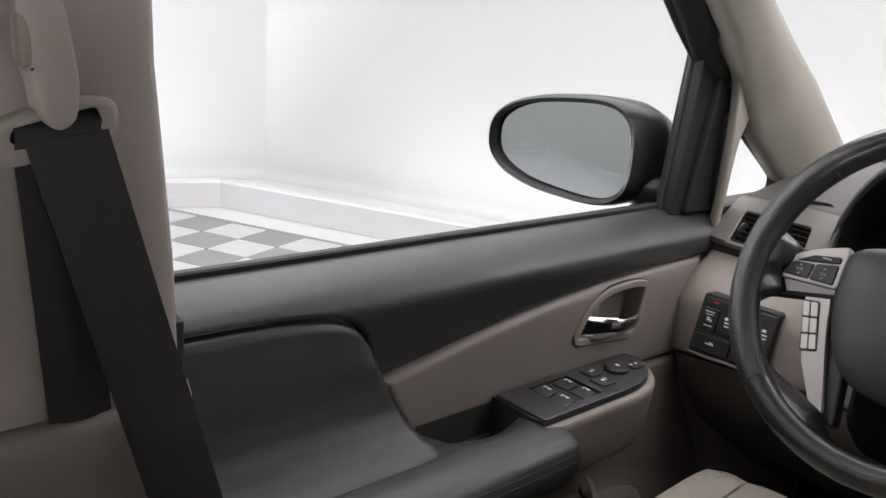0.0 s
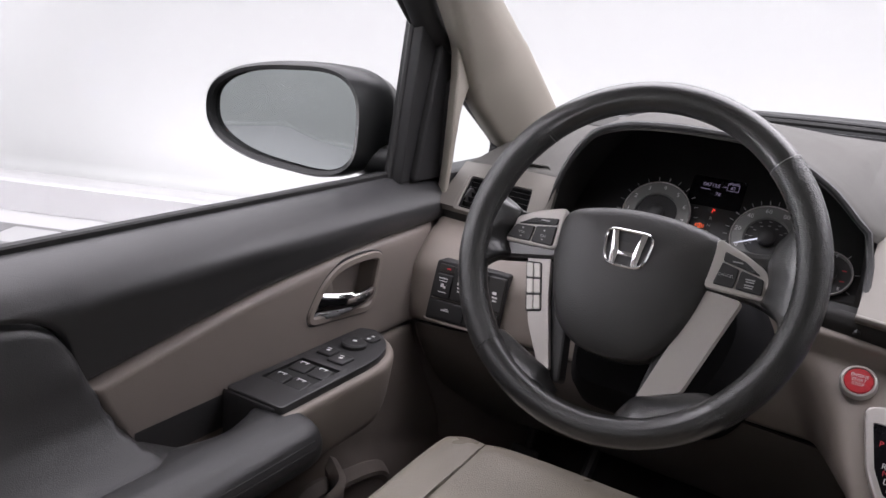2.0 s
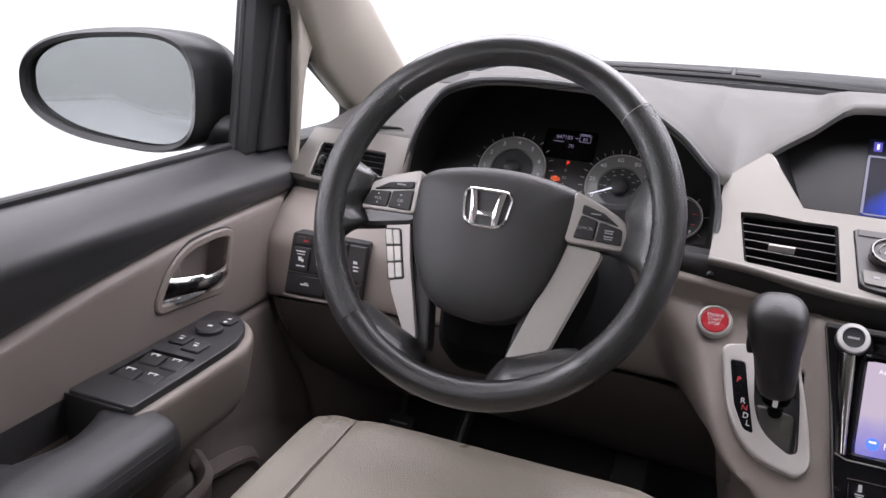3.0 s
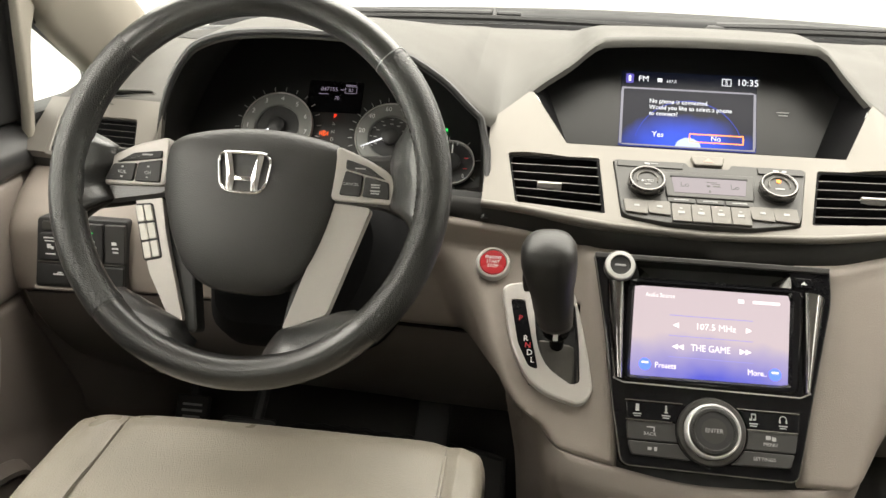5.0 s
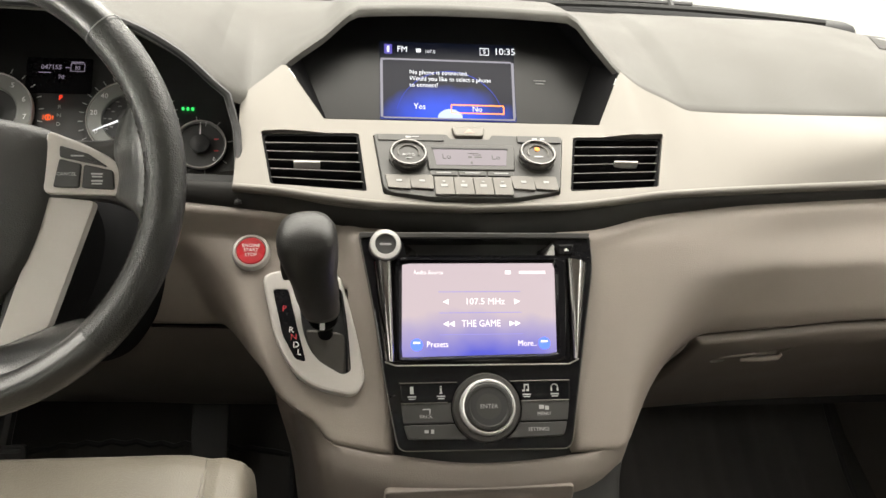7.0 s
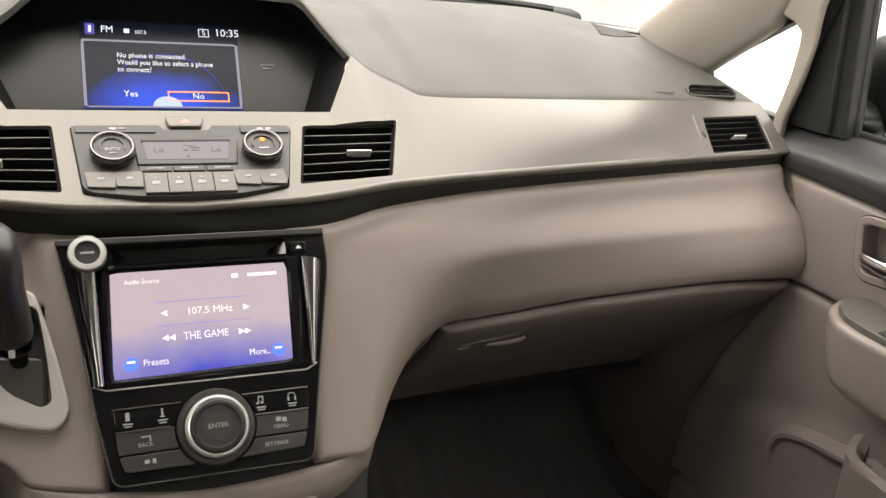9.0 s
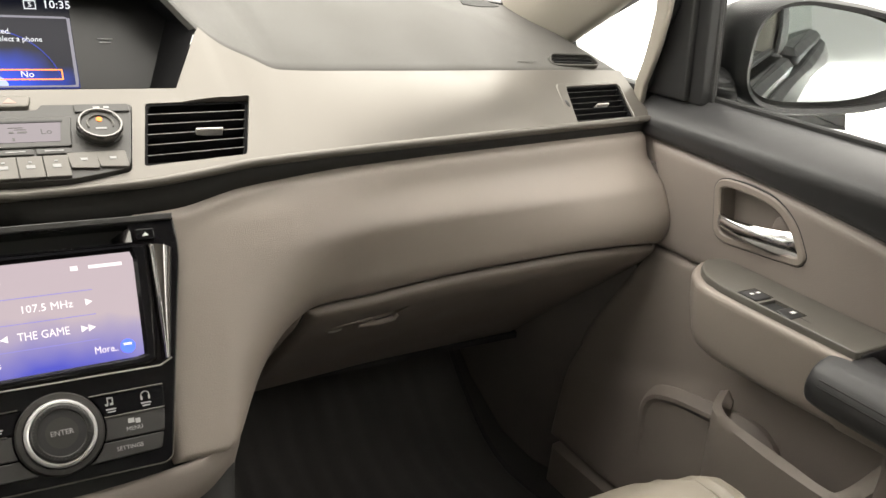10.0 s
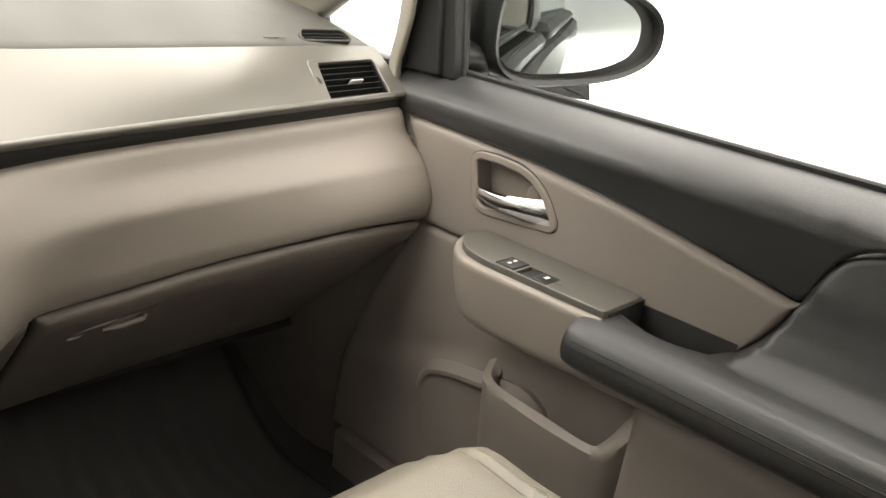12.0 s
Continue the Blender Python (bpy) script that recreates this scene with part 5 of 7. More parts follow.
text("107.5 MHz", 0.0095, at(ST, 0.006, 0.0075, 0.0037), TXT_T, ts)
text("THE GAME", 0.0100, at(ST, 0.001, -0.0155, 0.0037), TXT_T, ts, wide=0.85)
text("Presets", 0.0088, at(ST, -0.056, -0.0365, 0.0037), TXT_T, ts, "LEFT", 0.85)
text("More..", 0.0088, at(ST, 0.058, -0.0365, 0.0037), TXT_T, ts, "RIGHT", 0.85)


def tri_mark(cx, cy, w, h):
    return plate([(cx - w, cy), (cx + w, cy + h), (cx + w, cy - h)], 0, 0.0003, at(ST, 0, 0, 0.0036), 0)


for mark in (tri_mark(-0.0355, -0.0155, 0.003, 0.003), tri_mark(-0.0295, -0.0155, 0.003, 0.003), tri_mark(0.0335, -0.0155, -0.003, 0.003), tri_mark(0.0395, -0.0155, -0.003, 0.003), tri_mark(-0.035, 0.0075, 0.003, 0.003), tri_mark(0.040, 0.0075, -0.003, 0.003)):
    part("arrow", mark, TXT_T, ts)
text("Audio Source", 0.0062, at(ST, -0.052, 0.0385, 0.0037), TXT_T, ts, wide=0.9)
bars([(0.032, 0.0385, 0.006, 0.004), (0.058, 0.0385, 0.028, 0.003)], at(ST, 0, 0, 0.0036), TXT_T, ts)
bars([(0.001, -0.0040, 0.086, 0.0006), (0.001, -0.0265, 0.086, 0.0006), (0.001, 0.018, 0.086, 0.0006)], at(ST, 0, 0, 0.0036), TOUCH_LINE, ts)
for x in (-0.066, 0.066):
    part("soft_key", plate(circle(x, -0.0365, 0.0062, 24), 0.0034, 0.0037, ST, 0), TXT_B, ts)
    bars([(x, -0.0345, 0.007, 0.002)], at(ST, 0, 0, 0.0038), TXT_T, ts)
kb = part("volume_knob", lathe([(0.0165, 0.002), (0.0165, 0.014), (0.0150, 0.0165), (0.0112, 0.0170), (0.0105, 0.0155), (0.0005, 0.0152)], at(ST, -0.0965, 0.0655), 40), DARK, stack, "round volume knob")
part("knob_ring", lathe([(0.0160, 0.0125), (0.0163, 0.0145), (0.0152, 0.0172), (0.0112, 0.0178), (0.0106, 0.0165), (0.013, 0.0130)], at(ST, -0.0965, 0.0655), 40), BRIGHT, kb, "bright chrome knob ring")
part("knob_mark", plate(rect(-0.1025, 0.0645, -0.0905, 0.0668, 0.001), 0.0150, 0.0156, ST, 0.0003), DIM, kb)
part("eject_button", plate(rect(0.0885, 0.0580, 0.1045, 0.0685, 0.002), 0.003, 0.0048, ST, 0.0008), GLOSS, stack)
part("eject_mark", plate([(0.0935, 0.0615), (0.0995, 0.0615), (0.0965, 0.0650)], 0.0047, 0.0051, ST, 0), WHITE, stack)
# dial with its buttons
DC = (0.002, -0.1005)
dl = part("dial_base", lathe([(0.0345, 0.001), (0.0345, 0.006), (0.0330, 0.008), (0.0290, 0.0085)] + [(0.0285, 0.004), (0.0005, 0.004)], at(ST, *DC), 56), GREYP, stack, "grey dial surround")
part("dial_ring", lathe([(0.0278, 0.004), (0.0280, 0.0125), (0.0272, 0.0155), (0.0258, 0.0170), (0.0244, 0.0166), (0.0238, 0.004)], at(ST, *DC), 56), BRIGHT, dl, "bright chrome dial ring")
part("dial_knob", lathe([(0.0236, 0.004), (0.0236, 0.0170), (0.0222, 0.0184), (0.0192, 0.0188), (0.0186, 0.0182), (0.0005, 0.0185)], at(ST, *DC), 48), GREYP, dl)
part("grip_ring", lathe([(0.0228, 0.0172), (0.0224, 0.0187), (0.0196, 0.0191), (0.0192, 0.0183)], at(ST, *DC), 48), DARK, dl, "dark knurled grip ring")
q = []
for i in range(48):
    a = 2 * math.pi * i / 48
    q.append(plate(rect(-0.0011, -0.0004, 0.0011, 0.0004), 0, 0.0007, at(ST, DC[0] + 0.0207 * math.cos(a), DC[1] + 0.0207 * math.sin(a), 0.0188) @ Matrix.Rotation(a, 4, "Z"), 0))
tagged(part("knurling", join(*q), GREYP, dl), kind="stuff")
text("ENTER", 0.0060, at(ST, DC[0], DC[1], 0.0188), ICON, dl)


def arc_cut(poly):
    """A key with the dial's round taken out."""
    return cut(plate(rounded(poly, 0.0025, 3), 0.002, 0.0062, ST, 0.0008), [lathe([(0.0362, -0.01), (0.0362, 0.03)], at(ST, *DC), 48)])


keys = [
    (((-0.083, -0.094), (-0.020, -0.094), (-0.020, -0.0755), (-0.084, -0.0755)), GLOSS),
    (((0.020, -0.094), (0.088, -0.094), (0.089, -0.0755), (0.020, -0.0755)), GLOSS),
    (((-0.0815, -0.1145), (-0.020, -0.1145), (-0.020, -0.0955), (-0.083, -0.0955)), KEYG),
    (((0.020, -0.1145), (0.0845, -0.1145), (0.0870, -0.0955), (0.020, -0.0955)), KEYG),
    (((-0.077, -0.1295), (-0.018, -0.1310), (-0.018, -0.1160), (-0.0812, -0.1160)), KEYG),
    (((0.020, -0.1310), (0.0795, -0.1295), (0.0838, -0.1160), (0.020, -0.1160)), KEYG),
]
for poly, mm in keys:
    part("key", arc_cut(poly), mm, stack)
for x in (-0.085, 0.0885):
    s = 1 if x > 0 else -1
    part("key_line", tube(put(ST, [(x, -0.0750, 0.0065), (s * 0.027, -0.0750, 0.0065)]), 0.0006, 5), SILK, stack)
    part("key_line", tube(put(ST, [(x * 0.985, -0.0948, 0.0065), (s * 0.037, -0.0948, 0.0065)]), 0.0006, 5), SILK, stack)
text("BACK", 0.0050, at(ST, -0.059, -0.1080, 0.0064), ICON, stack)
text("MENU", 0.0050, at(ST, 0.060, -0.1080, 0.0064), ICON, stack)
text("SETTINGS", 0.0050, at(ST, 0.054, -0.1230, 0.0064), ICON, stack)
bars([(-0.0585, -0.1010, 0.008, 0.0012), (-0.055, -0.1030, 0.0012, 0.005), (0.058, -0.1012, 0.005, 0.004), (0.0635, -0.1022, 0.004, 0.004), (-0.059, -0.1225, 0.004, 0.003), (-0.053, -0.1225, 0.003, 0.004)], at(ST, 0, 0, 0.0063), ICON, stack)
KT = at(ST, 0, 0, 0.0063)
for x in (-0.0725, -0.0435, 0.0435, 0.0725):
    bars([(x, -0.0885, 0.0085, 0.0012), (x, -0.0907, 0.0065, 0.0010)], KT, ICON, stack)
bars([(-0.0725, -0.0822, 0.0034, 0.0072)], KT, ICON, stack)
bars([(-0.0435, -0.0828, 0.0016, 0.0048), (-0.0435, -0.0790, 0.0018, 0.0014), (-0.0435, -0.0854, 0.0036, 0.0010)], KT, ICON, stack)
bars([(0.0415, -0.0815, 0.0009, 0.0060), (0.0455, -0.0812, 0.0009, 0.0060), (0.0435, -0.0788, 0.0048, 0.0012), (0.0405, -0.0845, 0.0026, 0.0018), (0.0445, -0.0842, 0.0026, 0.0018)], KT, ICON, stack)
part("headset_mark", tube(put(KT, [(0.0725 + 0.0034 * math.cos(a), -0.0822 + 0.0036 * math.sin(a), 0.0002) for a in np.linspace(-0.2, math.pi + 0.2, 14)]), 0.0004, 5), ICON, stack)
bars([(0.0693, -0.0840, 0.0016, 0.0034), (0.0757, -0.0840, 0.0016, 0.0034)], KT, ICON, stack)

# lower console below the stack
con = thing("lower_console", (0, 0.88, 0.2), "taupe lower console with a flush storage lid", "console")
con_top = pchip([-0.218, -0.205, -0.188, -0.166, -0.14, -0.10, 0.0, 0.10, 0.14, 0.17, 0.19], [0.488, 0.468, 0.4525, 0.443, 0.4365, 0.430, 0.420, 0.425, 0.433, 0.440, 0.446])
con_l, con_r = pchip([0.0, 0.34, 0.45], [-0.172, -0.194, -0.216]), pchip([0.0, 0.34, 0.40, 0.43], [0.140, 0.153, 0.164, 0.184])
g = []
for v in [1, 0.985, 0.965] + list(np.linspace(0.93, 0, 14)):
    row = []
    for u in [-1.001] + list(np.linspace(-1, 1, 45)) + [1.001]:
        w = min(max(u, -1), 1)
        z = 0.03 + 0.40 * v
        x = con_l(z) + (con_r(z) - con_l(z)) * (w + 1) / 2
        zt = con_top(x)
        z = 0.03 + (zt - 0.03) * v
        y = dash_y(x, zt) - 0.010 + 0.065 * (1 - v) - 0.008 * step(1.0, 0.90, v) * (1 - abs(w) ** 4) + 0.010 * step(0.96, 1.0, v) + 0.03 * abs(w) ** 8
        row.append((x, y + (0.30 if abs(u) > 1 else 0.0), z))
    g.append(row)
part("body", slab(g, 0.006, (0, 1, 0)), TAUPE_LOW, con, sharp=70)
LB = basis((-0.002, 0.8750, 0.375), -7)
part("lid", plate(rect(-0.098, -0.075, 0.092, 0.028, 0.006), -0.004, 0.004, LB, 0.0015), TAUPE_LOW, con)
part("tunnel", box(-0.150, 0.94, 0.0, 0.125, 1.45, 0.40, 0.03), CARPET, con)

# ---- gear selector ----
SH = basis((-0.182, 0.949, 0.495), 43.9)
gear = thing("gear_selector", (-0.16, 0.97, 0.5), "automatic gear lever in a champagne gate", "gear selector")
GO = rounded([(-0.0405, 0.098), (-0.012, 0.1045), (0.040, 0.0990), (0.0555, 0.040), (0.0650, -0.016), (0.0530, -0.0325), (0.0030, -0.0195), (-0.0240, 0.0220)], [0.012, 0.02, 0.012, 0.06, 0.010, 0.012, 0.05, 0.05], 6)
GI = rounded([(-0.004, 0.083), (0.0415, 0.083), (0.0478, 0.040), (0.0505, -0.0065), (0.0420, -0.0105), (0.0150, 0.0060), (0.0030, 0.030)], [0.008, 0.008, 0.05, 0.008, 0.008, 0.03, 0.03], 5)
plate_geo = cut(plate(GO, -0.004, 0.010, SH, 0.003), [plate(GI, -0.05, 0.05, SH, 0), plate(rounded([(-0.0290, 0.0815), (-0.0125, 0.0815), (-0.004, 0.045), (0.0065, 0.0035), (-0.0050, 0.0065), (-0.0180, 0.032)], 0.004), 0.0085, 0.05, SH, 0)])
part("gate", plate_geo, SATIN, gear, "satin champagne gate")
part("gate_well", plate(offset(GI, -0.001), -0.04, -0.022, SH, 0), SILK, gear, "satin grey gate floor")
part("gate_wall", ring(offset(GI, -0.001), offset(GI, 0.0012), -0.03, 0.008, SH, 0.0005), DARK, gear)
part("gate_slope", plate(rounded([(0.012, -0.008), (0.046, -0.008), (0.047, 0.040), (0.004, 0.045)], 0.006), -0.022, -0.010, SH, 0.003), SILK, gear)
ind = part("indicator", plate(rounded([(-0.0285, 0.0810), (-0.0130, 0.0810), (-0.0045, 0.045), (0.0058, 0.0040), (-0.0048, 0.0070), (-0.0176, 0.032)], 0.004), 0.006, 0.0092, SH, 0.0003), GLOSS, gear, "black gear position strip")
for s, x, y, mm in (("P", -0.0165, 0.0600, RED_PRINT), ("R", -0.0092, 0.0372, WHITE), ("N", -0.0066, 0.0298, RED_PRINT), ("D", -0.0042, 0.0216, WHITE), ("L", -0.0010, 0.0138, WHITE)):
    text(s, 0.0088, at(SH, x, y, 0.0094), mm, ind)
# lever: stem, collar and a leather-wrapped knob that leans towards the driver
axis0, axis1 = Vector((-0.157, 0.985, 0.515)), Vector((-0.170, 0.925, 0.640))
dvec = (axis1 - axis0).normalized()
side = Vector((1, 0, 0))
side = (side - dvec * side.dot(dvec)).normalized()
fore = dvec.cross(side)
L = []
prof = [(0.0405, 0.0160, 0.016, 0, 0), (0.0415, 0.0182, 0.0185, 0, 0), (0.050, 0.0195, 0.021, -0.001, 0), (0.072, 0.0215, 0.024, -0.002, 0.001), (0.092, 0.0225, 0.026, -0.003, 0.003), (0.110, 0.0262, 0.0285, -0.004, 0.006), (0.126, 0.0285, 0.0290, -0.005, 0.008), (0.138, 0.0280, 0.0275, -0.005, 0.009), (0.146, 0.0245, 0.0240, -0.005, 0.009), (0.1515, 0.0165, 0.0165, -0.005, 0.009), (0.153, 0.003, 0.003, -0.005, 0.009)]
for h, a, b, sx, sf in prof:
    c = axis0 + dvec * h + side * sx + fore * sf
    L.append([c + side * a * (abs(math.cos(t)) ** 0.8) * math.copysign(1, math.cos(t)) + fore * b * (abs(math.sin(t)) ** 0.8) * math.copysign(1, math.sin(t)) for t in (2 * math.pi * i / 28 for i in range(28))])
part("knob", loops(L), KNOBM, gear, "dark leather-wrapped lever knob", sharp=60)
part("release_button", moved(dome(rect(-0.008, -0.012, 0.008, 0.012, 0.005), -0.010, 0.002, 0.0045, Matrix.Identity(4)), Matrix.Translation(axis0 + dvec * 0.106 - side * 0.0280) @ Matrix(((fore.x, dvec.x, -side.x, 0), (fore.y, dvec.y, -side.y, 0), (fore.z, dvec.z, -side.z, 0), (0, 0, 0, 1)))), DARK, gear)
part("collar", tube([axis0 + dvec * 0.0375, axis0 + dvec * 0.0385, axis0 + dvec * 0.0405], [0.0158, 0.0166, 0.0166], 28), SATIN, gear, "thin bright collar")
part("stem", tube([axis0 - dvec * 0.03, axis0 + dvec * 0.018, axis0 + dvec * 0.019, axis0 + dvec * 0.022, axis0 + dvec * 0.027, axis0 + dvec * 0.038], [0.008, 0.008, 0.0115, 0.0140, 0.0155, 0.0160], 28), GLOSS, gear, "black lower stem")
part("stem_badge", plate(rect(-0.0025, -0.005, 0.0025, 0.005, 0.001), 0, 0.003, Matrix.Translation(axis0 + dvec * 0.0345 + (fore if fore.y < 0 else -fore) * 0.0150) @ basis((0, 0, 0), 12), 0.0005), WHITE, gear)
part("lock_cover", plate(rect(0.058, 0.018, 0.066, 0.040, 0.001), -0.002, 0.0065, at(SH, 0.004, 0.0), 0.0006), TAUPE, gear)

sb = thing("start_button", (-0.234, 1.036, 0.586), "round red engine start button in a silver ring", "button")
SBM = basis((-0.234, 1.033, 0.5865), 43.9)
part("ring", lathe([(0.0195, -0.01), (0.0195, 0.003), (0.0180, 0.0055), (0.0160, 0.0062), (0.0148, 0.004)], SBM, 44), SATIN, sb)
bt = part("button", lathe([(0.0150, -0.005), (0.0150, 0.0050), (0.0140, 0.0062), (0.0005, 0.0066)], SBM, 44), RED, sb)
for k, s in enumerate(("ENGINE", "START", "STOP")):
    text(s, 0.0052, at(SBM, 0, 0.0055 - 0.0052 * k, 0.0068), WHITE, bt)

# driver's switch bank beside the column
SW = basis((-0.757, 1.050, 0.540), 4, 2)
bank = thing("switch_bank", (-0.757, 1.06, 0.5), "black bank of driver's switches in the lower dash", "switches")
part("bezel", plate(rounded([(-0.0445, -0.0320), (0.0715, -0.0300), (0.0800, 0.0580), (-0.0335, 0.0580)], 0.006), -0.02, 0.003, SW, 0.0015), DARK, bank)
part("lip", tube(put(SW, [(-0.0455, -0.0300, 0.002), (-0.0435, -0.0335, 0.003), (-0.02, -0.0340, 0.0035), (0.066, -0.0325, 0.0035), (0.0715, -0.030, 0.003)]), 0.0022, 8), TAUPE, bank, "pale taupe lower lip")
part("divider", plate(rect(-0.0375, 0.0008, 0.0715, 0.0022), 0.003, 0.0052, SW, 0.0004), SILK, bank)
for n, (a, b) in enumerate(((-0.0335, -0.0080), (-0.0060, 0.0190), (0.0215, 0.0460), (0.0490, 0.0740))):
    low = 0.0045
    k = part("key", plate(rounded([(a, low), (b, low), (b + 0.0035, 0.0385 if n == 0 else 0.0530), (a + 0.0035, 0.0385 if n == 0 else 0.0530)], 0.002, 3), 0.003, 0.0072, SW, 0.0012), KEYG if n == 3 else DARK, bank)
    c = (a + b) / 2 + 0.002
    rows_ = [(c, 0.0330, 0.014, 0.0016), (c, 0.0290, 0.012, 0.0012), (c - 0.001, 0.0225, 0.005, 0.0055), (c + 0.003, 0.0205, 0.003, 0.004), (c, 0.0125, 0.013, 0.0014)] if n == 0 else [(c - 0.001, 0.0300, 0.006, 0.004), (c, 0.0240, 0.008, 0.0022), (c, 0.0190, 0.007, 0.0022)]
    bars(rows_, at(SW, 0, 0, 0.0073), WHITE, k)
rec = part("marker_window", plate(rounded([(-0.0290, 0.0420), (-0.0050, 0.0420), (-0.0040, 0.0530), (-0.0275, 0.0530)], 0.002), 0.003, 0.0045, SW, 0.0006), GREYP, bank)
bars([(-0.0130, 0.0475, 0.006, 0.0022)], at(SW, 0, 0, 0.0046), RED_PRINT, rec)
bars([(0.0330, 0.0420, 0.008, 0.0016)], at(SW, 0, 0, 0.0074), LED_G, bank)
for a, b in ((-0.0395, 0.0170), (0.0190, 0.0700)):
    k = part("key", plate(rounded([(a, -0.0275), (b, -0.0265), (b + 0.002, -0.0008), (a + 0.003, -0.0008)], 0.002, 3), 0.003, 0.0068, SW, 0.0012), DARK, bank)
    if a < 0:
        bars([((a + b) / 2, -0.0135, 0.013, 0.0022), ((a + b) / 2 + 0.002, -0.0112, 0.006, 0.0016)], at(SW, 0, 0, 0.0069), WHITE, k)

# ---- steering wheel ----
WH = basis((-0.463, 0.871, 0.718), 25)
WR = basis((-0.4562, 0.8585, 0.7140), 23.3)
wheel = thing("steering_wheel", (-0.463, 0.871, 0.718), "black leather steering wheel with silver spokes", "steering wheel")
R0, RW, RT = 0.1727, 0.0158, 0.0162


def rim_arc(a0, a1, n, w=RW, t=RT, grow=0.0):
    L = []
    for i in range(n + 1):
        a = radians(a0 + (a1 - a0) * i / n)
        c, s = math.cos(a), math.sin(a)
        L.append([((R0 + (w + grow) * math.cos(b)) * c, (R0 + (w + grow) * math.cos(b)) * s, (t + grow) * math.sin(b)) for b in (2 * math.pi * j / 16 for j in range(16))])
    return moved(loops(L), WR)


SEAMS = (43.5, 135.5, 225.0, 314.5)
part("rim_top", rim_arc(43.5, 135.5, 36), LEATHER, wheel, "smooth black leather rim", sharp=60)
part("rim_side", rim_arc(135.5, 225.0, 36, RW + 0.0004, RT + 0.0006), PERF, wheel, "perforated leather rim grip", sharp=60)
part("rim_bottom", rim_arc(225.0, 314.5, 36), LEATHER, wheel, sharp=60)
part("rim_side", rim_arc(314.5, 403.5, 36, RW + 0.0004, RT + 0.0006), PERF, wheel, "perforated leather rim grip", sharp=60)
for a in SEAMS:
    part("seam", rim_arc(a - 0.25, a + 0.25, 2, grow=0.0007), DARK, wheel)
    part("stitch_line", rim_arc(a + 0.9, a + 1.2, 2, grow=0.0005), DIM if a < 180 else DARK, wheel)
# stitching along the inner edge of the grips
for a in list(np.arange(140, 222, 2.2)) + list(np.arange(319, 400, 2.2)):
    c, s = math.cos(radians(a)), math.sin(radians(a))
    M = WR @ Matrix.Translation(((R0 - RW * 0.93) * c, (R0 - RW * 0.93) * s, 0.0068)) @ Matrix.Rotation(radians(a + 105), 4, "Z")
    part("stitch", moved(box(-0.0022, -0.0005, -0.0008, 0.0022, 0.0005, 0.0008, 0.0003), M), GREYP, wheel)
HUB = [(-0.087, 0.0235), (-0.073, 0.0375), (-0.038, 0.0465), (0.0, 0.0495), (0.038, 0.0475), (0.073, 0.0405), (0.090, 0.0345), (0.0885, 0.0), (0.077, -0.050), (0.062, -0.086), (0.036, -0.1065), (0.0, -0.1110), (-0.033, -0.1065), (-0.058, -0.088), (-0.074, -0.055), (-0.0865, -0.008)]
part("hub", dome(rounded(HUB, 0.02, 3), -0.055, -0.020, 0.0, WH, 0.75, 9), HUBM, wheel, "padded charcoal airbag hub", sharp=70)
part("hub_back", plate(rounded([(-0.075, 0.03), (0.075, 0.03), (0.055, -0.085), (-0.05, -0.09)], 0.03), -0.11, -0.05, WH, 0.01), DARK, wheel)
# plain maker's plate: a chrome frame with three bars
EM = at(WH, -0.0005, 0.004, -0.0015)
eo = rounded([(-0.021, -0.0205), (0.021, -0.0205), (0.0265, 0.0175), (-0.0265, 0.0175)], 0.012, 6)
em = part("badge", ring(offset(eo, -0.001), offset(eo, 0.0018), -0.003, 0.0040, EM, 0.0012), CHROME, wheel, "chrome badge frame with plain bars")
for o in ([(-0.0150, -0.0188), (-0.0085, -0.0188), (-0.0075, -0.0060), (-0.0125, 0.0160), (-0.0190, 0.0160), (-0.0165, -0.0020)], [(0.0085, -0.0188), (0.0150, -0.0188), (0.0165, -0.0020), (0.0190, 0.0160), (0.0125, 0.0160), (0.0075, -0.0060)], [(-0.0085, -0.0095), (0.0085, -0.0095), (0.0080, -0.0050), (-0.0080, -0.0050)]):
    part("badge_bar", plate(o, -0.003, 0.0036, EM, 0.0009), CHROME, em)
part("badge_ground", plate(eo, -0.003, 0.0, EM, 0), BLACK, em)
bars([(0.0, 0.0035, 0.030, 0.0016), (0.0, 0.0, 0.030, 0.0012), (0.0, -0.0035, 0.026, 0.0014)], at(WH, 0.004, -0.056, -0.0042) @ Matrix.Rotation(radians(-6), 4, "X"), DARK, wheel, 0.0007, "airbag_mark")


def spoke(pts, h0, h1, m, name, label="", r=0.006, b=0.003):
    return part(name, plate(rounded(pts, r, 5), h0, h1, WH, b), m, wheel, label)


# horizontal spokes in leather, silver switch frames on them
spoke([(-0.165, -0.040), (-0.075, -0.024), (-0.075, 0.030), (-0.130, 0.022), (-0.168, 0.030)], -0.030, -0.0165, LEATHER, "spoke", "leather spoke", 0.012, 0.006)
spoke([(0.165, -0.036), (0.166, 0.045), (0.130, 0.030), (0.075, 0.030), (0.075, -0.020), (0.130, -0.020)], -0.030, -0.0165, LEATHER, "spoke", "leather spoke", 0.012, 0.006)
lf = spoke([(-0.149, -0.0155), (-0.080, -0.0135), (-0.080, 0.035), (-0.112, 0.0260), (-0.136, 0.0140)], -0.024, -0.0125, SATIN, "switch_frame", "silver switch frame", 0.007, 0.002)
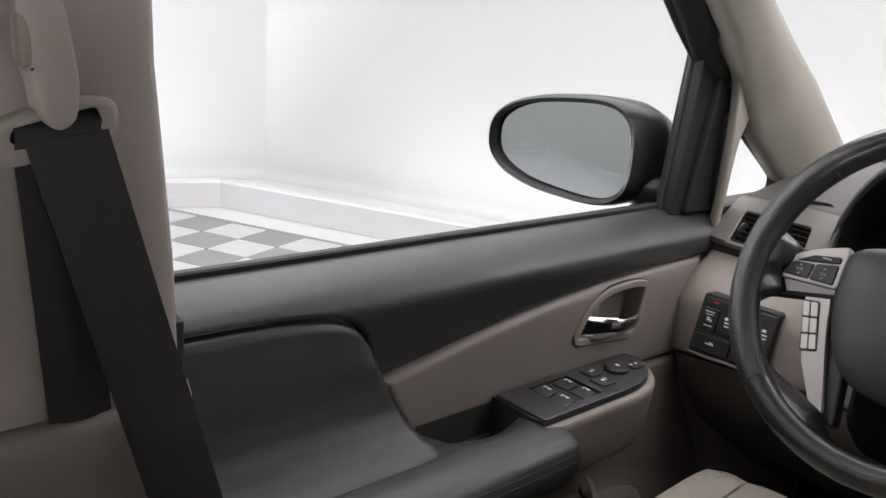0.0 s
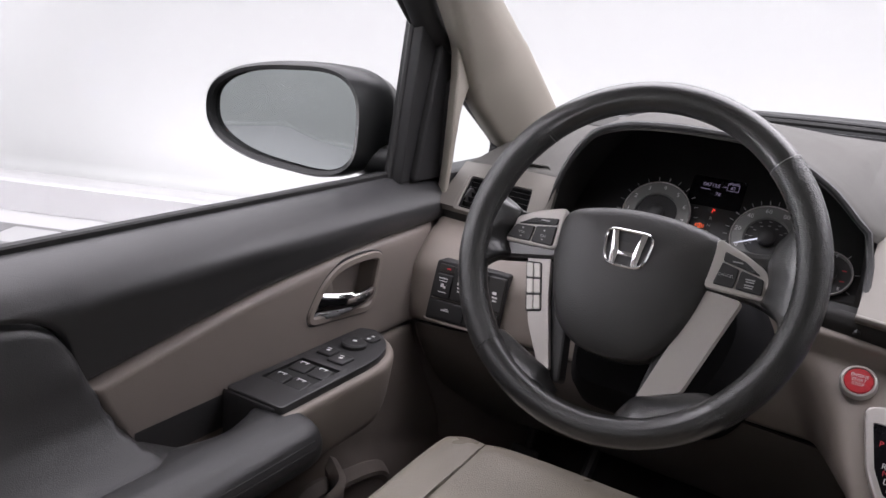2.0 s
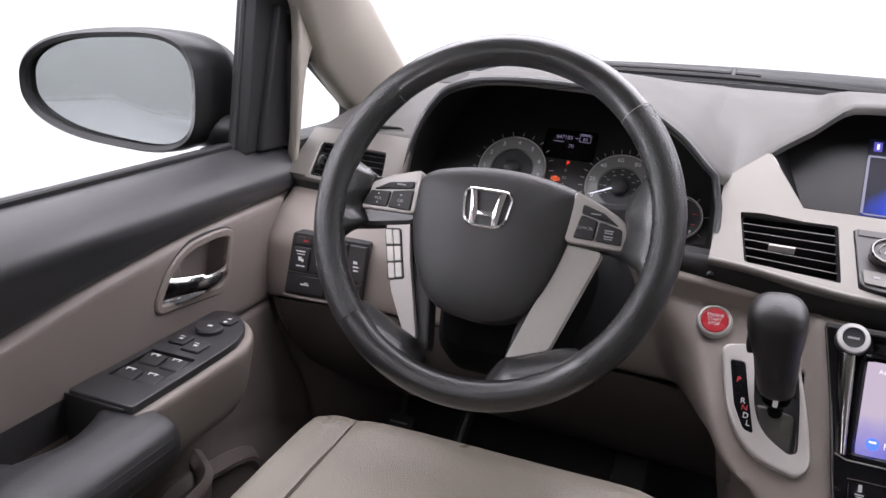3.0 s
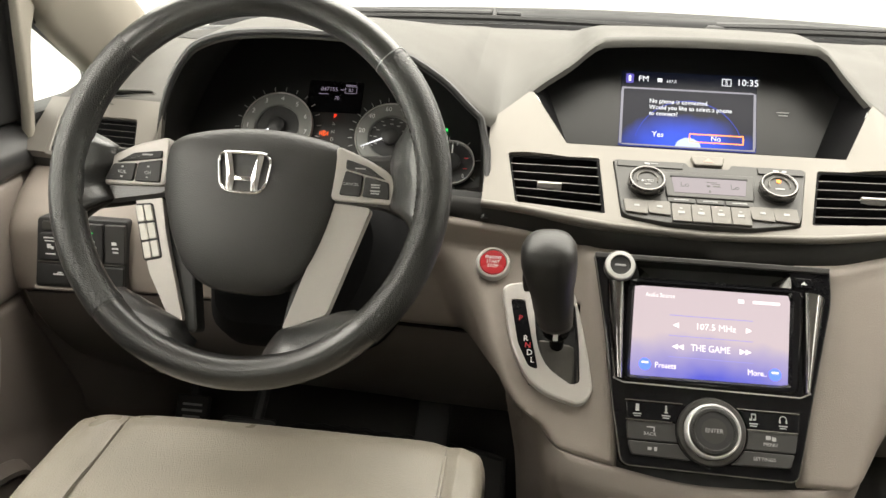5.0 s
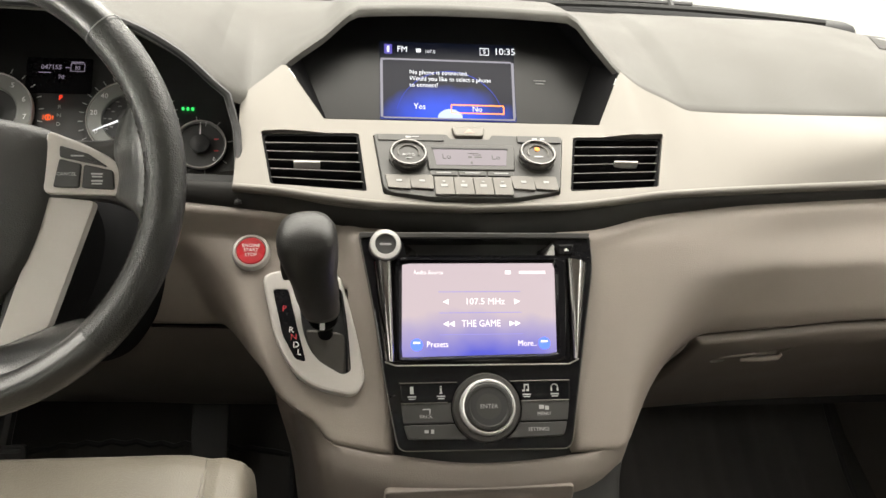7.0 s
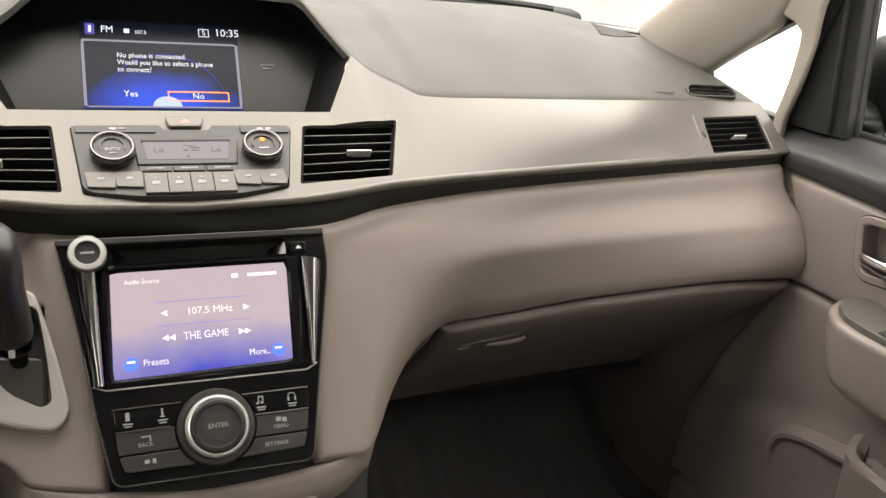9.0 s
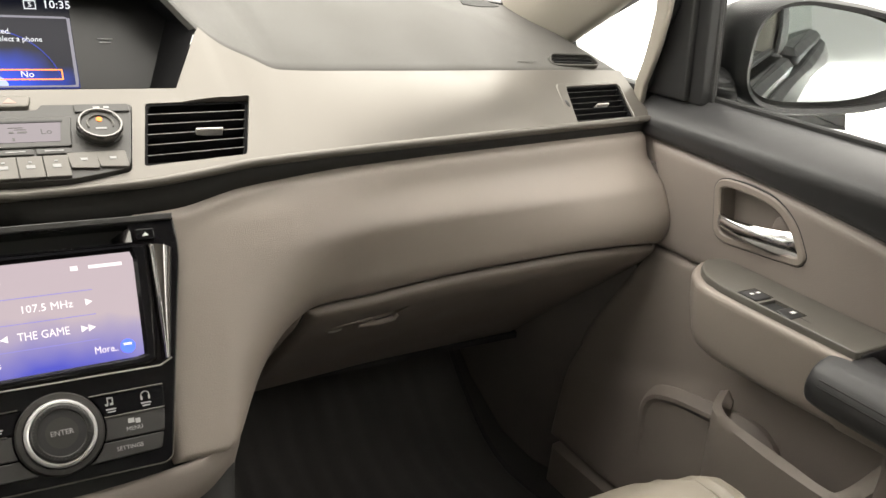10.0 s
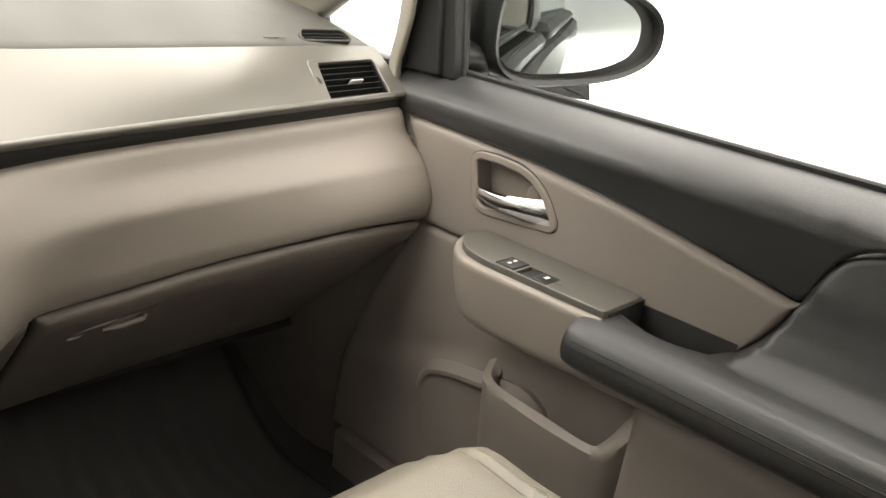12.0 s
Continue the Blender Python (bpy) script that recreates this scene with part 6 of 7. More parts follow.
rf = spoke([(0.143, -0.0165), (0.142, 0.0020), (0.134, 0.0135), (0.112, 0.0250), (0.082, 0.0365), (0.080, -0.0160)], -0.024, -0.0125, SATIN, "switch_frame", "silver switch frame", 0.007, 0.002)
for o, pa in (([(-0.1405, -0.0105), (-0.1125, -0.0105), (-0.1105, 0.0070), (-0.1330, 0.0052)], lf), ([(-0.1105, -0.0105), (-0.0855, -0.0105), (-0.0855, 0.0115), (-0.1085, 0.0075)], lf), ([(-0.1300, 0.0068), (-0.0860, 0.0132), (-0.0860, 0.0205), (-0.1140, 0.0165)], lf), ([(0.0885, -0.0105), (0.1085, -0.0110), (0.1100, 0.0085), (0.0930, 0.0125)], rf), ([(0.1105, -0.0110), (0.1360, -0.0122), (0.1345, 0.0035), (0.1120, 0.0082)], rf), ([(0.0930, 0.0140), (0.1310, 0.0062), (0.1150, 0.0170), (0.0930, 0.0235)], rf)):
    part("switch", plate(rounded(o, 0.002, 3), -0.0135, -0.0100, WH, 0.0009), DARK, pa)
S2 = at(WH, 0, 0, -0.0099)
text("VOL", 0.0046, at(S2, -0.1235, -0.0025), ICON, lf)
text("CH", 0.0046, at(S2, -0.098, -0.0020), ICON, lf)
text("CANCEL", 0.0040, at(S2, 0.0990, 0.0000), ICON, rf)
bars([(-0.1235, 0.0025, 0.002, 0.0015), (-0.1235, -0.0070, 0.002, 0.0015), (-0.098, 0.0040, 0.002, 0.0015), (-0.098, -0.0065, 0.002, 0.001), (-0.100, 0.0155, 0.010, 0.0014)], S2, ICON, lf)
bars([(0.1225, 0.0005, 0.009, 0.0014), (0.1225, -0.0018, 0.008, 0.0012), (0.1225, -0.0052, 0.009, 0.0014), (0.1225, -0.0075, 0.008, 0.0012), (0.107, 0.0150, 0.010, 0.0012)], S2, ICON, rf)
# lower spokes: silver faces over dark cores
spoke([(-0.100, -0.020), (-0.060, -0.020), (-0.038, -0.152), (-0.062, -0.146)], -0.045, -0.026, DARK, "spoke_core", "", 0.01)
spoke([(0.060, -0.020), (0.102, -0.028), (0.074, -0.136), (0.040, -0.150)], -0.045, -0.026, DARK, "spoke_core", "", 0.01)
ls = spoke([(-0.1130, -0.0210), (-0.0870, -0.0130), (-0.0760, -0.0610), (-0.0510, -0.1400), (-0.0650, -0.1390), (-0.0905, -0.0950)], -0.032, -0.0185, SATIN, "spoke_face", "satin silver spoke face", 0.005, 0.0006)
spoke([(0.0820, -0.0170), (0.1190, -0.0205), (0.0850, -0.1235), (0.0440, -0.1400)], -0.032, -0.0185, SATIN, "spoke_face", "satin silver spoke face", 0.005, 0.0006)
A0, A1, B0, B1 = Vector((-0.1105, -0.0325)), Vector((-0.0940, -0.0305)), Vector((-0.0945, -0.0850)), Vector((-0.0790, -0.0805))
part("keypad", plate(rounded([A0 + Vector((-0.001, 0.001)), A1 + Vector((0.001, 0.001)), B1 + Vector((0.001, -0.001)), B0 + Vector((-0.001, -0.001))], 0.003), -0.02, -0.0178, WH, 0.0005), DARK, ls)
for j in range(3):
    for i in range(2):
        def q_at(u, v):
            return (A0.lerp(A1, u)).lerp(B0.lerp(B1, u), v)
        u0, u1, v0, v1 = i / 2 + 0.03, i / 2 + 0.47, j / 3 + 0.02, j / 3 + 0.313
        part("key", plate(rounded([q_at(u0, v0), q_at(u1, v0), q_at(u1, v1), q_at(u0, v1)], 0.0012, 3), -0.018, -0.0158, WH, 0.0006), KEYW, ls)
# leather webs where the spokes grow out of the rim
def web(angles, inner, height, sag):
    """A leather web between an arc of the rim and the inner curve over the hub's plane."""
    n = len(inner) - 1
    cx, cy = pchip([i / n for i in range(n + 1)], [p[0] for p in inner]), pchip([i / n for i in range(n + 1)], [p[1] for p in inner])
    nrm = WH.to_3x3().col[2]
    g = []
    for v in np.linspace(0, 1, 29):
        a = radians(angles[0] + (angles[1] - angles[0]) * v)
        r = R0 - 0.35 * RW
        p0, p1 = WR @ Vector((r * math.cos(a), r * math.sin(a), 0.0115)), WH @ Vector((cx(v), cy(v), height))
        g.append([tuple(p0.lerp(p1, u) - nrm * sag * math.sin(math.pi * u) * (0.6 + 0.4 * math.sin(math.pi * v))) for u in np.linspace(0, 1, 9)])
    return slab(g, 0.012, tuple(-nrm))


for angles, inner, height in (((165, 199), [(-0.148, 0.031), (-0.134, 0.021), (-0.134, 0.008), (-0.140, -0.012), (-0.132, -0.028), (-0.149, -0.038)], -0.0165), ((30, -15), [(0.150, 0.056), (0.137, 0.041), (0.134, 0.020), (0.138, 0.0), (0.136, -0.018), (0.151, -0.028)], -0.0165), ((221, 257), [(-0.114, -0.112), (-0.094, -0.121), (-0.071, -0.131), (-0.053, -0.139), (-0.047, -0.148), (-0.037, -0.157)], -0.0140), ((317, 280), [(0.112, -0.116), (0.099, -0.119), (0.086, -0.124), (0.064, -0.133), (0.045, -0.140), (0.037, -0.150), (0.032, -0.159)], -0.0140)):
    part("spoke_root", web(angles, inner, height + 0.003, -0.0045), LEATHER, wheel, sharp=70)

# column shroud, stalks
col = thing("steering_column", (-0.463, 1.0, 0.62), "black steering column shroud with two stalks", "steering column")
CM = basis((-0.463, 0.95, 0.665), 22)
part("shroud", moved(loops([[(x * k, y * k - 0.002 * h, h) for x, y in rounded([(-0.060, -0.145), (0.085, -0.145), (0.120, -0.09), (0.132, -0.02), (0.085, 0.045), (-0.078, 0.045)], 0.03, 5)] for h, k in ((-0.16, 1.1), (-0.06, 1.05), (-0.01, 0.95), (0.0, 0.85))]), CM), PIT, col, sharp=60)
for s in (-1, 1):
    P = [tuple(CM @ Vector((s * 0.06, 0.02, -0.045))), tuple(CM @ Vector((s * 0.11, 0.030, -0.055))), tuple(CM @ Vector((s * 0.155, 0.038, -0.055)))]
    st = part("stalk", tube(P, [0.008, 0.0075, 0.0095], 12), DARK, col)
    part("stalk_end", tube([P[2], tuple(Vector(P[2]) + Vector((s * 0.012, -0.001, 0.003)))], [0.011, 0.0105], 16), GREYP, st)

# ================= doors =================
DOOR_X = pchip([0.08, 0.2, 0.35, 0.44, 0.50, 0.62, 0.638, 0.655, 0.672, 0.686, 0.694, 0.700], [0.815, 0.822, 0.830, 0.835, 0.838, 0.838, 0.842, 0.851, 0.863, 0.877, 0.888, 0.900])
UP_X = pchip([0.575, 0.600, 0.625, 0.640, 0.650, 0.660, 0.672, 0.684, 0.692, 0.697, 0.700], [0.849, 0.8455, 0.8415, 0.8385, 0.837, 0.839, 0.849, 0.865, 0.879, 0.890, 0.900])
# lower edge of the black upper trim along the door
EDGE_Z = pchip([0.28, 0.384, 0.447, 0.475, 0.492, 0.503, 0.514, 0.53, 0.60, 0.662, 0.74, 0.826, 0.90, 0.97, 1.06, 1.14], [0.661, 0.659, 0.652, 0.640, 0.622, 0.596, 0.570, 0.5725, 0.585, 0.596, 0.608, 0.6175, 0.624, 0.628, 0.631, 0.633])
FRONT_Y = pchip([0.08, 0.13, 0.265, 0.40, 0.482, 0.52, 0.568, 0.60, 0.633, 0.66, 0.70], [1.18, 1.18, 1.17, 1.11, 1.073, 1.072, 1.08, 1.095, 1.118, 1.135, 1.150])


def door_grid(s, lo, hi, us, nv, ease=0.005, sink=0.007, skin=None):
    """A panel of the door between edge curves lo(u) and hi(u), each giving (y, z), its border rolled into the joint."""
    vs = [0, 0.01, 0.03, 0.06] + list(np.linspace(0.1, 0.9, nv)) + [0.94, 0.97, 0.99, 1]
    L = abs(lo(1)[0] - lo(0)[0])
    g = []
    for v in vs:
        row = []
        for u in us:
            (y0, z0), (y1, z1) = lo(u), hi(u)
            y, z = y0 + (y1 - y0) * v, z0 + (z1 - z0) * v
            hei = math.hypot(y1 - y0, z1 - z0)
            e = min(u * L, (1 - u) * L, v * hei, (1 - v) * hei)
            row.append((s * ((skin or DOOR_X)(z) + sink * (1 - step(0, ease, e))), y, z))
        g.append(row)
    return g


def us_of(n):
    return [0, 0.004, 0.01, 0.02] + list(np.linspace(0.035, 0.965, n)) + [0.98, 0.99, 0.996, 1]


def door(s):
    side = "driver" if s < 0 else "passenger"
    d = thing("door", (s * 0.88, 0.7, 0.1), "closed front door with black and taupe trim and armrest" if s > 0 else "closed driver's door with black and taupe trim and window switches", "door", "front doors")
    back = (s, 0, 0)

    def P(x, y, z):
        return (s * x, y, z)
    # upper black vinyl
    up = slab(door_grid(s, lambda u: (1.148 - 0.868 * u, EDGE_Z(1.148 - 0.868 * u) + 0.0015), lambda u: (1.158 - 0.878 * u, 0.700), us_of(90), 22, sink=0.0025, skin=UP_X), 0.008, back)
    part("upper_trim", up, BLACK, d, "black vinyl upper trim", sharp=70)
    # middle panel with the handle's opening
    HO = [(-0.969, 0.604), (-0.960, 0.608), (-0.932, 0.610), (-0.884, 0.607), (-0.852, 0.589), (-0.828, 0.553), (-0.946, 0.542), (-0.957, 0.548)]
    HO = [(-y, z) for y, z in HO]
    HM = Matrix(((0, 0, -s, s * 0.838), (1, 0, 0, 0), (0, 1, 0, 0), (0, 0, 0, 1)))
    ho = rounded(HO, [0.008, 0.008, 0.02, 0.03, 0.03, 0.008, 0.01, 0.008], 4)

    def mid_lo(u):
        y = 1.072 - 0.535 * u
        return (y, 0.484)

    def mid_hi(u):
        y = 1.118 - 0.608 * u
        return (y, EDGE_Z(y) - 0.0015)

    def mid_point(u, v):
        (y0, z0), (y1, z1) = mid_lo(u), mid_hi(u)
        z = z0 + (z1 - z0) * v
        y = y0 + (y1 - y0) * v
        if u < 0.3:
            y = y + (FRONT_Y(z) - (1.072 + 0.046 * v)) * (1 - u / 0.3)
        if u > 0.8:
            rear = pchip([0.48, 0.50, 0.524, 0.56, 0.585, 0.6], [0.568, 0.555, 0.538, 0.518, 0.505, 0.498])(z)
            y = y + (rear - (0.537 - 0.027 * v)) * ((u - 0.8) / 0.2)
        return y, z
    g = []
    for v in [0, 0.01, 0.025, 0.05] + list(np.linspace(0.1, 0.9, 16)) + [0.95, 0.975, 0.99, 1]:
        row = []
        for u in us_of(60):
            y, z = mid_point(u, v)
            e = min(u * 0.55, (1 - u) * 0.55, v * 0.13, (1 - v) * 0.13)
            row.append((s * (0.8375 + 0.007 * (1 - step(0, 0.005, e)) + 0.004 * step(0.60, 0.64, z)), y, z))
        g.append(row)
    mid = part("middle_panel", cut(slab(g, 0.012, back), [plate(ho, -0.05, 0.05, HM, 0)]), DOORT, d, "taupe middle panel", sharp=60)
    h = part("handle_bezel", ring(offset(ho, -0.0095), offset(ho, 0.0015), -0.004, 0.0035, HM, 0.002), TAUPE, d, "taupe handle bezel")
    part("bezel_gap", ring(offset(ho, -0.0110), offset(ho, -0.0093), -0.004, 0.0006, HM, 0.0002), DARK, h)
    part("handle_cup", plate(offset(ho, -0.002), -0.034, -0.028, HM, 0), TAUPE_LOW, h)
    part("cup_wall", ring(offset(ho, -0.002), offset(ho, 0.001), -0.030, 0.002, HM, 0.0005), TAUPE_LOW, h)
    L = []
    for i in range(13):
        t = i / 12
        y = 0.957 - 0.123 * t
        zt = 0.5705 + 0.004 * t + 0.010 * t * t
        w = 0.0085 + 0.0125 * t ** 1.6
        x = 0.834 - 0.012 * math.sin(math.pi * min(1, t * 1.1)) + 0.006 * t
        sec = [(0.012, 0.3), (0.002, 1.0), (-0.003, 0.6), (-0.004, -0.2), (-0.001, -0.9), (0.010, -1.0)]
        L.append([P(x + a, y + b * 0.0, zt - w + b * w) for a, b in sec])
    part("handle_lever", loops(L), CHROME, h, "chrome release lever", sharp=80)
    part("lock_button", moved(dome(rounded([(0.860, 0.572), (0.888, 0.570), (0.885, 0.588), (0.870, 0.595)], 0.004), -0.028, -0.014, -0.009, HM), Matrix.Identity(4)), TAUPE_LOW, h)
    part("lock_marker", plate(rect(0.853, 0.573, 0.861, 0.590, 0.002), -0.027, -0.012, HM, 0.001), REDCHIP, h, "small red lock marker")
    # lower panel
    def low_lo(u):
        return (1.18 - 0.90 * u, 0.09)

    def low_hi(u):
        y = 1.073 - 0.793 * u
        return (y, 0.482)
    g = []
    for v in [0, 0.01, 0.03] + list(np.linspace(0.06, 0.94, 26)) + [0.97, 0.99, 1]:
        row = []
        for u in us_of(60):
            (y0, z0), (y1, z1) = low_lo(u), low_hi(u)
            z = z0 + (z1 - z0) * v
            y = y0 + (y1 - y0) * v
            if u < 0.3:
                y += (FRONT_Y(z) - (1.18 - 0.107 * v)) * (1 - u / 0.3)
            sl = 0.347 - (y - 0.883) * 0.285
            groove = 0.004 * math.exp(-((z - sl) / 0.003) ** 2) * step(0.84, 0.90, y)
            flare = -0.012 * step(sl, sl - 0.05, z) * step(0.80, 0.95, y)
            e = min(u * 0.8, v * 0.39, (1 - v) * 0.39)
            swell = -0.060 * step(0.446, 0.402, z) * step(0.665, 0.620, y)
            row.append((s * (DOOR_X(z) + 0.007 * (1 - step(0, 0.005, e)) + groove + flare + swell), y, z))
        g.append(row)
    part("lower_panel", slab(g, 0.008, back), TAUPE_LOW, d, "taupe lower panel", sharp=60)
    # speaker pod in the lower front corner
    SM = Matrix(((0, 0, -s, s * 0.812), (1, 0, 0, 0), (0, 1, 0, 0), (0, 0, 0, 1)))
    so = rounded([(0.79, 0.095), (0.958, 0.095), (0.985, 0.262), (0.94, 0.279), (0.79, 0.303)], [0.03, 0.05, 0.035, 0.05, 0.05], 6)
    sp_ = part("speaker_surround", ring(offset(so, -0.030), so, -0.022, 0.004, SM, 0.012), TAUPE_LOW, d)
    part("speaker_grille", plate(so, -0.022, -0.010, SM, 0.001), TAUPE_LOW, sp_, "taupe speaker grille")
    # map pocket
    plan = [(0.834, 0.888), (0.805, 0.876), (0.785, 0.850), (0.774, 0.80), (0.768, 0.74), (0.767, 0.69), (0.773, 0.655), (0.792, 0.632), (0.834, 0.618)]
    cx = pchip(list(np.linspace(0, 1, 9)), [p[0] for p in plan])
    cy = pchip(list(np.linspace(0, 1, 9)), [p[1] for p in plan])
    rows_o, n = [], 40
    for z, k, tk in ((0.10, 0.035, 0), (0.20, 0.02, 0), (0.32, 0.003, 0), (0.0, 0.0, 1), (0.0, 0.0, 2), (0.0, 0.0, 3), (0.20, 0.03, 4), (0.10, 0.04, 4)):
        row = []
        for i in range(n + 1):
            t = i / n
            x, y = cx(t), cy(t)
            rim = 0.330 + 0.062 * step(0.70, 1.0, t) + 0.012 * step(0.13, 0, t)
            inn = Vector((0.83, 0.75)) - Vector((x, y))
            inn = inn.normalized()
            if tk == 0:
                q = (x + k * 0.6, y, z if z < 0.3 else rim - 0.014)
            elif tk == 1:
                q = (x, y, rim - 0.004)
            elif tk == 2:
                q = (x + inn.x * 0.012, y + inn.y * 0.012, rim + 0.003)
            elif tk == 3:
                q = (x + inn.x * 0.024, y + inn.y * 0.024, rim - 0.006)
            else:
                q = (x + inn.x * 0.025 + k * 0.1, y + inn.y * 0.025, z)
            row.append(P(min(q[0], 0.836), q[1], q[2]))
        rows_o.append(row)
    part("map_pocket", sheet(rows_o), TAUPE, d, "taupe moulded map pocket", sharp=60)
    part("pocket_floor", box(min(s * 0.785, s * 0.836), 0.63, 0.10, max(s * 0.785, s * 0.836), 0.875, 0.12, 0.004), DARK, d)

    # armrest body
    nose = 0.008 if s > 0 else -0.002
    arm_in = pchip([0.26, 0.60, 0.80, 0.86, 0.89, 0.915, 0.935, 0.947], [0.745, 0.742, 0.742 - 0.3 * nose, 0.743 - 0.6 * nose, 0.749 - nose, 0.762 - nose, 0.782 - nose, 0.806 - nose])
    arm_lo = pchip([0.26, 0.50, 0.61, 0.84, 0.887, 0.912, 0.947], [0.438, 0.428, 0.421, 0.416 - 0.4 * nose, 0.425 - 0.8 * nose, 0.452 - nose, 0.482 - nose])
    L = []
    for y in list(np.linspace(0.28, 0.67, 16)) + [0.6825, 0.6835] + list(np.linspace(0.70, 0.84, 8)) + list(np.linspace(0.85, 0.945, 16)) + [0.9475]:
        xi, zl = arm_in(y), arm_lo(y)
        top = 0.5065 if y > 0.683 else 0.449
        o = rounded([(0.845, zl - 0.006), (0.845, top), (xi, top), (xi + 0.010, zl)], [0.001, 0.001, 0.012, 0.022], 5)
        L.append([P(x, y, z) for x, z in o])
    part("armrest", loops(L), TAUPE, d, "taupe armrest", sharp=60)
    # switch plate
    yr = 0.682
    so = [(0.835, yr), (0.835, 0.932)] + [(min(arm_in(y) + 0.010, 0.834), y - 0.006) for y in (0.945, 0.935, 0.92, 0.90, 0.87, 0.84, 0.76)] + [(0.752, yr)]
    TM = Matrix(((s, 0, 0, 0), (0, 1, 0, 0), (0, 0, 1, 0.5105), (0, 0, 0, 1)))
    sp_o = rounded(so, 0.006, 3)
    wells = []
    if s < 0:
        wells = [(0.765, 0.728, 0.824, 0.800)]
    else:
        wells = [(0.752, 0.766, 0.783, 0.812), (0.753, 0.816, 0.787, 0.846)]
    swp = part("switch_plate", cut(plate(sp_o, -0.006, 0.0045, TM, 0.002), [plate(rect(a, b, c, e, 0.002), 0.0, 0.03, TM, 0) for a, b, c, e in wells]), BLACK if s < 0 else PLATE, d, "black switch plate" if s < 0 else "dark taupe switch plate")
    for a, b, c, e in wells:
        part("switch_well", plate(rect(a - 0.001, b - 0.001, c + 0.001, e + 0.001), -0.001, 0.0006, TM, 0), VOID, swp)

    def key(x0, y0, x1, y1, h=0.008, tilt=0.0, m=DARK):
        k = part("window_switch", moved(plate(rect(x0 - (x0 + x1) / 2, y0 - (y0 + y1) / 2, x1 - (x0 + x1) / 2, y1 - (y0 + y1) / 2, 0.003), -0.006, h, Matrix.Identity(4), 0.002), TM @ Matrix.Translation(((x0 + x1) / 2, (y0 + y1) / 2, 0.0)) @ Matrix.Rotation(radians(tilt), 4, "X")), m, swp)
        return k
    if s < 0:
        for x0, x1 in ((0.767, 0.793), (0.796, 0.822)):
            for y0, y1 in ((0.731, 0.752), (0.770, 0.792)):
                k = key(x0, y0, x1, y1, 0.004, 8)
                bars([((x0 + x1) / 2, y1 - 0.004, 0.012, 0.0018), ((x0 + x1) / 2 - 0.004, y1 - 0.0065, 0.0015, 0.004), ((x0 + x1) / 2 + 0.004, y1 - 0.0065, 0.0015, 0.004)], at(TM, 0, 0, 0.0062), WHITE, k)
        for x0, y0, x1, y1 in ((0.772, 0.812, 0.797, 0.838), (0.800, 0.822, 0.822, 0.846)):
            k = key(x0, y0, x1, y1, 0.0075)
            bars([((x0 + x1) / 2, (y0 + y1) / 2, 0.005, 0.004), ((x0 + x1) / 2 + 0.002, (y0 + y1) / 2 + 0.006, 0.006, 0.0015)], at(TM, 0, 0, 0.0077), WHITE, k)
        mk = part("mirror_knob", lathe([(0.0165, 0.003), (0.0165, 0.009), (0.0145, 0.011), (0.0005, 0.011)], at(TM, 0.800, 0.872), 32), DARK, swp)
        bars([(0.800, 0.874, 0.006, 0.004)], at(TM, 0, 0, 0.0112), WHITE, mk)
        fk = part("mirror_switch", plate(rect(0.786, 0.894, 0.806, 0.916, 0.006), 0.003, 0.0075, TM, 0.001), DARK, swp)
        bars([(0.796, 0.899, 0.004, 0.004), (0.796, 0.909, 0.004, 0.003)], at(TM, 0, 0, 0.0077), WHITE, fk)
    else:
        k = key(0.754, 0.769, 0.781, 0.790, 0.005, 8)
        bars([(0.768, 0.776, 0.008, 0.005)], at(TM, 0, 0, 0.0066), WHITE, k)
        k = key(0.755, 0.818, 0.785, 0.844, 0.0055)
        bars([(0.766, 0.833, 0.006, 0.004), (0.777, 0.833, 0.006, 0.004)], at(TM, 0, 0, 0.0057), WHITE, k)
        bars([(0.768, 0.758, 0.0012, 0.012)], at(TM, 0, 0, 0.0046), DARK, swp)
    # pull cup behind the switch plate
    part("pull_cup", box(min(s * 0.775, s * 0.838), 0.555, 0.44, max(s * 0.775, s * 0.838), 0.684, 0.4455, 0.002), VOID, d)
    part("cup_end", box(min(s * 0.762, s * 0.838), 0.6805, 0.444, max(s * 0.762, s * 0.838), 0.6828, 0.511, 0.0008), BLACK, d)
    cupg = []
    for z in (0.446, 0.47, 0.505):
        cupg.append([P(x, y, z) for x, y in ((0.8365, 0.684), (0.8365, 0.62), (0.8365, 0.560))])
    part("cup_side", sheet(cupg), BLACK, d)
    # leather pad that sweeps up into the rear insert
    ins = pchip([0.28, 0.384, 0.447, 0.475, 0.492, 0.506, 0.512, 0.525, 0.545, 0.562, 0.568], [0.6595, 0.6575, 0.6505, 0.6385, 0.6195, 0.591, 0.574, 0.545, 0.516, 0.499, 0.496])
    def even(pts, n):
        p = np.array(pts)
        sl = np.r_[0, np.cumsum(np.linalg.norm(np.diff(p, axis=0), axis=1))]
        u = np.linspace(0, sl[-1], n)
        return list(zip(np.interp(u, sl, p[:, 0]), np.interp(u, sl, p[:, 1])))
    rows = []
    for y in list(np.linspace(0.28, 0.44, 10)) + list(np.linspace(0.45, 0.569, 25)):
        zt = ins(y)
        pts = [(0.850, zt + 0.001), (0.838, zt - 0.004)]
        for zz, xx in ((0.60, 0.828), (0.57, 0.824), (0.545, 0.817), (0.525, 0.803), (0.513, 0.785)):
            if zz < zt - 0.008:
                pts.append((xx, zz))
        k = step(0.525, 0.569, y)
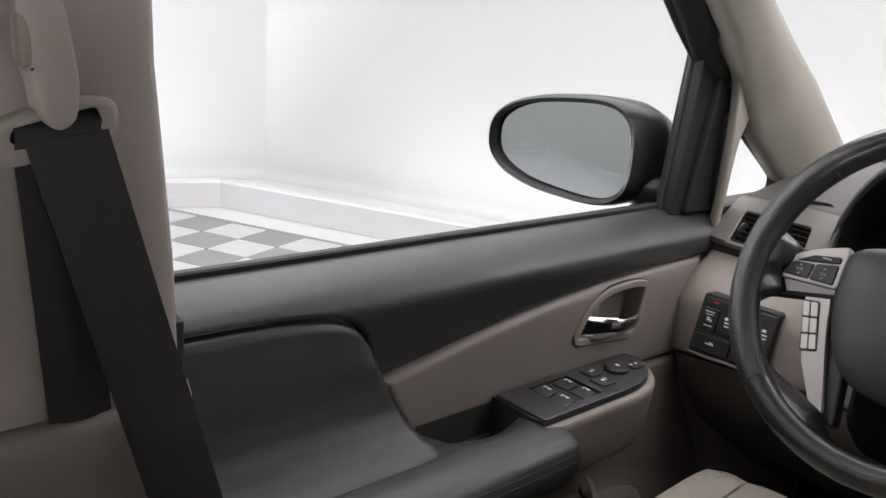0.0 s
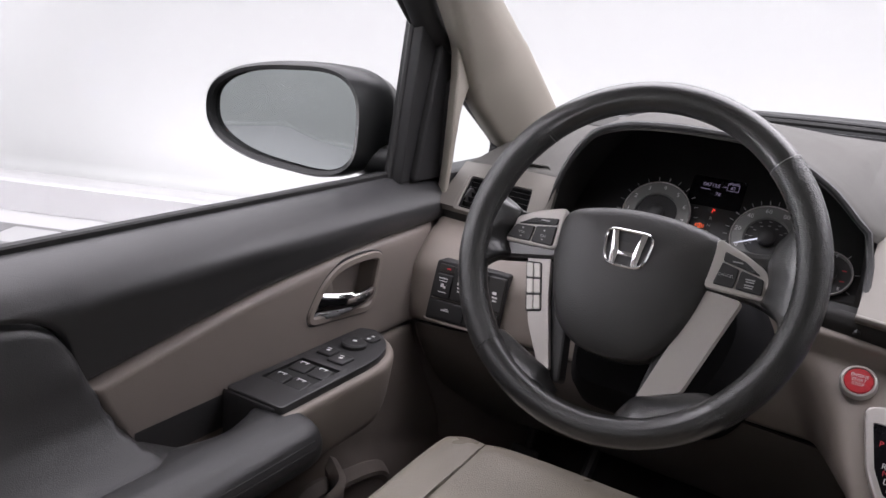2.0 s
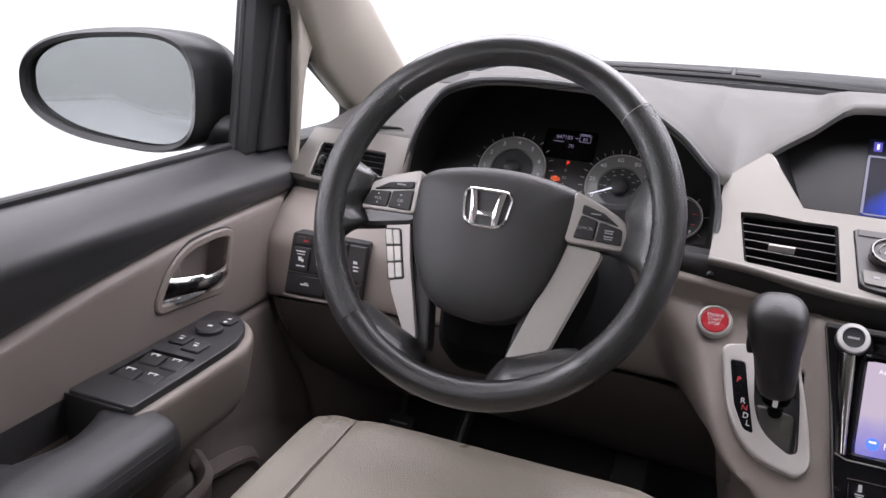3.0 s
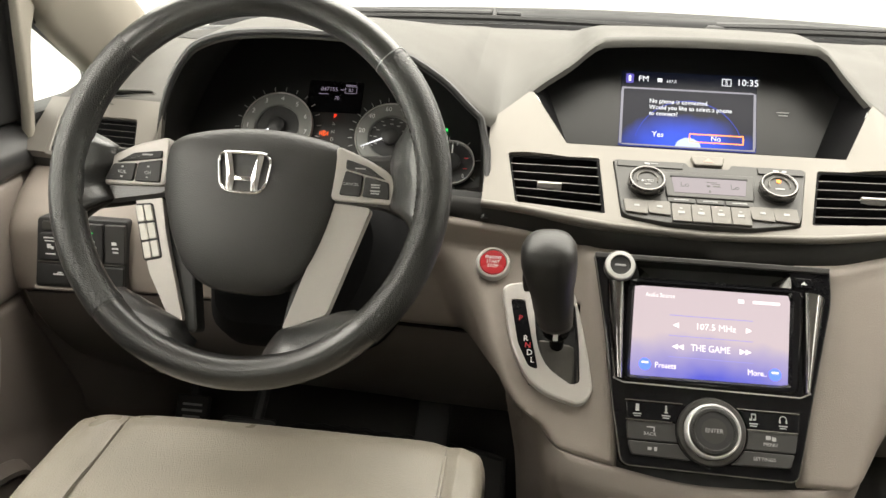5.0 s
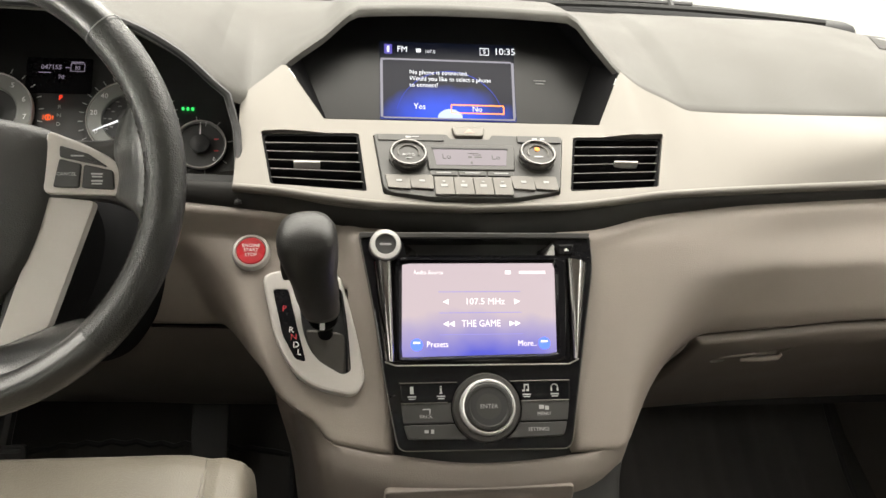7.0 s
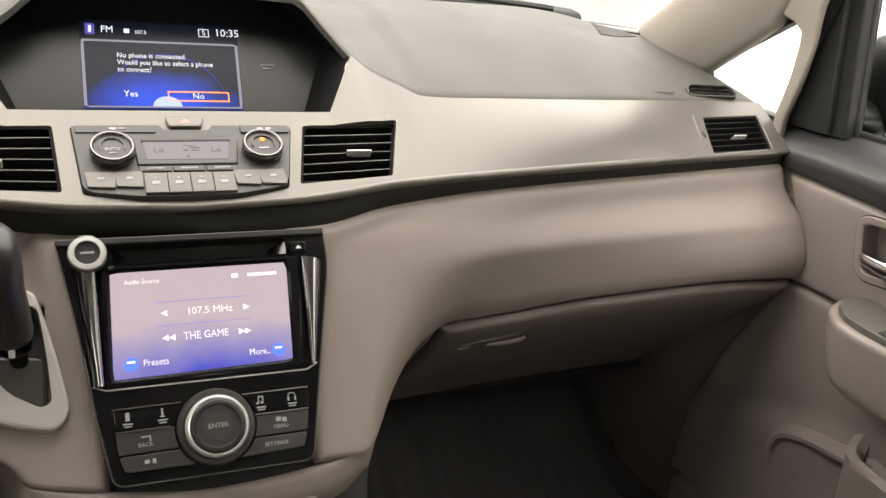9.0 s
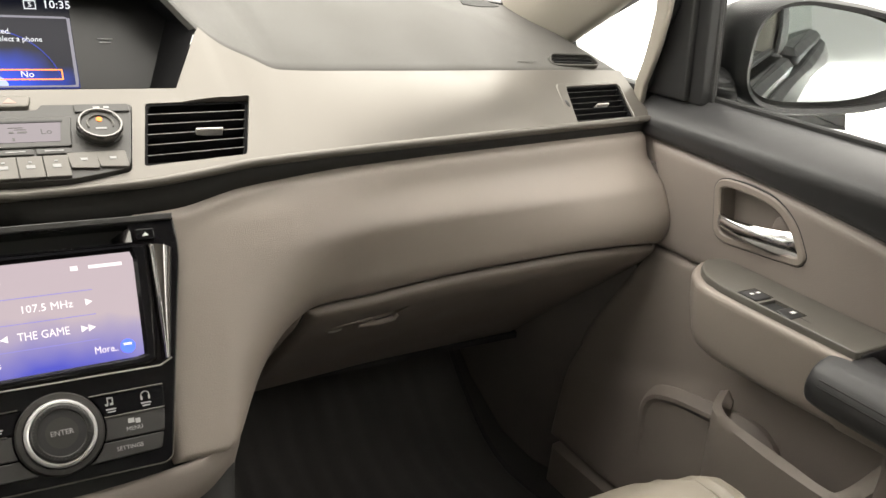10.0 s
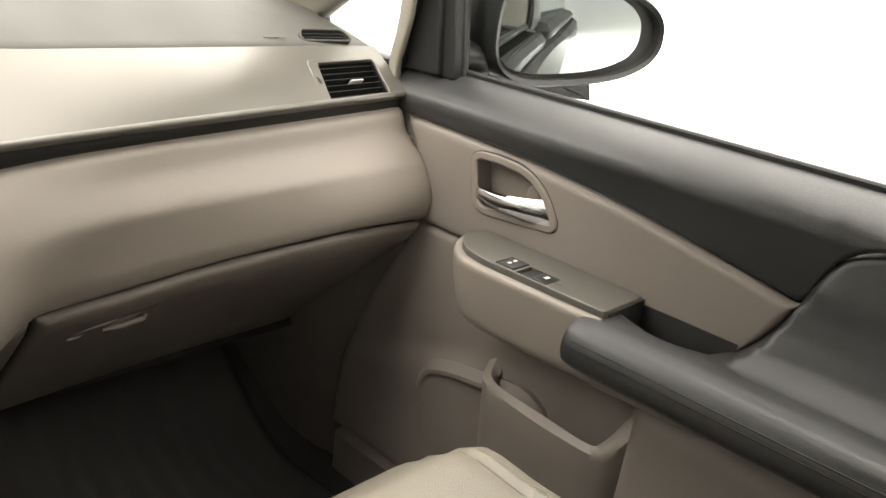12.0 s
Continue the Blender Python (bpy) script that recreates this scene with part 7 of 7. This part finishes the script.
        pts += [(0.772 + 0.012 * k, 0.5075 - 0.003 * k), (0.757 + 0.018 * k, 0.5052 - 0.005 * k), (0.745 + 0.02 * k, 0.498)]
        rows.append([P(a, y, b) for a, b in even(pts, 30)])
    part("door_insert", slab(rows, 0.004 * -s), BLACK, d, "black padded leather insert", sharp=70)
    rows = []
    for y in list(np.linspace(0.28, 0.67, 40)) + list(0.68 + 0.0265 * np.sin(np.linspace(0, math.pi / 2, 12))):
        end = 1 - math.sqrt(max(0.0, 1 - max(0.0, (y - 0.68) / 0.0265) ** 2))
        cup = 0.016 * math.sin(math.pi * min(1.0, max(0.0, (y - 0.565) / 0.115)))
        pts = [(0.797 - cup, 0.470), (0.797 - cup, 0.492), (0.793 - cup, 0.5015), (0.785 - cup, 0.5050), (0.765, 0.5068), (0.745, 0.5055), (0.726, 0.5015), (0.7145, 0.494), (0.7085, 0.482), (0.7080, 0.470), (0.7115, 0.458), (0.719, 0.450), (0.742, 0.447)]
        p = np.array(even(pts, 44))
        c = np.array((0.757, 0.476))
        p = c + (p - c) * (1 - 0.13 * end)
        rows.append([P(a, y, b) for a, b in p])
    part("arm_pad", slab(rows, 0.004 * -s), BLACK, d, "black padded leather armrest pad", sharp=55)
    part("pad_front", (rows[-1], [tuple(range(44))]), BLACK, d)
    for z, x in ((0.4870, 0.7105), (0.4795, 0.7083)):
        part("stitching", tube([P(x, y, z) for y in np.linspace(0.29, 0.690, 40)], 0.0010, 5), VOID, d, "double stitched seam")
    # rear edge of the trim, window channel and glass
    part("rear_edge", box(min(s * 0.815, s * 0.93), 0.262, 0.06, max(s * 0.815, s * 0.93), 0.283, 0.695, 0.006), DARK, d)
    part("window_seal", box(min(s * 0.893, s * 0.906), 0.27, 0.692, max(s * 0.893, s * 0.906), 1.09, 0.7045, 0.002), RUBBER, d, "black rubber window seal")
    part("outer_skin", box(min(s * 0.912, s * 0.96), 0.26, -0.1, max(s * 0.912, s * 0.96), 1.17, 0.688, 0.015), PAINTM, d)
    # front frame of the window
    FM = Matrix(((0, 0, -s, s * 0.895), (1, 0, 0, 0), (0, 1, 0, 0), (0, 0, 0, 1)))

    def lean(geo):
        return [(x - s * 0.45 * max(0, z - 0.93), y, z) for x, y, z in geo[0]], geo[1]
    post = rounded([(1.061, 0.690), (1.196, 0.688), (1.195, 0.75), (1.198, 0.80), (1.202, 0.885), (1.155, 0.918), (1.092, 0.925)] if s < 0 else [(1.061, 0.690), (1.178, 0.688), (1.167, 0.75), (1.158, 0.81), (1.149, 0.872), (1.124, 0.905), (1.092, 0.925)], 0.005, 3)
    part("window_frame", lean(plate(post, -0.008, 0.022, FM, 0.003)), POSTM, d, "black window corner panel")
    part("upper_frame", lean(tube([P(0.885, y, z) for y, z in ((1.158, 0.888), (1.10, 0.934), (1.03, 0.982), (0.95, 1.03), (0.86, 1.075), (0.70, 1.13))], 0.023, 12, flat=1.0)), POSTM, d, "black window frame", sharp=60)
    part("corner_step", lean(plate(rounded([(1.085, 0.692), (1.176, 0.690), (1.175, 0.75), (1.177, 0.80), (1.180, 0.872), (1.130, 0.892)] if s < 0 else [(1.085, 0.692), (1.170, 0.690), (1.153, 0.75), (1.140, 0.81), (1.126, 0.866), (1.108, 0.885)], 0.006, 3), 0.02, 0.032, FM, 0.004)), POSTM, d)
    part("channel", lean(tube([P(0.893, y, z) for y, z in ((1.060, 0.692), (1.077, 0.80), (1.092, 0.918), (1.025, 0.960), (0.97, 0.992), (0.86, 1.042))], 0.005, 8)), RUBBER, d)
    gl = [[P(0.905 - 0.45 * max(0, z - 0.93), min(y, 1.07 + 0.13 * (z - 0.69) if z <= 0.92 else 1.098 - 1.5 * (z - 0.92)), z) for y in (0.27, 0.5, 0.8, 1.3)] for z in (0.69, 0.75, 0.80, 0.85, 0.905, 0.96, 1.02, 1.08)]
    pane = part("pane", sheet(gl), GLASS, d, "clear door glass", sharp=80)
    pane.visible_shadow = False
    return d


door(-1)
door(1)


# ---- exterior mirrors ----
def side_mirror(s):
    m = thing("side_mirror", (s * 0.96, 1.02, 0.70), "black exterior mirror on the door", "mirror", "exterior mirrors")
    # face frame: x outwards along the glass, y up, z towards the driver
    inner, outer = (Vector((0.930, 1.045, 0.772)), Vector((1.176, 0.978, 0.765))) if s < 0 else (Vector((0.935, 1.06, 0.772)), Vector((1.195, 0.935, 0.765)))
    ex_ = (outer - inner).normalized()
    ez_ = Vector((ex_.y, -ex_.x, 0.0)).normalized()
    ez_ = Vector((-abs(ez_.x), -abs(ez_.y), 0.0))
    ey_ = Vector((0, 0, 1))
    c = (inner + outer) / 2
    w = (outer - inner).length / 2
    M = Matrix(((s * ex_.x, ey_.x, s * ez_.x, s * c.x), (ex_.y, ey_.y, ez_.y, c.y), (ex_.z, ey_.z, ez_.z, c.z), (0, 0, 0, 1)))

    def egg(k, up=0.0):
        o = []
        for i in range(48):
            a = 2 * math.pi * i / 48
            cx_, sy_ = math.cos(a), math.sin(a)
            x = math.copysign(abs(cx_) ** (0.78 if cx_ > 0 else 0.60), cx_) * w
            hh = 0.079 if sy_ > 0 else 0.078
            taper = 1 - 0.16 * (x / w)
            y = math.copysign(abs(sy_) ** (0.80 if cx_ > 0 else 0.68), sy_) * hh * taper + 0.006 * (x / w)
            o.append((x * k, y * k + up))
        return o
    L = [[(x, y, 0.012) for x, y in offset(egg(1.0), 0.010)], [(x, y, 0.016) for x, y in offset(egg(1.0), 0.004)], [(x, y, 0.010) for x, y in egg(1.0)], [(x - 0.006, y, -0.01) for x, y in egg(1.02)], [(x - 0.03, y, -0.05) for x, y in egg(0.96)], [(x - 0.05, y, -0.085) for x, y in egg(0.80)], [(x - 0.06, y, -0.105) for x, y in egg(0.5)]]
    part("housing", moved(loops(L, False, True), M), CASE, m, "black mirror housing", sharp=60)
    g0 = offset(egg(1.0), 0.011)
    if s > 0:
        g0 = [(x * 0.87 - 0.014, y * 0.96 + 0.003) for x, y in g0]
        fin = rounded([(-0.120, -0.050), (0.045, -0.076), (0.052, -0.103), (-0.02, -0.100), (-0.120, -0.092)], 0.004, 3)
        part("lower_fin", plate(fin, -0.08, -0.014, M, 0.004), CASE, m, "black lower mirror case")
    part("glass", moved(loops([[(x, y, 0.001) for x, y in g0], [(x, y, 0.004) for x, y in g0], [(x * 0.5, y * 0.5, 0.0052) for x, y in g0], [(x * 0.05, y * 0.05, 0.0056) for x, y in g0]], False, True), M @ Matrix.Rotation(radians(2.0 if s < 0 else -2.5), 4, "Y")), MIRROR, m, "convex mirror glass", sharp=80)
    part("cavity", moved(loops([[(x, y, 0.013) for x, y in offset(egg(1.0), 0.009)], [(x, y, -0.004) for x, y in offset(egg(1.0), 0.010)]], False, True), M), VOID, m)
    foot = [(0.893, 1.105, 0.716), (0.935, 1.093, 0.714), (0.975, 1.095, 0.718), (1.03, 1.095, 0.728)]
    part("foot", tube([(s * x, y, z) for x, y, z in foot], [0.022, 0.032, 0.038, 0.040], 14, flat=0.85), CASE, m, "black mirror foot", sharp=60)
    part("sail_base", box(min(s * 0.895, s * 0.93), 1.02, 0.665, max(s * 0.895, s * 0.93), 1.12, 0.700, 0.008), CASE, m)


side_mirror(-1)
side_mirror(1)

# ================= seats =================
def seat(cx, y_front, label, recline, zt, back):
    st = thing("front_seat", (cx, y_front - 0.3, 0.1), label, "seat", "front seats")
    L0 = 0.52
    W = 0.225

    def cushion(xa, xb, name, lift, roll):
        g = []
        for t in np.linspace(0, 1, 26):
            row = []
            for u in np.linspace(0, 1, 22):
                x = xa + (xb - xa) * u
                edge = min(u, 1 - u) * (xb - xa)
                y = y_front - L0 * t
                drop = 0.055 * (1 - step(0, 0.09, t * L0)) ** 2
                z = zt - 0.045 * t + lift * step(0.05, 0.4, t) - drop - roll * (1 - step(0, 0.025, edge)) ** 2
                corner = 0.022 * (max(0, abs(x) - 0.12) / 0.105) ** 2
                z += 0.0020 * noise.noise((x * 7 + cx, y * 22, 3)) + 0.0055 * max(0.0, noise.noise((x * 4, y * 30, 7 + cx))) ** 2 + 0.0005 * noise.noise((x * 45, y * 40, cx))
                row.append((cx + x, y - corner * (1 - t), z))
            if abs(xa + xb) > 0.1:
                out = 1 if xa > 0 else -1
                x, y, z = row[-1] if out > 0 else row[0]
                skirt = [(x + out * 0.005, y - 0.001, z - 0.003), (x + out * 0.0085, y - 0.003, z - 0.009), (x + out * 0.010, y - 0.005, z - 0.020), (x + out * 0.010, y - 0.006, z - 0.05), (x + out * 0.002, y - 0.006, z - 0.13)]
                row = row + skirt if out > 0 else skirt[::-1] + row
            g.append(row)
        g = [[(x, y - back_off, z - down) for x, y, z in g[0]] for back_off, down in ((0.045, 0.18), (0.006, 0.13), (-0.004, 0.06), (-0.004, 0.02))] + g
        part(name, slab(g, 0.010, (0, -0.4, -0.9)), SEAT, st, "creased taupe leather", sharp=75)
    cushion(-0.160, 0.160, "seat_cushion", 0.0, 0.003)
    cushion(-0.203, -0.1605, "bolster", 0.004, 0.003)
    cushion(0.1605, 0.187, "bolster", 0.0, 0.003)
    for x in (-0.161, 0.161):
        P = [(cx + x, y_front - 0.022 * (abs(x) - 0.12) ** 2 / 0.011 * (1 - t) - L0 * t + 0.003, zt - 0.045 * t - 0.055 * (1 - step(0, 0.09, t * L0)) ** 2 - 0.007) for t in np.linspace(0, 1, 26)]
        part("piping", tube([(x_, y_, z_ + 0.004) for x_, y_, z_ in P[4:]], 0.0022, 6), SEAT, st)
    part("base", box(cx - 0.21, y_front - 0.5, 0.02, cx + 0.21, y_front - 0.07, 0.33, 0.03), DARK, st, "black seat base")
    # backrest
    o = Vector((cx, y_front - 0.55, 0.43))
    a = radians(recline)
    up, fw = Vector((0, -math.sin(a), math.cos(a))), Vector((0, math.cos(a), math.sin(a)))
    for xa, xb, nm, th in ((-0.15, 0.15, "backrest", 0.03), (-0.245, -0.152, "back_bolster", 0.05), (0.152, 0.245, "back_bolster", 0.05)):
        g = []
        for t in np.linspace(0, 1, 18):
            row = []
            for u in np.linspace(0, 1, 14):
                x = xa + (xb - xa) * u
                e = min(u, 1 - u) * (xb - xa)
                h = back * t - (0.05 * (abs(x) / 0.215) ** 3) * t
                d_ = th * (1 - 0.7 * (1 - step(0, 0.03, e)) ** 2) * (1 - 0.8 * step(0.8, 1.0, t))
                row.append(tuple(o + Vector((x, 0, 0)) + up * h + fw * d_))
            g.append(row)
        part(nm, slab(g, 0.10, tuple(-fw)), SEAT, st, sharp=75)
    return st


seat(-0.420, 0.900, "taupe leather driver's seat reclined behind the wheel", 52, 0.480, 0.36)
seat(0.415, 0.775, "taupe leather passenger seat with side bolsters", 30, 0.397, 0.56)

# ================= pillar and belt beside the driver =================
bp = thing("b_pillar", (-0.82, 0.23, 0.3), "beige plastic trim of the door pillar", "pillar", kind="structure")
L = []
for z, y0, y1, x in ((0.20, 0.0, 0.275, 0.765), (0.45, 0.0, 0.280, 0.768), (0.60, 0.0, 0.284, 0.772), (0.630, 0.0, 0.284, 0.774), (0.638, 0.0, 0.283, 0.778), (0.641, 0.0, 0.280, 0.786)):
    L.append([(a, y, z) for a, y in rounded([(-0.90, y0), (-0.90, y1), (-x - 0.022, y1), (-x, y1 - 0.045), (-x, y0)], [0.005, 0.005, 0.018, 0.03, 0.005], 5)])
part("lower_trim", loops(L), TAUPE_LOW, bp, "dark taupe lower pillar trim", sharp=60)
L = []
for z, y0, y1, x in ((0.636, 0.0, 0.2845, 0.803), (0.75, 0.0, 0.276, 0.795), (0.90, 0.0, 0.257, 0.778), (1.0, 0.0, 0.243, 0.748), (1.12, 0.0, 0.22, 0.708)):
    L.append([(a, y, z) for a, y in rounded([(-x - 0.10, y0), (-x - 0.10, y1 - 0.006), (-x - 0.015, y1), (-x + 0.010, y1 - 0.045), (-x + 0.010, y0)], [0.005, 0.01, 0.02, 0.025, 0.005], 5)])
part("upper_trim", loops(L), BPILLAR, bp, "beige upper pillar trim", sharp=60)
bp2 = solo("b_pillar_trim", box(0.79, 0.06, 0.2, 0.90, 0.262, 1.12, 0.02), BEIGE, "beige plastic trim of the far door pillar", "pillar", "structure")

sbelt = thing("seat_belt", (-0.76, 0.2, 0.86), "dark seat belt hanging from its height adjuster", "seat belt")


def strap(p0, p1, w0, w1, sag, name):
    """A webbing strap between two places; w0 and w1: its half width as a direction."""
    g = []
    for t in np.linspace(0, 1, 24):
        c = Vector(p0).lerp(Vector(p1), t) + Vector((0.0, 0, -sag * math.sin(math.pi * t)))
        hw = Vector(w0).lerp(Vector(w1), t)
        g.append([tuple(c + hw * u + Vector((0.0018 * math.cos(u * 3), 0, 0))) for u in np.linspace(-1, 1, 9)])
    part(name, slab(g, 0.0014, (1, 0, 0)), WEB, sbelt, "dark brown-black webbing", sharp=80)


strap((-0.752, 0.1765, 0.856), (-0.738, 0.262, 0.52), (0.0, 0.0262, 0.0035), (0.006, 0.0245, 0.006), 0.0, "front_strap")
strap((-0.768, 0.1715, 0.858), (-0.7885, 0.190, 0.60), (0.0, 0.0245, 0.003), (0.0, 0.0215, 0.006), 0.0, "rear_strap")
# belt guide: a wide plate with a raised rim round its slot
AM = Matrix(((0, 0, 1, -0.772), (1, 0, 0, 0.172), (0, 1, 0, 0.895), (0, 0, 0, 1)))
GO_ = rounded([(-0.046, -0.036), (-0.040, -0.056), (-0.026, -0.060), (0.030, -0.046), (0.0405, -0.038), (0.0400, -0.016), (0.016, -0.014), (-0.024, -0.026)], [0.008, 0.010, 0.012, 0.012, 0.010, 0.010, 0.012, 0.012], 5)
SLOT_ = rounded([(-0.030, -0.042), (-0.027, -0.034), (0.0245, -0.0205), (0.0285, -0.030), (0.0265, -0.034), (-0.024, -0.046)], 0.003, 3)
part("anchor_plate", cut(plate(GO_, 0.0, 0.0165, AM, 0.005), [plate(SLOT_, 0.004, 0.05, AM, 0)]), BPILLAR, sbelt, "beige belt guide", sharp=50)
part("guide_slot", plate(offset(SLOT_, -0.001), 0.002, 0.005, AM, 0), VOID, sbelt)
fold = []
for t in np.linspace(0, 1, 9):
    a = math.pi * (0.08 + 0.62 * t)
    fold.append([tuple(AM @ Vector((-0.0005 + 0.0262 * u, -0.0335 + 0.0035 * u + 0.0075 * math.cos(a) - 0.006 * t, 0.0075 + 0.0125 * math.sin(a)))) for u in np.linspace(-1, 1, 9)])
part("belt_fold", slab(fold, 0.0016, (-1, 0, 0)), WEB, sbelt, "webbing folded through the guide", sharp=80)
part("rail_channel", box(-0.800, 0.128, 0.845, -0.7755, 0.150, 1.06, 0.006), VOID, sbelt, "dark channel beside the adjuster")
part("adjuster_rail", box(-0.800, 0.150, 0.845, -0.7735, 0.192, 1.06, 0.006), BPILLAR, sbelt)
AC_ = rounded([(-0.0225, 0.085), (-0.0240, 0.040), (-0.0220, 0.010), (-0.0150, -0.006), (-0.0120, -0.028), (-0.002, -0.0365), (0.009, -0.030), (0.0125, -0.010), (0.0085, 0.020), (0.0035, 0.046), (-0.002, 0.085)], [0.004, 0.01, 0.008, 0.008, 0.010, 0.010, 0.010, 0.01, 0.01, 0.01, 0.004], 4)
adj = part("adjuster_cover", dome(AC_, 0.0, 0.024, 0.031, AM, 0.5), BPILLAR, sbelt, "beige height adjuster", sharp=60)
part("adjuster_grip", dome(rounded([(-0.0235, 0.003), (-0.0150, 0.006), (-0.0145, 0.022), (-0.0180, 0.036), (-0.0245, 0.036)], 0.003, 3), 0.02, 0.0275, 0.030, AM, 0.6), TAUPE, adj, "darker grip insert")
part("grip_gap", tube(put(AM, [(-0.0225, 0.0365, 0.0265), (-0.0180, 0.0370, 0.0285), (-0.0145, 0.030, 0.0295), (-0.0130, 0.018, 0.0297), (-0.0135, 0.0065, 0.029), (-0.0175, 0.0025, 0.0275)]), 0.0010, 6), VOID, adj)
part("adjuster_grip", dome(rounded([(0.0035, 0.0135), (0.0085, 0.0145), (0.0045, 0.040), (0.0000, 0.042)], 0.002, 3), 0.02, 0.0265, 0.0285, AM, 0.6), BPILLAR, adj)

# ================= footwells =================
pd = thing("brake_pedal", (-0.60, 1.28, 0.2), "black ribbed brake pedal on its arm", "pedal", "pedals")
PM = basis((-0.62, 1.262, 0.175), 25)
part("pad", plate(rect(-0.045, -0.028, 0.045, 0.028, 0.008), -0.008, 0.004, PM, 0.002), RUBBER, pd)
for k in range(4):
    part("rib", plate(rect(-0.038, -0.020 + k * 0.0125, 0.038, -0.015 + k * 0.0125, 0.001), 0.003, 0.006, PM, 0.001), DARK, pd)
part("arm", tube([(-0.61, 1.268, 0.18), (-0.60, 1.32, 0.26), (-0.59, 1.38, 0.42), (-0.59, 1.42, 0.56)], 0.010, 8), DARK, pd)
pk = thing("parking_pedal", (-0.735, 1.33, 0.15), "small parking brake pedal with a printed pad", "pedal", "pedals")
KP = basis((-0.742, 1.335, 0.165), 30)
part("pad", plate(rect(-0.028, -0.026, 0.028, 0.026, 0.006), -0.008, 0.004, KP, 0.002), RUBBER, pk)
bars([(0, 0.010, 0.034, 0.004), (0, 0.0, 0.036, 0.004), (0, -0.010, 0.030, 0.003)], at(KP, 0, 0, 0.0042), DIM, pk)
part("arm", tube([(-0.742, 1.345, 0.165), (-0.745, 1.40, 0.28), (-0.75, 1.44, 0.42)], 0.009, 8), DARK, pk)
ac = thing("accelerator_pedal", (-0.33, 1.36, 0.12), "black rubber accelerator pedal above the carpet", "pedal", "pedals")
part("pad", plate(rect(-0.028, -0.07, 0.028, 0.07, 0.01), -0.008, 0.004, basis((-0.33, 1.33, 0.17), 40), 0.003), RUBBER, ac)
part("arm", tube([(-0.33, 1.37, 0.20), (-0.33, 1.42, 0.34), (-0.33, 1.46, 0.46)], 0.009, 8), DARK, ac)


def floor_mat(cx, y0, y1, w):
    """A carpet mat with a bound edge, its front running up the toe board."""
    mt = thing("floor_mat", (cx, y0, 0.01), "charcoal carpet floor mat with a bound edge", "floor mat", "floor mats")
    zf = pchip([0.0, 1.22, 1.30, 1.40, 1.55], [0.018, 0.022, 0.040, 0.112, 0.265])
    g = []
    for t in np.linspace(0, 1, 40):
        y = y0 + (y1 - y0) * t
        g.append([(cx + w * u * (1 - 0.10 * t * abs(u)), y - 0.05 * u * u * t, zf(y) + 0.008 * noise.noise((u * 3 + cx, y * 7, 1)) + 0.004 * math.sin(u * 46) * step(0.55, 0.7, t) * step(0.9, 0.6, abs(u))) for u in np.linspace(-1, 1, 60)])
    part("carpet", slab(g, 0.008, (0, 0, -1)), CARPET, mt, sharp=80)
    rim = [g[0][j] for j in range(60)] + [r[-1] for r in g] + [g[-1][j] for j in range(59, -1, -1)] + [r[0] for r in g[::-1]]
    part("binding", tube([(x, y, z + 0.002) for x, y, z in rim[::2]], 0.005, 6), RUBBER, mt)


floor_mat(0.46, 0.62, 1.46, 0.30)
floor_mat(-0.47, 0.62, 1.40, 0.29)
